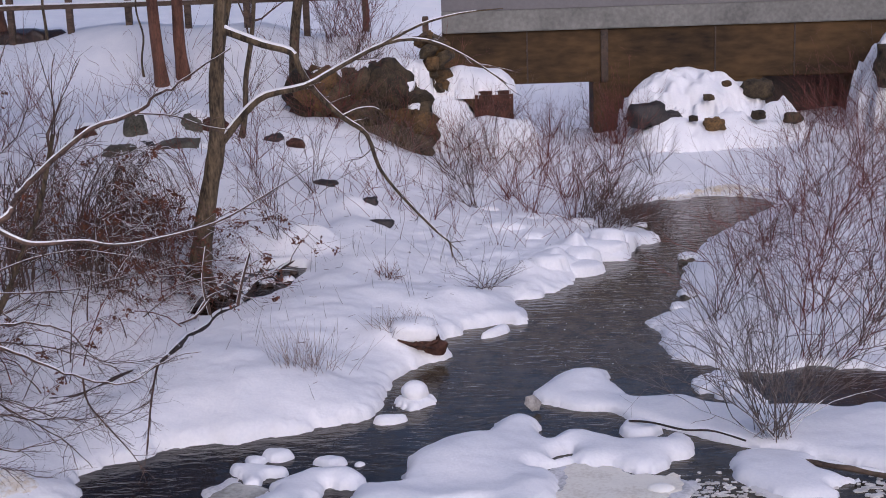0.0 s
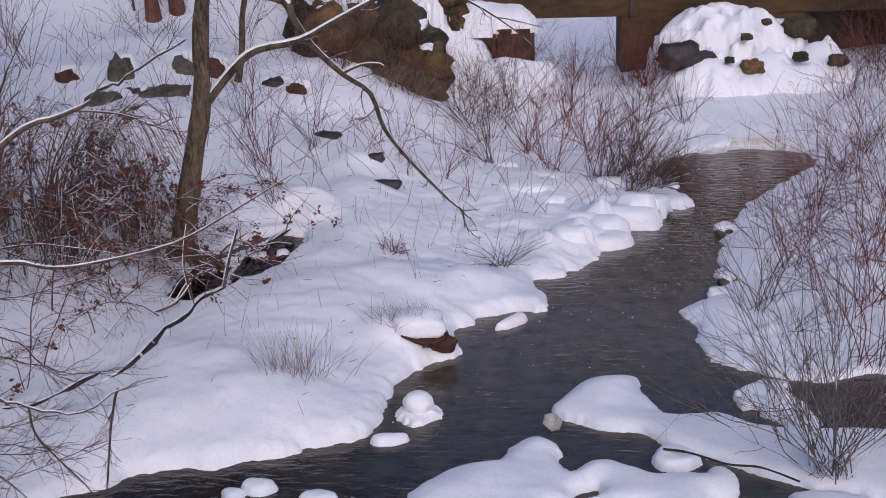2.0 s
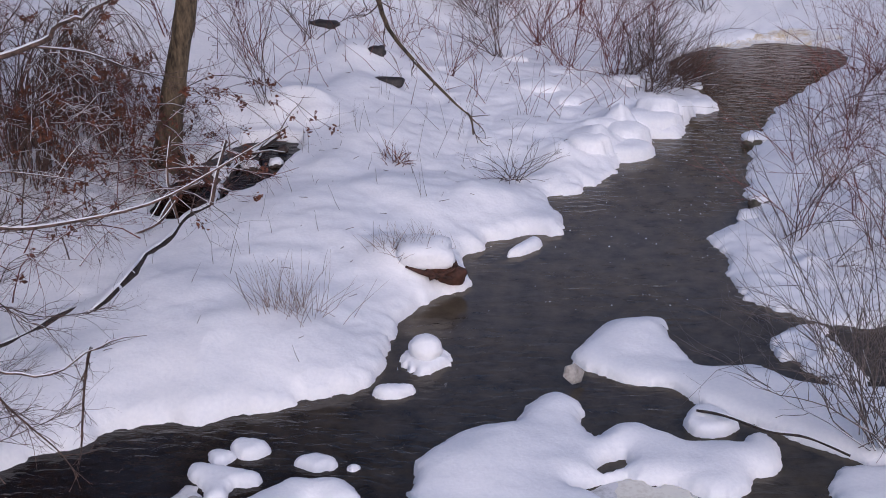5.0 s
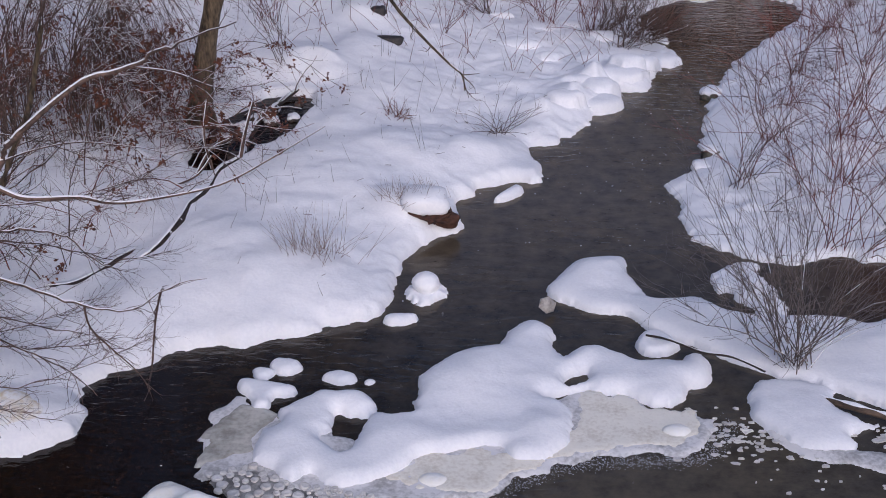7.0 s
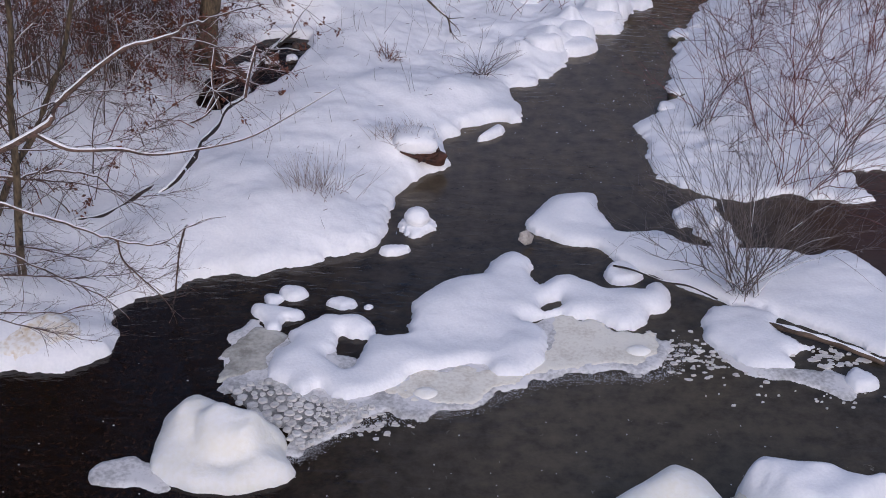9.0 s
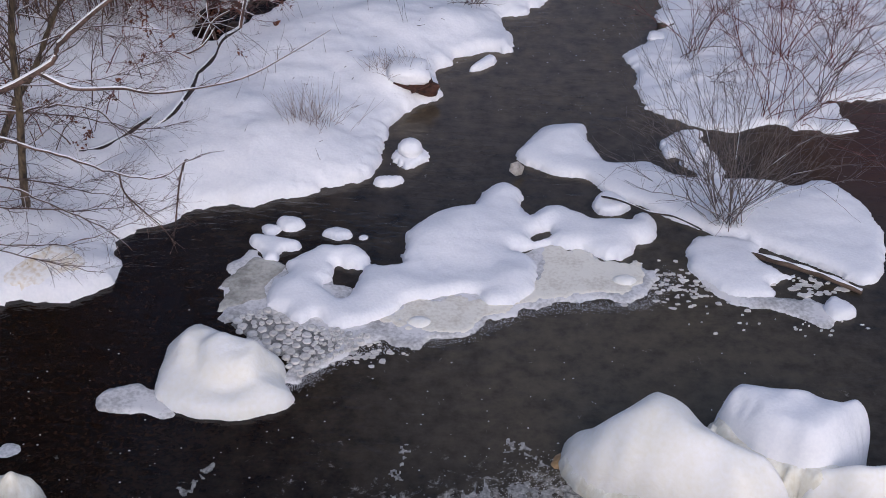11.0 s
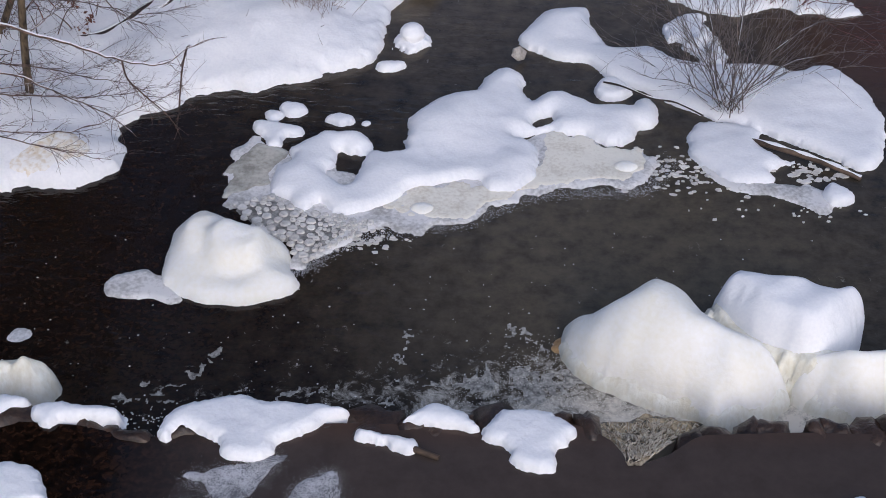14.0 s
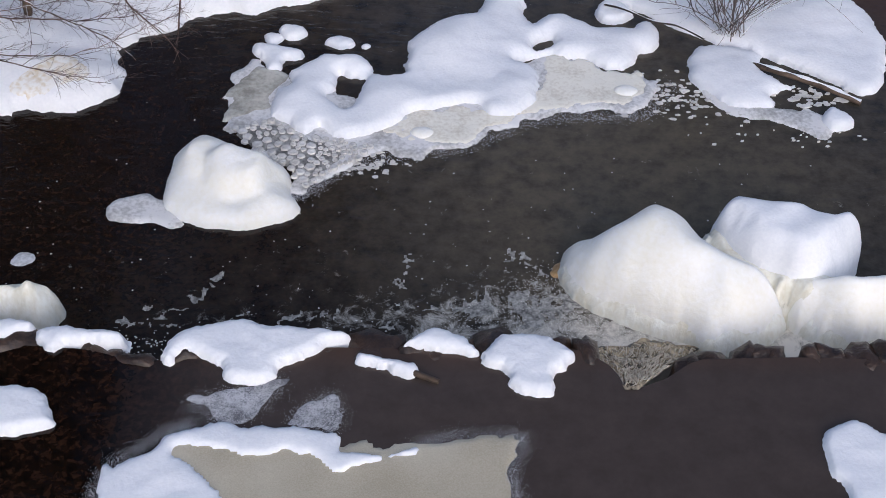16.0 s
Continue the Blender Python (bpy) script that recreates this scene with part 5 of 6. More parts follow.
# strands of foam on the falling water
_r = random.Random(64)
strands = []
for _ in range(420):
    u, v0 = min(0.97, max(0.03, _r.gauss(0.55, 0.28))), _r.uniform(0.08, 0.8)
    run = []
    for k in range(3):
        v = min(1, v0 + 0.042 * k)
        x, y, z = fan_v[int(u * 32) * 25 + int(v * 24)]
        run.append((x + _r.gauss(0, 0.012), y + _r.gauss(0, 0.008), z + 0.004 + 0.012 * math.sin(k * 1.5), 0.011 * _r.uniform(0.25, 1) * (0.4 if k != 1 else 1)))
    strands.append(run)
tagged(tubes("foam", strands, SPRAY, fall, "white strands of foam on the falling water", sides=5), kind="stuff")

# fallen limb on the snow
WET_BARK = grained("wet_dark_bark", (0.008, 0.006, 0.005), (0.06, 0.042, 0.034), 14, 0.8, 4, 0.8, 0.02)
FALLEN = [(-3.1, 13.25), (-2.98, 13.48), (-2.82, 13.95), (-2.8, 14.4), (-2.66, 14.95), (-2.62, 15.4), (-2.45, 15.8), (-2.52, 16.3), (-2.46, 16.75), (-2.42, 17.05), (-2.25, 17.6), (-2.05, 17.95)]
rng = random.Random(8)
pts = [(x + rng.gauss(0, 0.02), y, max(z_at(x, y), 0.28) + rng.uniform(-0.03, 0.012)) for x, y in FALLEN]
fallen = new("fallen_branch")
tagged(fallen, "long dark fallen branch with a ridge of snow on it", "fallen branch")
fl = [(x, y, z, r * rng.uniform(0.8, 1.2)) for x, y, z, r in line_of(pts, 0.034, 0.03, 4)]
fl = [(x, y, z, r * min(1, 0.25 + i / 5, 0.25 + (len(fl) - 1 - i) / 5)) for i, (x, y, z, r) in enumerate(fl)]
tubes("limb", [fl], WET_BARK, fallen, sides=8)
tubes("snow", [[(x - 0.024, y + 0.012, z + 0.024, r * rng.uniform(0.8, 1.2)) for x, y, z, r in fl]], SNOW, fallen, "ridge of snow on the branch", sides=8)
# Dark branch piece laid where a shaded crevice runs through the snow.
buried = new("fallen_branch")
bl = line_of([(x, y, z_at(x, y) - 0.008 + rng.uniform(-0.015, 0.012)) for x, y in ((-3.85, 12.78), (-3.65, 12.86), (-3.45, 13.05), (-3.3, 13.26), (-3.15, 13.5))], 0.026, 0.03, 4)
bl = [(x, y, z, r * min(1, 0.25 + i / 5, 0.25 + (len(bl) - 1 - i) / 5)) for i, (x, y, z, r) in enumerate(bl)]
tubes("limb", [bl], WET_BARK, buried, sides=8)
tubes("snow", [[(x - 0.03, y + 0.02, z + 0.012, r * rng.uniform(0.8, 1.3)) for x, y, z, r in bl]], SNOW, buried, "snow drifted over the branch", sides=7)
tagged(buried, "dark branch piece standing in for a shaded crevice in the bank snow", "fallen branch")
for base, tip, r in (((-2.47, 15.75, 0.32), (-2.3, 15.9, 0.95), 0.024), ((-2.75, 15.5, 0.3), (-2.72, 15.4, 1.15), 0.016), ((-2.9, 15.2, 0.3), (-2.6, 15.9, 0.5), 0.018), ((-3.1, 14.9, 0.35), (-2.7, 15.3, 0.55), 0.014)):
    mid = [(base[k] + tip[k]) / 2 + rng.gauss(0, 0.04) for k in range(3)]
    prong = line_of([base, mid, tip], r, r * 0.5, 5)
    tubes("prong", [prong], TWIG, fallen, "bare upright side limb", sides=7)
    tubes("snow", [[(x - 0.008, y, z + 0.006, q * 0.8) for x, y, z, q in prong]], SNOW, fallen, "thin snow on the side limb", sides=6)
rng = random.Random(5)
tagged(tubes("twig", side_twigs(rng, fl, 22, 0.6, 0.008, 0.9, 0.35), TWIG, fallen), kind="stuff")

# left thicket
def leaf_cluster(name, spots, mat, parent, size, rng):
    verts, faces = [], []
    for p in spots:
        for _ in range(rng.randint(4, 10)):
            c = np.array(p[:3]) + np.array([rng.gauss(0, 0.028) for _ in range(3)])
            a = np.array([rng.gauss(0, 1) for _ in range(3)])
            a /= np.linalg.norm(a)
            b = np.cross(a, [rng.gauss(0, 1) for _ in range(3)])
            b /= np.linalg.norm(b) + 1e-9
            n = np.cross(a, b)
            s = size * rng.uniform(0.6, 1.3)
            i = len(verts)
            verts += [c - a * s, c - b * s * 0.5 + n * s * 0.6, c + a * s, c + b * s * 0.5 + n * s * 0.6, c]
            faces += [(i, i + 1, i + 4), (i + 1, i + 2, i + 4), (i + 2, i + 3, i + 4), (i + 3, i, i + 4)]
    return tagged(mesh_object(name, verts, faces, mat, parent, True), kind="stuff")


def bramble(x, y, seed, stems=34, height=1.1, leaves=40):
    rng = random.Random(seed)
    z = z_at(x, y) - 0.03
    lines, canes = [], []
    for _ in range(stems):
        b = (rng.gauss(0, 0.3), rng.gauss(0, 0.3), 0)
        d = (rng.gauss(0, 0.6), rng.gauss(0, 0.5), 1)
        st = wander(rng, b, d, height * rng.uniform(0.9, 1.9), rng.uniform(0.004, 0.009), 0.002, 0.11, -0.19, 10)
        st = [(a, c, max(e, 0.0), r) for a, c, e, r in st]
        canes.append(st)
        tw = side_twigs(rng, st, 9, 0.5, 0.003, 0.9, -0.25)
        lines += tw
        for t in tw:
            lines += side_twigs(rng, t, 2, 0.25, 0.002)
    top = new("bramble_bush")
    top.location = (x, y, z)
    mat = RED_TWIG if seed % 2 == 0 else TWIG
    for c in canes:
        tubes("cane", [c], mat, top)
    tagged(tubes("twig", lines, mat, top), kind="stuff")
    tagged(tubes("snow", snow_on(canes, 0.003, 0.8, 0.8, 0.85) + snow_on(lines[::2], 0.0018, 0.55, 0.8, 0.9), SNOW, top, "thin snow on the canes"), kind="stuff")
    spots = [l[rng.randint(4, len(l) - 1)] for l in (rng.choice(canes) for _ in range(leaves // 3))]
    leaf_cluster("leaf", spots, LEAF, top, 0.027, rng)
    return tagged(top, "dense brown tangle of bare canes with withered leaves", "bramble bush", "bramble thicket")


rng = random.Random(77)
n = 0
for x, y in [(-3.7, 15.6), (-4.2, 15.2), (-4.8, 15.0), (-5.4, 15.0), (-4.0, 16.2), (-4.6, 16.0), (-5.2, 16.0), (-5.9, 15.8), (-3.8, 17.0), (-4.5, 17.0), (-5.2, 17.1), (-6.0, 17.0),
             (-4.2, 14.3), (-4.9, 14.0), (-5.5, 13.9), (-4.6, 13.2), (-5.2, 12.8), (-3.4, 17.4), (-4.6, 12.3), (-3.5, 16.4), (-6.4, 18.2), (-5.6, 18.2), (-3.4, 14.9), (-3.7, 14.2), (-4.1, 13.5), (-3.25, 15.5), (-4.3, 12.8), (-3.45, 16.75), (-3.4, 17.2), (-3.5, 15.9), (-4.9, 11.9), (-4.4, 16.6), (-5.0, 15.4)]:
    n += 1
    bramble(x + rng.gauss(0, 0.1), y + rng.gauss(0, 0.1), 100 + n, stems=5, height=0.75 if y < 14 else 1.0 if y < 15.3 else 1.4, leaves=(24 + 26 * (n % 3)) if y > 15 else 8)



def arching_bush(x, y, canes, height, reach, seed, label):
    """A crowded fountain of long thin canes that arch over and hang down."""
    rng = random.Random(seed)
    z = z_at(x, y) - 0.03
    main, fine, bunch = [], [], []
    for i in range(canes):
        a = rng.gauss(-0.2, 0.95)
        top, out = height * rng.uniform(0.6, 1.05), reach * rng.uniform(0.35, 1.1)
        b = (rng.gauss(0, 0.14), rng.gauss(0, 0.14), 0)
        end = (b[0] + out * math.cos(a), b[1] + out * math.sin(a) * 0.7, top * rng.uniform(0.05, 0.55))
        mid = (b[0] + out * 0.45 * math.cos(a), b[1] + out * 0.45 * math.sin(a) * 0.7, top)
        line = line_of([b, ((b[0] * 2 + mid[0]) / 3 - 0.05, (b[1] * 2 + mid[1]) / 3, top * 0.6), mid, ((mid[0] + end[0]) / 2, (mid[1] + end[1]) / 2, top * 0.88), end], rng.uniform(0.005, 0.01), 0.002, 4)
        line = [(p + rng.gauss(0, 0.012), q + rng.gauss(0, 0.012), w + rng.gauss(0, 0.012), r) for p, q, w, r in line]
        main.append(line)
        tw = side_twigs(rng, line, 6, 0.45, 0.003, 0.7, -0.3, 0.14, 0.3)
        fine += tw
        if rng.random() < 0.42:
            bunch.append(line[rng.randint(len(line) // 2, len(line) - 1)])
    top_ob = new("bramble_bush")
    top_ob.location = (x, y, z)
    for line in main[:14]:
        tubes("cane", [line], TWIG, top_ob)
    tagged(tubes("cane", main[14:], TWIG, top_ob), kind="stuff")
    tagged(tubes("twig", fine, RED_TWIG if seed % 3 else TWIG, top_ob), kind="stuff")
    tagged(tubes("snow", snow_on(main, 0.003, 0.8, 0.9, 0.9) + snow_on(fine[::2], 0.0012, 0.7, 0.9, 1.0), SNOW, top_ob, "thin snow on the canes"), kind="stuff")
    if bunch:
        leaf_cluster("leaf", bunch, LEAF, top_ob, 0.034, rng)
    return tagged(top_ob, label, "bramble bush", "bramble thicket")


for i, (x, y, k, h, r) in enumerate(((-4.35, 16.3, 40, 1.35, 1.3), (-3.95, 15.5, 36, 1.0, 0.9), (-4.9, 15.4, 30, 1.2, 1.2), (-4.15, 17.2, 34, 1.25, 1.0), (-5.2, 16.7, 36, 1.4, 1.4), (-3.65, 16.6, 30, 0.85, 0.6))):
    arching_bush(x, y, k, h, r, 900 + i, "dense dark thicket of arching canes with withered leaves")
for i, (x, y) in enumerate(((-3.3, 16.35), (-3.2, 16.75), (-3.5, 16.6), (-3.25, 17.3))):
    bramble(x, y, 150 + i, stems=12, height=0.5, leaves=34)

# saplings at the near end of the thicket
for i, (pts, r) in enumerate((([(-4.15, 11.7, 0.2), (-4.05, 11.5, 0.75), (-3.92, 11.4, 1.6), (-3.87, 11.4, 2.3), (-3.75, 11.4, 3.0), (-3.7, 11.3, 4.2)], 0.055),
                              ([(-4.7, 12.7, 0.3), (-4.37, 12.6, 0.97), (-4.11, 12.6, 1.35), (-3.87, 12.6, 1.85), (-3.7, 12.6, 2.2), (-3.5, 12.6, 2.9)], 0.05))):
    top = new("sapling")
    l = line_of(pts, r, r * 0.5, 4)
    tubes("trunk", [[(x, y, z, q * 0.8) for x, y, z, q in l]], BARK, top, sides=9)
    rng = random.Random(60 + i)
    tw = side_twigs(rng, l, 26, 0.9, 0.009, 1.0, 0.1)
    sub = [q for t in tw for q in side_twigs(rng, t, 7, 0.4, 0.0035)]
    tagged(tubes("twig", tw + sub, TWIG, top), kind="stuff")
    tagged(tubes("snow", snow_on(tw, 0.004, 0.6), SNOW, top, "snow on the side branches"), kind="stuff")
    tagged(top, "young reddish-barked sapling among the brambles", "sapling")

# shrubs by the water
bare_shrub("shrub", 2.96, 11.7, 42, 1.7, (-0.03, 0.12), GREY_TWIG, "grey bare shrub fanning out of the snowy island", 33, twigs=10, radius=0.0062, spread=0.62, z=0.12, snow=True, droop=-0.035)
R_SHRUBS = [(3.1, 15.5, 14, 1.1), (3.25, 15.7, 10, 1.0), (3.85, 14.0, 16, 1.5), (4.25, 13.95, 14, 1.6), (4.6, 14.5, 16, 1.5), (3.9, 15.2, 8, 1.2), (4.3, 15.6, 14, 1.5), (4.9, 15.2, 16, 1.6),
            (3.8, 16.8, 14, 1.4), (4.6, 16.6, 14, 1.5), (5.3, 16.3, 16, 1.6), (4.2, 17.8, 14, 1.4), (5.0, 17.8, 14, 1.5), (5.8, 17.6, 16, 1.6), (4.6, 19.0, 14, 1.4), (5.4, 19.2, 14, 1.5),
            (6.2, 19.0, 16, 1.7), (5.2, 20.6, 14, 1.4), (6.0, 20.6, 16, 1.5), (6.9, 20.4, 16, 1.7), (6.0, 22.0, 14, 1.5), (6.9, 22.4, 16, 1.6), (7.8, 22.6, 16, 1.8), (7.4, 24.5, 16, 1.6), (8.4, 25.0, 18, 1.7), (8.0, 20.5, 14, 1.7), (6.8, 18.2, 14, 1.7), (6.2, 16.0, 14, 1.7)]
for i, (x, y, k, h) in enumerate(R_SHRUBS):
    bare_shrub("shrub", x, y, int(k * 0.75), h * 1.2, (0.08, -0.05), RED_TWIG if i % 4 else TWIG, "reddish bare-stemmed shrub standing in bank snow", 200 + i, twigs=5, radius=0.0058, spread=0.45, group="shrubs on the bank", droop=-0.05)
rng = random.Random(55)
for i in range(26):
    y = rng.uniform(14.3, 23.5)
    x = np.interp(y, (14, 16, 18, 20, 22, 24), (3.3, 3.3, 3.7, 4.6, 5.9, 6.8)) + abs(rng.gauss(0, 1.3))
    bare_shrub("shrub", x, y, rng.randint(3, 6), rng.uniform(0.6, 1.5), (rng.gauss(0, 0.4), rng.gauss(0, 0.4)), RED_TWIG if i % 2 else TWIG, "few thin arching stems standing in bank snow", 500 + i, twigs=3, radius=0.005, spread=0.7, group="loose stems on the bank", droop=-0.09)
FAR_SHRUBS = [(0.4, 21.3, 16, 1.2), (1.3, 21.0, 16, 1.2), (1.0, 22.2, 16, 1.3), (2.5, 21.7, 18, 1.1), (2.9, 21.3, 16, 0.9), (2.0, 22.6, 16, 1.2), (3.4, 22.3, 14, 0.9), (-0.2, 20.2, 8, 0.9), (-0.9, 20.9, 8, 1.0),
              (-2.1, 20.6, 12, 1.2), (-2.6, 19.6, 10, 1.3), (-3.0, 20.9, 10, 1.2), (0.1, 22.8, 14, 1.1), (2.9, 24.0, 14, 1.1), (1.8, 24.6, 12, 1.0), (-2.3, 18.4, 8, 1.2), (-1.4, 24.8, 14, 1.2), (-0.9, 25.3, 14, 1.2), (-2.2, 24.9, 14, 1.3), (-0.3, 26.0, 12, 1.0), (-1.9, 23.4, 12, 1.0), (-1.0, 23.5, 14, 0.9), (0.2, 24.2, 16, 1.1), (0.0, 23.2, 12, 1.0), (0.8, 23.8, 14, 1.1), (1.6, 23.6, 14, 1.1), (-3.6, 19.4, 8, 1.1), (-4.6, 22.6, 6, 1.0), (-6.4, 22.0, 8, 1.2), (-7.2, 23.5, 8, 1.3), (-3.6, 24.6, 10, 1.3), (-6.6, 20.2, 10, 1.2), (1.9, 21.0, 16, 1.2), (3.6, 24.2, 14, 1.0), (3.2, 26.2, 16, 1.1), (3.5, 26.7, 16, 1.0), (3.0, 26.9, 14, 1.0), (4.3, 27.2, 7, 0.5), (5.2, 27.2, 7, 0.5), (5.8, 27.3, 8, 0.5), (3.3, 26.4, 18, 1.1), (3.6, 27.3, 14, 1.2), (2.2, 26.0, 10, 0.8), (-1.9, 23.7, 16, 1.1), (-0.6, 23.8, 14, 1.1), (-1.2, 23.9, 12, 1.3), (-2.4, 24.0, 12, 1.3), (0.6, 24.4, 14, 1.1), (0.9, 25.3, 14, 1.0), (6.9, 26.9, 12, 1.1), (7.6, 26.4, 12, 1.1), (8.2, 25.8, 14, 1.2), (7.0, 25.4, 12, 1.1), (6.4, 24.9, 12, 1.0), (9.0, 25.0, 14, 1.3), (7.6, 27.4, 14, 1.3), (8.3, 27.3, 14, 1.2), (1.0, 26.6, 12, 0.9), (2.0, 27.2, 10, 0.8), (3.2, 27.3, 10, 0.7)]
_r = random.Random(99)
FAR_SHRUBS += [(_r.uniform(-2.6, 0.2), _r.uniform(24.9, 26.6), 12, _r.uniform(0.8, 1.4)) for _ in range(14)] + [(_r.uniform(0.3, 3.2), _r.uniform(22.6, 25.4), 9, _r.uniform(0.6, 1.1)) for _ in range(6)]
for i, (x, y, k, h) in enumerate(FAR_SHRUBS):
    bare_shrub("shrub", x, y, k, h * 1.1, (0.1 if i % 2 else -0.1, 0), RED_TWIG if i % 3 else TWIG, "thin bare shrub with a few dead leaves in snow", 300 + i, twigs=6, radius=0.0058, spread=0.5, group="shrubs below the bridge")
for i, (x, y) in enumerate(((2.3, 20.3), (2.7, 20.6), (2.5, 20.9), (2.1, 21.0), (3.0, 20.9))):
    bare_shrub("shrub", x, y, 22, 0.9, (0.5, -0.3), TWIG, "low matted brush leaning over the water's edge", 400 + i, twigs=6, radius=0.007, spread=0.6, group="brush at the bend", snow=True)
bare_shrub("brush_pile", 0.45, 17.0, 18, 0.6, (0.3, -0.2), TWIG, "small heap of thin dead stems in snow", 410, twigs=4, radius=0.005, spread=0.9, category="brush")
bare_shrub("brush_pile", -0.75, 17.25, 20, 0.25, (0, 0), LEAF, "small clump of withered weeds in snow", 411, twigs=4, radius=0.005, spread=0.9, category="weeds")


def grass_tuft(x, y, blades, height, seed, spread=0.28, mat=STRAW):
    rng = random.Random(seed)
    z = z_at(x, y) - 0.02
    lines = []
    for _ in range(blades):
        b = (rng.gauss(0, 0.13), rng.gauss(0, 0.09), 0)
        lines.append(wander(rng, b, (b[0] * 1.5 + rng.gauss(0, spread), rng.gauss(0, spread), 1), height * rng.uniform(0.5, 1.1), 0.0026, 0.001, 0.05, -0.02, 6))
    top = new("grass_tuft")
    top.location = (x, y, z)
    tagged(tubes("blade", lines, mat, top), kind="stuff")
    return tagged(top, "dry pale grass tuft sticking out of the snow", "grass tuft", "grass tufts")


grass_tuft(-1.46, 13.42, 46, 0.55, 1, 0.3)
grass_tuft(-1.3, 13.5, 24, 0.5, 7, 0.3)
grass_tuft(-1.25, 13.3, 14, 0.55, 2, 0.6)
grass_tuft(-0.55, 14.6, 60, 0.28, 3, 0.7)
grass_tuft(-0.35, 14.75, 40, 0.25, 6, 0.8)
grass_tuft(-1.2, 24.0 - 0.6, 60, 0.6, 4, 0.8)
grass_tuft(-0.8, 23.3, 60, 0.6, 5, 0.8)
for i, (x, y, k) in enumerate(((-1.35, 17.9, 2), (-2.0, 14.4, 1), (-0.9, 17.9, 3), (-0.6, 17.5, 3), (-1.7, 17.4, 1), (0.0, 19.3, 5), (0.6, 19.0, 4), (-0.3, 16.0, 2), (-1.0, 19.0, 3), (-0.1, 18.2, 4))):
    grass_tuft(x, y, k + 1, 0.6, 20 + i, 0.15, TWIG)

# stump at the water's edge
stump = new("stump")
stump.location = (-0.3, 14.55, 0)
rng = random.Random(3)
roots = [line_of([(rng.uniform(-0.2, 0.2), rng.uniform(-0.05, 0.12), 0.34), (rng.uniform(-0.2, 0.25), -0.1, 0.26), (rng.uniform(-0.25, 0.3), -0.2, 0.18)], 0.022, 0.016, 4) for _ in range(3)]
for r in roots:
    tubes("root", [r], RUST_BRICK, stump, sides=6)
knot = part("wood", stone_bm(0.14, 0.1, 0.09, 21, 3, 0.2), RUST_BRICK, stump, "red-brown rotten wood")
knot.location = (0.2, -0.04, 0.15)
st = part("wood", stone_bm(0.24, 0.13, 0.12, 9, 3, 0.2), RUST_BRICK, stump, "red-brown rotten wood")
st.location = (0.02, 0.0, 0.22)
bm = stone_bm(0.26, 0.22, 0.12, 12, 3)
sn = part("snow", bm, SNOW, stump, "cap of snow")
sn.location = (-0.04, 0.06, 0.33)
for o in (knot, st, sn):
    o.data.polygons.foreach_set("use_smooth", [True] * len(o.data.polygons))
tagged(stump, "rotten red-brown stump under a snow cap at the shore", "stump")


# ---------------------------------------------------------------- boulders and stonework
def boulder(x, y, rx, ry, rz, seed, label, mat=STONE, cap=True, up=0.0, group="boulders on the slope", turn=0.0):
    z = z_at(x, y) + up - rz * 0.1
    top = new("boulder")
    top.location = (x, y, z)
    top.rotation_euler = (0, 0, turn)
    bm = stone_bm(rx, ry, rz, seed, 3, 0.5)
    for v in bm.verts:
        f = v.co.normalized() * 2.2 + Vector((seed, 0, 3))
        v.co *= 1 + 0.3 * noise.noise(f) + 0.12 * noise.noise(f * 3)
    st = part("stone", bm, mat, top)
    st.data.polygons.foreach_set("use_smooth", [True] * len(st.data.polygons))
    if cap:
        bm = stone_bm(rx * 1.06, ry * 1.15, rz * 0.62, seed, 3, 0.3)
        for v in bm.verts:
            f = v.co.normalized() * 2.2 + Vector((seed, 0, 3))
            v.co *= 1 + 0.3 * noise.noise(f) + 0.04 * noise.noise(f * 3)
        c = part("snow", bm, SNOW, top, "snow cap")
        c.location = (0, ry * 0.3, rz * 0.72)
        c.data.polygons.foreach_set("use_smooth", [True] * len(c.data.polygons))
    return tagged(top, label, "boulder", group)


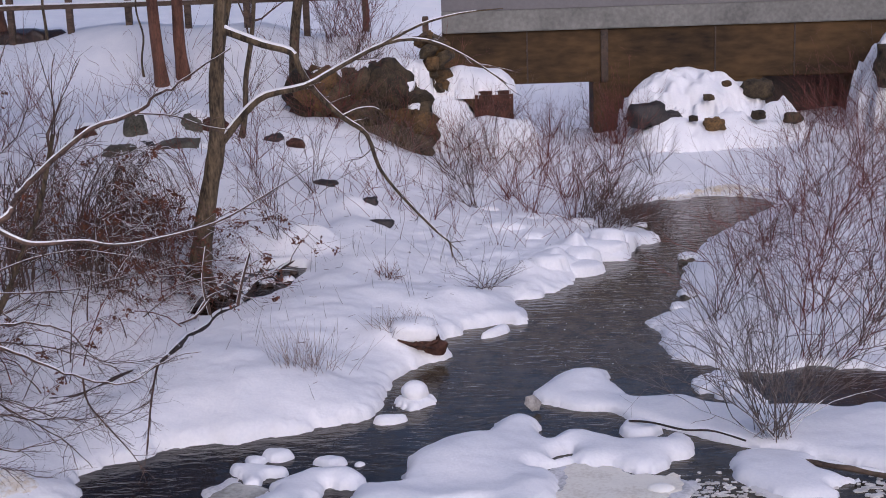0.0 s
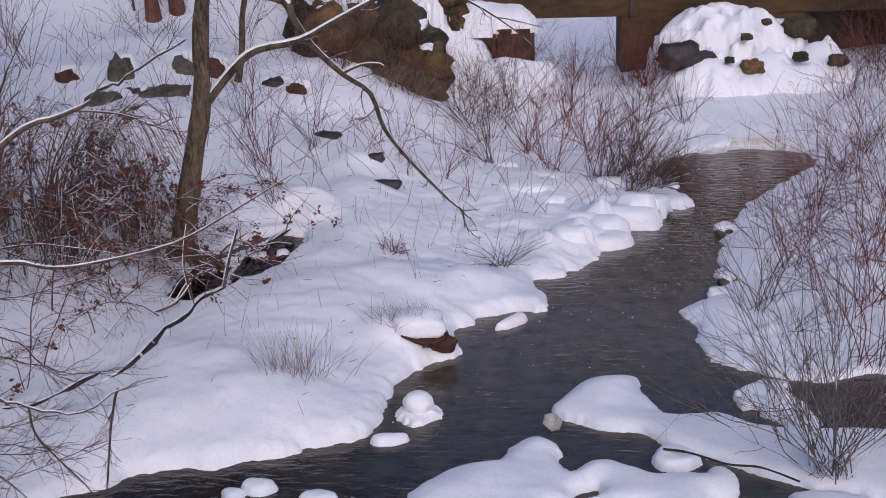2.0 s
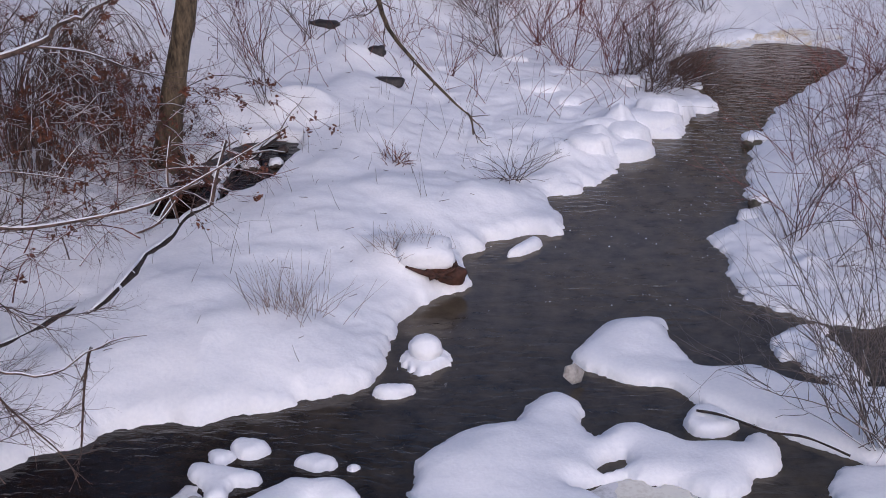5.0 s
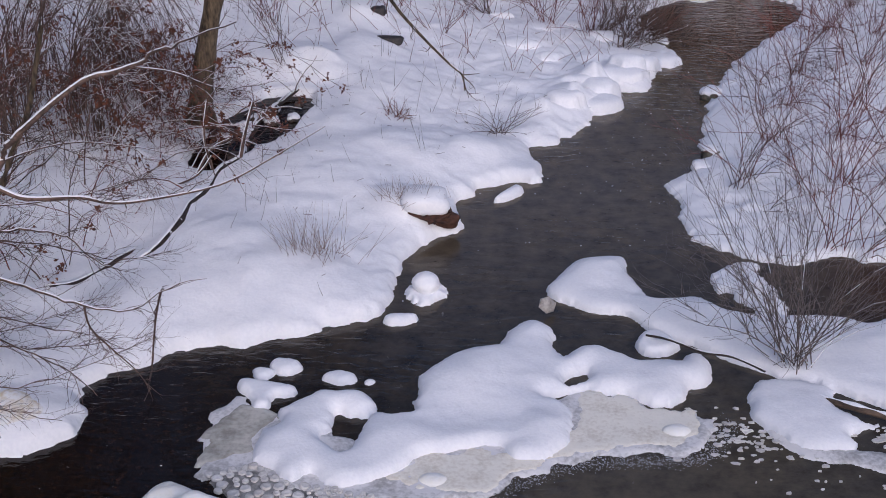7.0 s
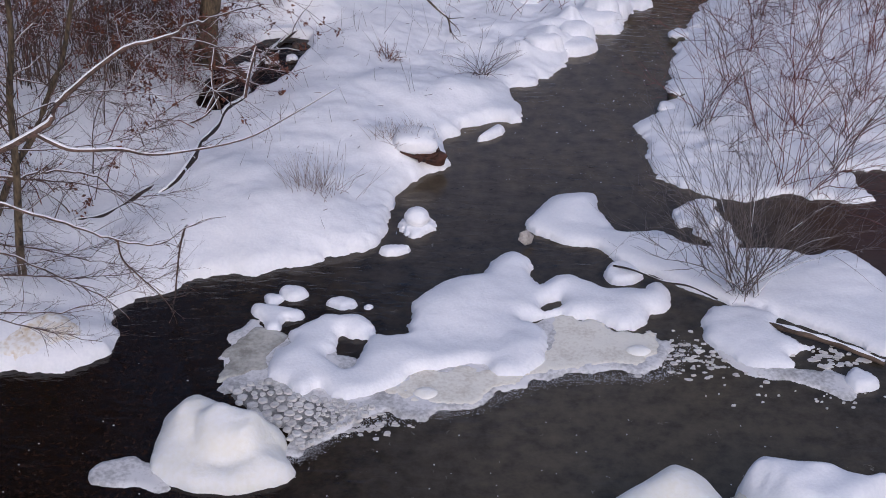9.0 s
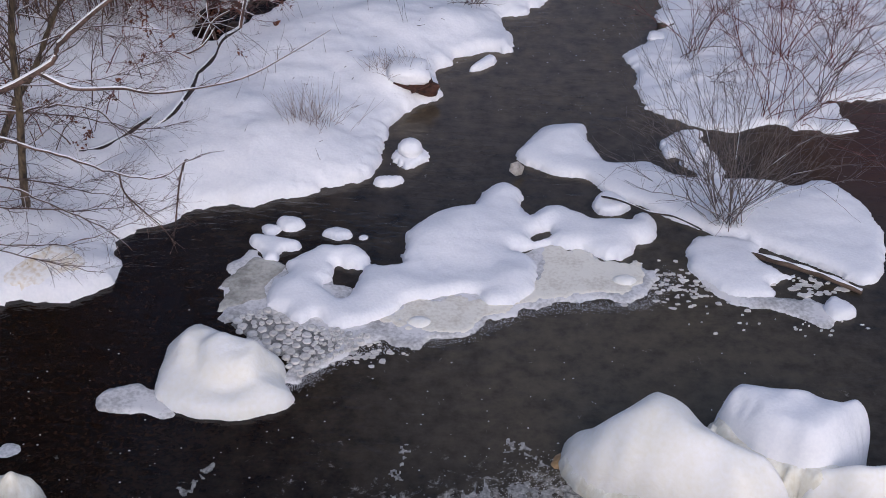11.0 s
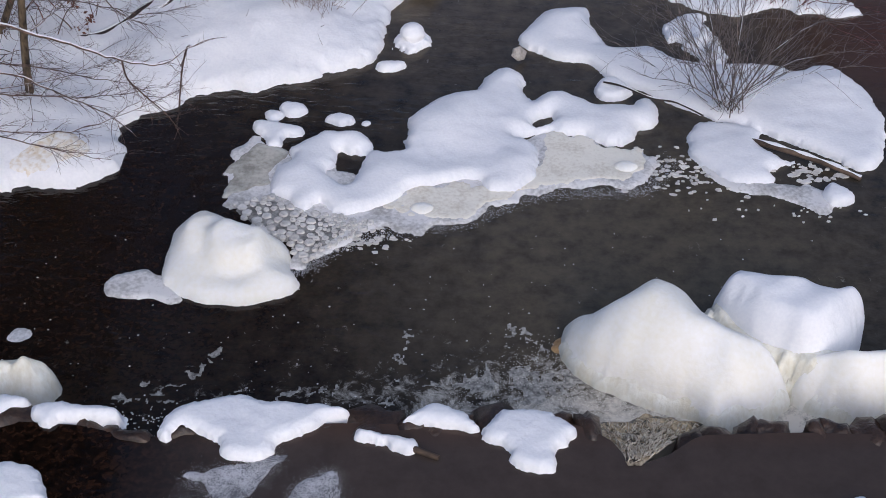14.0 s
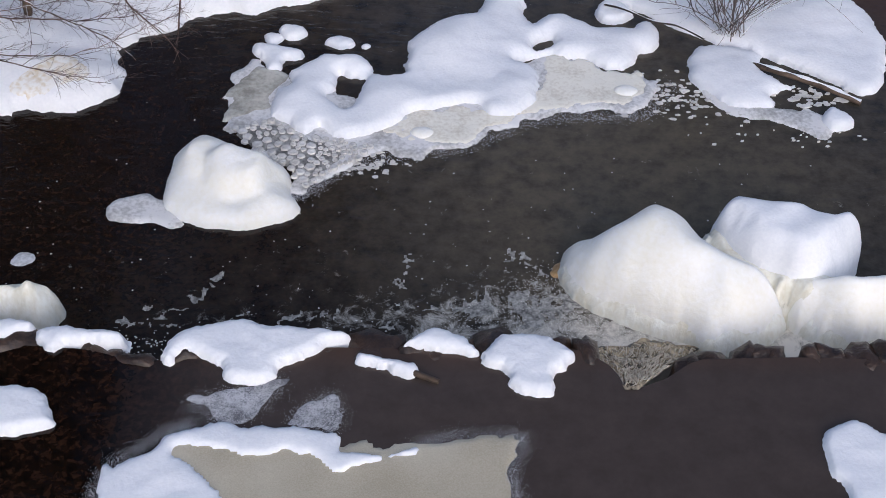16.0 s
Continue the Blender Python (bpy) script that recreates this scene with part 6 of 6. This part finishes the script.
for i, (x, y, rx, rz, up, turn, mat, label) in enumerate((
        (-4.1, 20.95, 0.36, 0.2, -0.08, 0.15, STONE, "flat grey-green boulder half sunk in snow"),
        (-4.95, 20.7, 0.28, 0.2, -0.09, -0.3, STONE, "grey-green boulder half sunk in snow"),
        (-4.95, 21.7, 0.17, 0.42, -0.08, 0.5, STONE, "upright slanting grey-green boulder in snow"),
        (-4.72, 21.1, 0.2, 0.15, -0.07, 0.9, DARK_STONE, "dark low boulder leaning on a taller one"),
        (-4.2, 22.4, 0.18, 0.3, -0.1, 0.4, STONE, "grey boulder in snow on the slope"),
        (-3.95, 22.75, 0.3, 0.22, -0.08, -0.1, RUST_BRICK, "dark brown boulder in snow"),
        (-2.5, 22.3, 0.15, 0.17, -0.06, 0.3, RUST_BRICK, "brown boulder on the snowy slope"),
        (-2.85, 22.6, 0.18, 0.14, -0.06, 0.9, DARK_STONE, "dark boulder beside a brown one in snow"),
        (-5.73, 21.57, 0.15, 0.2, -0.07, 0.8, RUST_BRICK, "rust-brown boulder in snow"),
        (-8.2, 27.3, 0.6, 0.24, 0.0, 0.0, WET_STONE, "dark flat boulder under snow"))):
    boulder(x, y, rx, rx * 0.8, rz, 1 + i, label, mat, False, up, turn=turn)
    drift = [(x + rx * 1.35 * math.cos(a), y + 0.26 + rx * 0.85 * math.sin(a)) for a in (0.2, 1.1, 2.2, 3.0, 3.9, 5.3)]
    snow_pile("snow_drift", [drift], rz * 0.42, rx * 1.0, "soft drift of snow banked over a boulder", "snow drift", base=z_at(x, y + 0.28) + rz * 0.12, group="snow on the boulders", step=0.04, rough=0.06, sink=0.3, power=0.8)
boulder(-1.16, 20.35, 0.11, 0.08, 0.07, 9, "small dark stone in snow", DARK_STONE, False, -0.01)
boulder(-1.04, 19.55, 0.24, 0.08, 0.07, 10, "low dark log-shaped stone under snow", DARK_STONE, False, -0.02)
boulder(-1.92, 21.2, 0.2, 0.1, 0.08, 11, "dark flat stone under snow", DARK_STONE, False, -0.01)
for x, y, s in ((3.33, 18.5, 0.13), (3.15, 17.96, 0.13), (2.84, 16.13, 0.1), (3.33, 20.26, 0.08), (3.6, 20.55, 0.06), (3.13, 20.8, 0.07), (3.28, 20.59, 0.05), (3.0, 20.0, 0.07), (3.6, 20.5, 0.06), (3.0, 16.5, 0.1), (3.25, 21.0, 0.09), (2.95, 20.6, 0.1)):
    boulder(x, y, s, s, s * 0.8, x * 3, "snow-topped stone at the stream edge", STONE, True, 0.07 if z_at(x, y) < -0.05 else -0.03, "stones at the stream edge")
rng = random.Random(12)
for i in range(16):
    x, y = rng.uniform(-2.9, -2.0), rng.uniform(15.9, 17.7)
    b = boulder(x, y, rng.uniform(0.05, 0.11), rng.uniform(0.05, 0.1), 0.07, 80 + i, "small wet stone in the side channel", WET_STONE, i % 2 == 0, group="stones in the side channel")
    b.location.z = 0.24
for i in range(7):
    x, y = rng.uniform(-2.9, -2.1), rng.uniform(15.9, 17.5)
    stick = new("stick")
    stick.location = (x, y, 0.31)
    l = wander(rng, (0, 0, 0), (rng.gauss(0, 1), rng.gauss(0, 1), 0.1), rng.uniform(0.4, 0.9), 0.012, 0.006, 0.12, 0, 6)
    tubes("wood", [l], TWIG, stick, sides=6)
    tubes("snow", snow_on([l], 0.003, 0.9, 0.7, 0.9), SNOW, stick, "snow on the stick", sides=6)
    tagged(stick, "dead stick with snow lying across the side channel", "stick", "sticks in the side channel")

# snow-covered rock heap in front of the bridge
HEAP = [(3.35, 26.6), (3.4, 27.2), (3.7, 27.7), (4.6, 27.9), (5.5, 27.8), (6.15, 27.4), (6.2, 26.75), (5.7, 26.3), (4.9, 26.1), (4.1, 26.15), (3.6, 26.3)]
APRON = [(3.4, 25.9), (3.5, 26.5), (4.6, 26.8), (6.0, 26.9), (6.7, 26.7), (7.0, 26.2), (6.6, 25.7), (5.6, 25.4), (4.4, 25.4), (3.7, 25.5)]
_r = random.Random(88)
heap_thing = new("snowy_rock_heap")
tagged(heap_thing, "heap of boulders under thick snow before the bridge", "rock heap")
snow_pile("snow", [HEAP], 1.02, 0.62, "", "", base=0.55, rough=0.16, step=0.03, sink=0.4, power=0.55, parent=heap_thing, fray=0.03,
          bumps=[(4.2, 26.8, 0.5, 0.12), (4.9, 26.9, 0.5, 0.1)] + [(_r.uniform(3.7, 5.8), _r.uniform(26.1, 27.3), _r.uniform(0.06, 0.16), _r.uniform(-0.16, 0.06)) for _ in range(60)])
snow_pile("snow", [APRON], 0.42, 0.6, "", "", base=0.42, rough=0.1, step=0.035, sink=0.3, power=0.8, parent=heap_thing,
          bumps=[(6.45, 26.15, 0.3, 0.34), (6.1, 26.3, 0.22, 0.2), (5.3, 26.0, 0.3, 0.14), (4.3, 25.9, 0.35, 0.12)] + [(_r.uniform(3.7, 6.6), _r.uniform(25.6, 26.5), _r.uniform(0.06, 0.14), _r.uniform(-0.15, 0.13)) for _ in range(44)])
# The first two boulders are dark to imitate a shaded cavity; the rest are brown.
for i, (x, y, s, z) in enumerate(((3.78, 26.0, 0.36, 1.02), (4.2, 26.05, 0.2, 0.95), (6.0, 26.7, 0.3, 1.35), (5.0, 25.72, 0.2, 0.84), (4.62, 25.8, 0.09, 0.95), (4.95, 26.12, 0.1, 1.3), (5.3, 26.15, 0.09, 1.55), (5.85, 25.85, 0.13, 0.98), (6.5, 25.85, 0.17, 0.9))):
    b = boulder(x, y, s, s * 0.7, s * 0.62, 60 + i, "boulder poking out of the snow heap, dark where a shaded cavity is imitated", DARK_STONE if i < 2 else MOSSY_STONE if i % 3 else OCHRE_STONE, False, group="boulders before the bridge")
    b.location.z = z
snow_pile("snow_bank", [[(7.8, 26.3), (7.85, 27.0), (8.2, 27.7), (9.2, 27.9), (10.5, 27.8), (10.5, 25.6), (9.0, 25.4), (8.3, 25.7)]], 2.3, 1.1, "steep snow bank at the end of the bridge", "snow bank", base=0.5, rough=0.2, step=0.05, sink=0.4, power=0.7,
          bumps=[(_r.uniform(7.8, 9.2), _r.uniform(25.6, 27.2), _r.uniform(0.12, 0.25), _r.uniform(-0.25, 0.15)) for _ in range(30)])
boulder(8.35, 25.95, 0.32, 0.3, 0.4, 70, "dark green-grey boulder in the snow bank", MOSSY_STONE, False, 0.0, "boulders before the bridge").location.z = 1.85

# rubble abutment
abutment = new("abutment")
abutment.location = (-1.55, 24.2, 0)
tagged(abutment, "mossy rubble-stone abutment wall with snow on top", "stone wall")
core = part("core", stone_bm(0.95, 0.5, 0.75, 5, 4, 0.7), DARK_STONE, abutment)
core.location = (0.0, 0.75, 1.25)
rng = random.Random(15)
for i in range(64):
    x = rng.uniform(-1.0, 1.08)
    low = 0.75 + max(0, -x - 0.1) * 0.9
    z = rng.uniform(low, 2.0 - 0.12 * abs(x))
    w = rng.uniform(0.14, 0.4)
    bm = stone_bm(w, rng.uniform(0.16, 0.34), w * rng.uniform(0.5, 1.1), i * 1.7, 3, 0.75)
    for v in bm.verts:
        v.co *= 1 + 0.2 * noise.noise(v.co * 5 + Vector((i, 0, 0))) + 0.1 * noise.noise(v.co * 14)
    s = part("stone", bm, RUST_BRICK if i % 9 == 0 else MOSSY_STONE if i % 3 else OCHRE_STONE, abutment)
    s.location = (x, 0.12 + 0.3 * max(0, z - 1.2) + rng.gauss(0, 0.16), z)
    s.data.polygons.foreach_set("use_smooth", [True] * len(s.data.polygons))
    s.rotation_euler = (rng.gauss(0, 0.4), rng.gauss(0, 0.5), rng.gauss(0, 0.5))
for i in range(16):
    bm = stone_bm(rng.uniform(0.1, 0.2), 0.16, rng.uniform(0.08, 0.15), i * 2.3 + 40, 3, 0.7)
    s = part("stone", bm, OCHRE_STONE if i % 2 else MOSSY_STONE, abutment)
    s.location = (1.35 + rng.uniform(-0.22, 0.2), 0.9 + rng.gauss(0, 0.06), 1.6 + i * 0.07)
    s.rotation_euler = (rng.gauss(0, 0.3), rng.gauss(0, 0.4), rng.gauss(0, 0.4))
for i, (x, z, w) in enumerate(((-0.75, 1.72, 0.3), (-0.3, 1.6, 0.22), (0.15, 1.75, 0.16), (0.75, 1.85, 0.24), (0.95, 1.5, 0.12), (0.3, 2.0, 0.3), (-0.55, 2.0, 0.34))):
    bm = stone_bm(w, 0.3, 0.09, i + 70, 3, 0.3)
    sn = part("snow", bm, SNOW, abutment, "patch of snow on a ledge")
    sn.data.polygons.foreach_set("use_smooth", [True] * len(sn.data.polygons))
    sn.location = (x, 0.12 + 0.3 * max(0, z - 1.2), z + 0.08)
    sn.rotation_euler = (0.5, rng.gauss(0, 0.2), 0)
block = new("stone_block")
tagged(block, "red-brown cut stone block under a mound of snow", "stone block")
part("stone", box_bm(0.5, 1.2, 24.85, 25.8, 0.3, 1.7, 0.07), RUST_BRICK, block)
snow_pile("snow_mound", [[(-0.5, 25.0), (-0.4, 25.8), (0.4, 26.0), (1.15, 25.8), (1.2, 25.05), (0.9, 24.92), (0.5, 24.95), (0.0, 24.95)]], 0.36, 0.5, "mound of snow on the stone block", "snow", base=1.67, rough=0.08, step=0.02, sink=0.1, fray=0.02, bumps=[(0.3, 25.4, 0.3, 0.08)])
snow_pile("snow_mound", [[(-0.75, 24.7), (-0.7, 25.6), (0.0, 25.8), (0.5, 25.4), (0.48, 24.8), (0.1, 24.5), (-0.4, 24.5)]], 0.75, 0.7, "drift of snow against the stone block", "snow", base=0.95, rough=0.1, step=0.04, sink=0.5)
snow_pile("snow_mound", [[(0.1, 24.3), (0.2, 24.9), (0.9, 25.0), (1.5, 24.8), (1.6, 24.3), (1.0, 24.05), (0.4, 24.05)]], 0.5, 0.5, "drift of snow below the stone block", "snow", base=0.75, rough=0.1, step=0.04, sink=0.5)
snow_pile("snow_mound", [[(-2.5, 24.3), (-2.3, 25.2), (-1.0, 25.4), (-0.4, 25.2), (-0.35, 24.75), (-0.9, 24.75), (-1.8, 24.65)]], 0.42, 0.4, "snow bank on top of the abutment", "snow", base=1.9, rough=0.14, step=0.025, sink=0.5, fray=0.03)

# rail fence along the road
for i in range(9):
    post = new("fence_post")
    x = -9.6 + i * 1.15
    post.location = (x, 26.9, z_at(x, 26.9) - 0.1)
    part("post", box_bm(-0.06, 0.06, -0.06, 0.06, 0, 1.2, 0.01), WOOD, post)
    tagged(post, "square weathered wooden fence post in snow", "fence post", "rail fence")
rail = new("fence_rail")
for z in (3.32, 3.64):
    part("rail", box_bm(-9.8, 0.0, 26.8, 26.84, z, z + 0.09, 0.01), WOOD, rail)
    part("snow", box_bm(-9.8, 0.0, 26.79, 26.85, z + 0.09, z + 0.12, 0.01), SNOW, rail, "strip of snow on the rail")
tagged(rail, "weathered wooden fence rails carrying snow", "fence")

# wood on the islands
for pts, r in (([(3.1, 11.22, 0.06), (3.35, 11.05, 0.08), (3.58, 10.93, 0.07), (3.85, 10.78, 0.05), (4.11, 10.62, 0.01)], 0.03), ([(1.75, 12.2, 0.1), (1.95, 12.06, 0.13), (2.19, 11.84, 0.14), (2.45, 11.7, 0.17), (2.69, 11.5, 0.15)], 0.012)):
    log = new("log")
    tubes("wood", [line_of(pts, r, r * 0.8, 5)], WOOD if r > 0.02 else WET_BARK, log, sides=9)
    tubes("snow", [[(x, y + r * 0.4, z + r * 0.62, r * (0.62 + 0.25 * math.sin(x * 23))) for x, y, z, q in line_of(pts, r, r, 5)]], SNOW, log, "snow along the log", sides=8)
    tagged(log, "weathered driftwood log with snow on the island", "log")
log = new("log")
tubes("wood", [line_of([(-0.25, 6.78, 0.43), (0.02, 6.66, 0.42)], 0.03, 0.02, 5)], WOOD, log, sides=8)
tagged(log, "short grey log end frozen into the weir edge", "log")

# stained ice on the banks
STAIN = grained("stained_ice", (0.62, 0.5, 0.3), (0.88, 0.87, 0.84), 4, 0.5, 6, 0.3, 0.01, spread=(0.36, 0.56))
drape("stained_ice", [(-4.05, 10.56), (-3.95, 10.75), (-3.72, 11.0), (-3.46, 10.92), (-3.42, 10.76), (-3.55, 10.62), (-3.78, 10.56)], STAIN, "yellow-brown stained ice at the edge of the bank")
drape("stained_ice", [(3.7, 22.95), (4.3, 23.35), (5.0, 23.45), (5.4, 23.0), (5.1, 22.9), (4.5, 23.1), (3.9, 22.85)], STAIN, "yellow-brown ice rim along the far pool")

# broken ice
def crumbs(name, centre, reach, count, size, seed, label, level=0.004):
    rng = random.Random(seed)
    verts, faces = [], []
    for _ in range(count):
        x, y = centre[0] + rng.gauss(0, reach[0]), centre[1] + rng.gauss(0, reach[1])
        s = size * rng.uniform(0.4, 1.3)
        k = 7
        i = len(verts)
        h = rng.uniform(0.002, 0.012)
        jag = [rng.uniform(0.55, 1.25) for _ in range(k)]
        for ring, zz in ((1.0, -0.01), (0.85, h)):
            for q in range(k):
                a = 2 * math.pi * q / k
                w = s * ring * jag[q]
                verts.append((x + w * math.cos(a) * 1.25, y + w * math.sin(a) * 0.75, zz + level))
        for q in range(k):
            faces.append((i + q, i + (q + 1) % k, i + k + (q + 1) % k, i + k + q))
        faces.append(tuple(i + k + q for q in range(k)))
    return tagged(mesh_object(name, verts, faces, PALE_ICE, None, False), label, "ice", kind="stuff")


PANCAKES = [(-1.95, 10.16), (-1.55, 10.3), (-1.28, 10.08), (-0.95, 10.0), (-0.6, 9.9), (-0.7, 9.72), (-1.0, 9.5), (-1.2, 9.3), (-1.32, 9.5), (-1.5, 9.72), (-1.78, 9.92)]
rng = random.Random(31)
spot = []
for _ in range(6000):
    x, y = rng.uniform(-2.0, -0.6), rng.uniform(9.25, 10.35)
    r = rng.uniform(0.024, 0.05) * (1.15 if x < -1.1 else 0.8)
    if float(inside_distance(np.array([[x]]), np.array([[y]]), np.array(PANCAKES))[0, 0]) < 0 or any((x - a) ** 2 + ((y - b) * 1.1) ** 2 < (r + q) ** 2 * 0.86 for a, b, q in spot):
        continue
    spot.append((x, y, r))
for x, y, r in spot:
    k = rng.choice((6, 7, 8))
    rim = [r * rng.uniform(0.8, 1.12) for _ in range(k)]
    ang = rng.uniform(0, 6)
    verts = []
    for f, z in ((1.0, 0.0), (1.0, 0.016), (0.86, 0.026), (0.5, 0.02)):
        verts += [(f * rim[q] * math.cos(ang + 2 * math.pi * q / k), f * rim[q] * math.sin(ang + 2 * math.pi * q / k) * 0.92, z + rng.uniform(-0.002, 0.002)) for q in range(k)]
    faces = [(l * k + q, l * k + (q + 1) % k, (l + 1) * k + (q + 1) % k, (l + 1) * k + q) for l in range(3) for q in range(k)] + [tuple(3 * k + q for q in range(k))]
    cake = mesh_object("ice_pancake", verts, faces, PALE_ICE, slush)
    cake.location = (x, y, 0.022)
    cake.rotation_euler = (rng.gauss(0, 0.08), rng.gauss(0, 0.08), 0)
crumbs("ice_crumbs", (-0.95, 9.72), (0.3, 0.1), 120, 0.03, 2, "small ice crumbs along the shelf edge")
crumbs("ice_crumbs", (2.4, 10.75), (0.27, 0.2), 110, 0.028, 3, "scattered ice crumbs floating on the stream")
crumbs("ice_crumbs", (3.6, 10.75), (0.2, 0.12), 40, 0.04, 4, "broken ice bits beside the driftwood")
crumbs("ice_crumbs", (3.3, 10.1), (0.6, 0.1), 26, 0.016, 5, "scattered ice crumbs floating on the stream")
shard = new("ice_shard")
shard.location = (0.88, 12.75, 0.1)
sh = part("ice", stone_bm(0.12, 0.016, 0.085, 3, 1, 0.2), grained("dirty_ice", (0.16, 0.14, 0.12), (0.5, 0.47, 0.43), 9, 0.4, 5, 0.5, 0.01), shard)
sh.rotation_euler = (-0.4, 0.5, 0.6)
tagged(shard, "upright grey ice shard beside the snow island", "ice")

rng = random.Random(91)
fleck_v, fleck_f = [], []
for _ in range(420):
    x, y = rng.uniform(-4.2, 5.0), 7.3 + abs(rng.gauss(0, 1.3))
    if rng.random() < 0.35:
        x, y = rng.uniform(0.2, 3.2), rng.uniform(14, 20)
    s = rng.uniform(0.004, 0.012)
    i = len(fleck_v)
    fleck_v += [(x - s, y, 0.004), (x, y - s * 0.8, 0.004), (x + s, y, 0.004), (x, y + s * 0.8, 0.004), (x, y, 0.004 + s * 0.6)]
    fleck_f += [(i, i + 1, i + 4), (i + 1, i + 2, i + 4), (i + 2, i + 3, i + 4), (i + 3, i, i + 4)]
tagged(mesh_object("foam_flecks", fleck_v, fleck_f, PALE_ICE), "tiny white foam flecks drifting on the water", "foam", kind="stuff")

litter = []
for _ in range(170):
    x, y = rng.uniform(-3.4, 1.5), rng.uniform(12.6, 20.5)
    if float(inside_distance(np.array([[x]]), np.array([[y]]), STREAM)[0, 0]) > -0.25:
        continue
    z = z_at(x, y)
    if rng.random() < 0.5:
        litter.append(wander(rng, (x, y, z - 0.02), (rng.gauss(0, 0.4), rng.gauss(0, 0.4), 1), rng.uniform(0.08, 0.35), 0.0028, 0.001, 0.1, 0, 5))
    else:
        litter.append(wander(rng, (x, y, z + 0.01), (rng.gauss(0, 1), rng.gauss(0, 1), 0.1), rng.uniform(0.03, 0.12), 0.004, 0.002, 0.1, 0, 3))
tagged(tubes("weed_stalks", litter, TWIG), "thin dead weed stalks and bits scattered over the snow", "weeds", kind="stuff")

weeds = []
for _ in range(900):
    y = rng.uniform(18.6, 26.5)
    x = rng.uniform(-6.5, 2.6) if rng.random() < 0.7 else rng.uniform(5, 9)
    if float(inside_distance(np.array([[x]]), np.array([[y]]), STREAM)[0, 0]) > -0.2:
        continue
    z = z_at(x, y)
    weeds.append(wander(rng, (x, y, z - 0.02), (rng.gauss(0, 0.5), rng.gauss(0, 0.5), 1), rng.uniform(0.2, 0.8), 0.0045, 0.0018, 0.12, -0.06, 6))
tagged(tubes("weed_stalks", weeds, RED_TWIG), "reddish dead weed stalks standing all over the snowy slope", "weeds", kind="stuff")
# Sunken dark stones stand in for shaded holes in the shore snow.
for i, (x, y, s) in enumerate(((1.49, 19.1, 0.1), (1.76, 18.24, 0.08), (1.02, 17.37, 0.07), (1.5, 17.79, 0.07), (2.1, 19.3, 0.08), (1.9, 20.0, 0.1))):
    boulder(x, y, s, s * 0.8, s * 0.7, 130 + i, "small dark stone standing in for a shaded hole in the snow", DARK_STONE, False, -0.085, "stones in the shore snow", turn=i)

# puffs of snow over stones and stems at the tip of the bank
_r = random.Random(72)
for x, y in [(0.63, 21.31), (1.15, 20.89), (1.7, 21.28), (2.12, 20.8), (2.28, 19.24), (2.54, 19.39), (2.91, 19.92), (1.63, 18.59), (1.85, 18.5), (1.27, 19.58), (1.82, 18.16), (0.82, 19.93), (2.16, 19.06), (1.36, 17.93)]:
    w, h = _r.uniform(0.16, 0.34), _r.uniform(0.03, 0.09)
    ring = [(x + w * _r.uniform(0.75, 1.25) * math.cos(a * 0.785), y + 0.75 * w * _r.uniform(0.75, 1.25) * math.sin(a * 0.785)) for a in range(8)]
    snow_pile("snow_puff", [ring], h + 0.04, w * 0.6, "soft puff of snow on the tip of the bank", "snow puff", base=z_at(x, y) - 0.04, rough=0.05, sink=0.12, fray=0.01, step=0.03, group="snow puffs on the bank", soften=1)
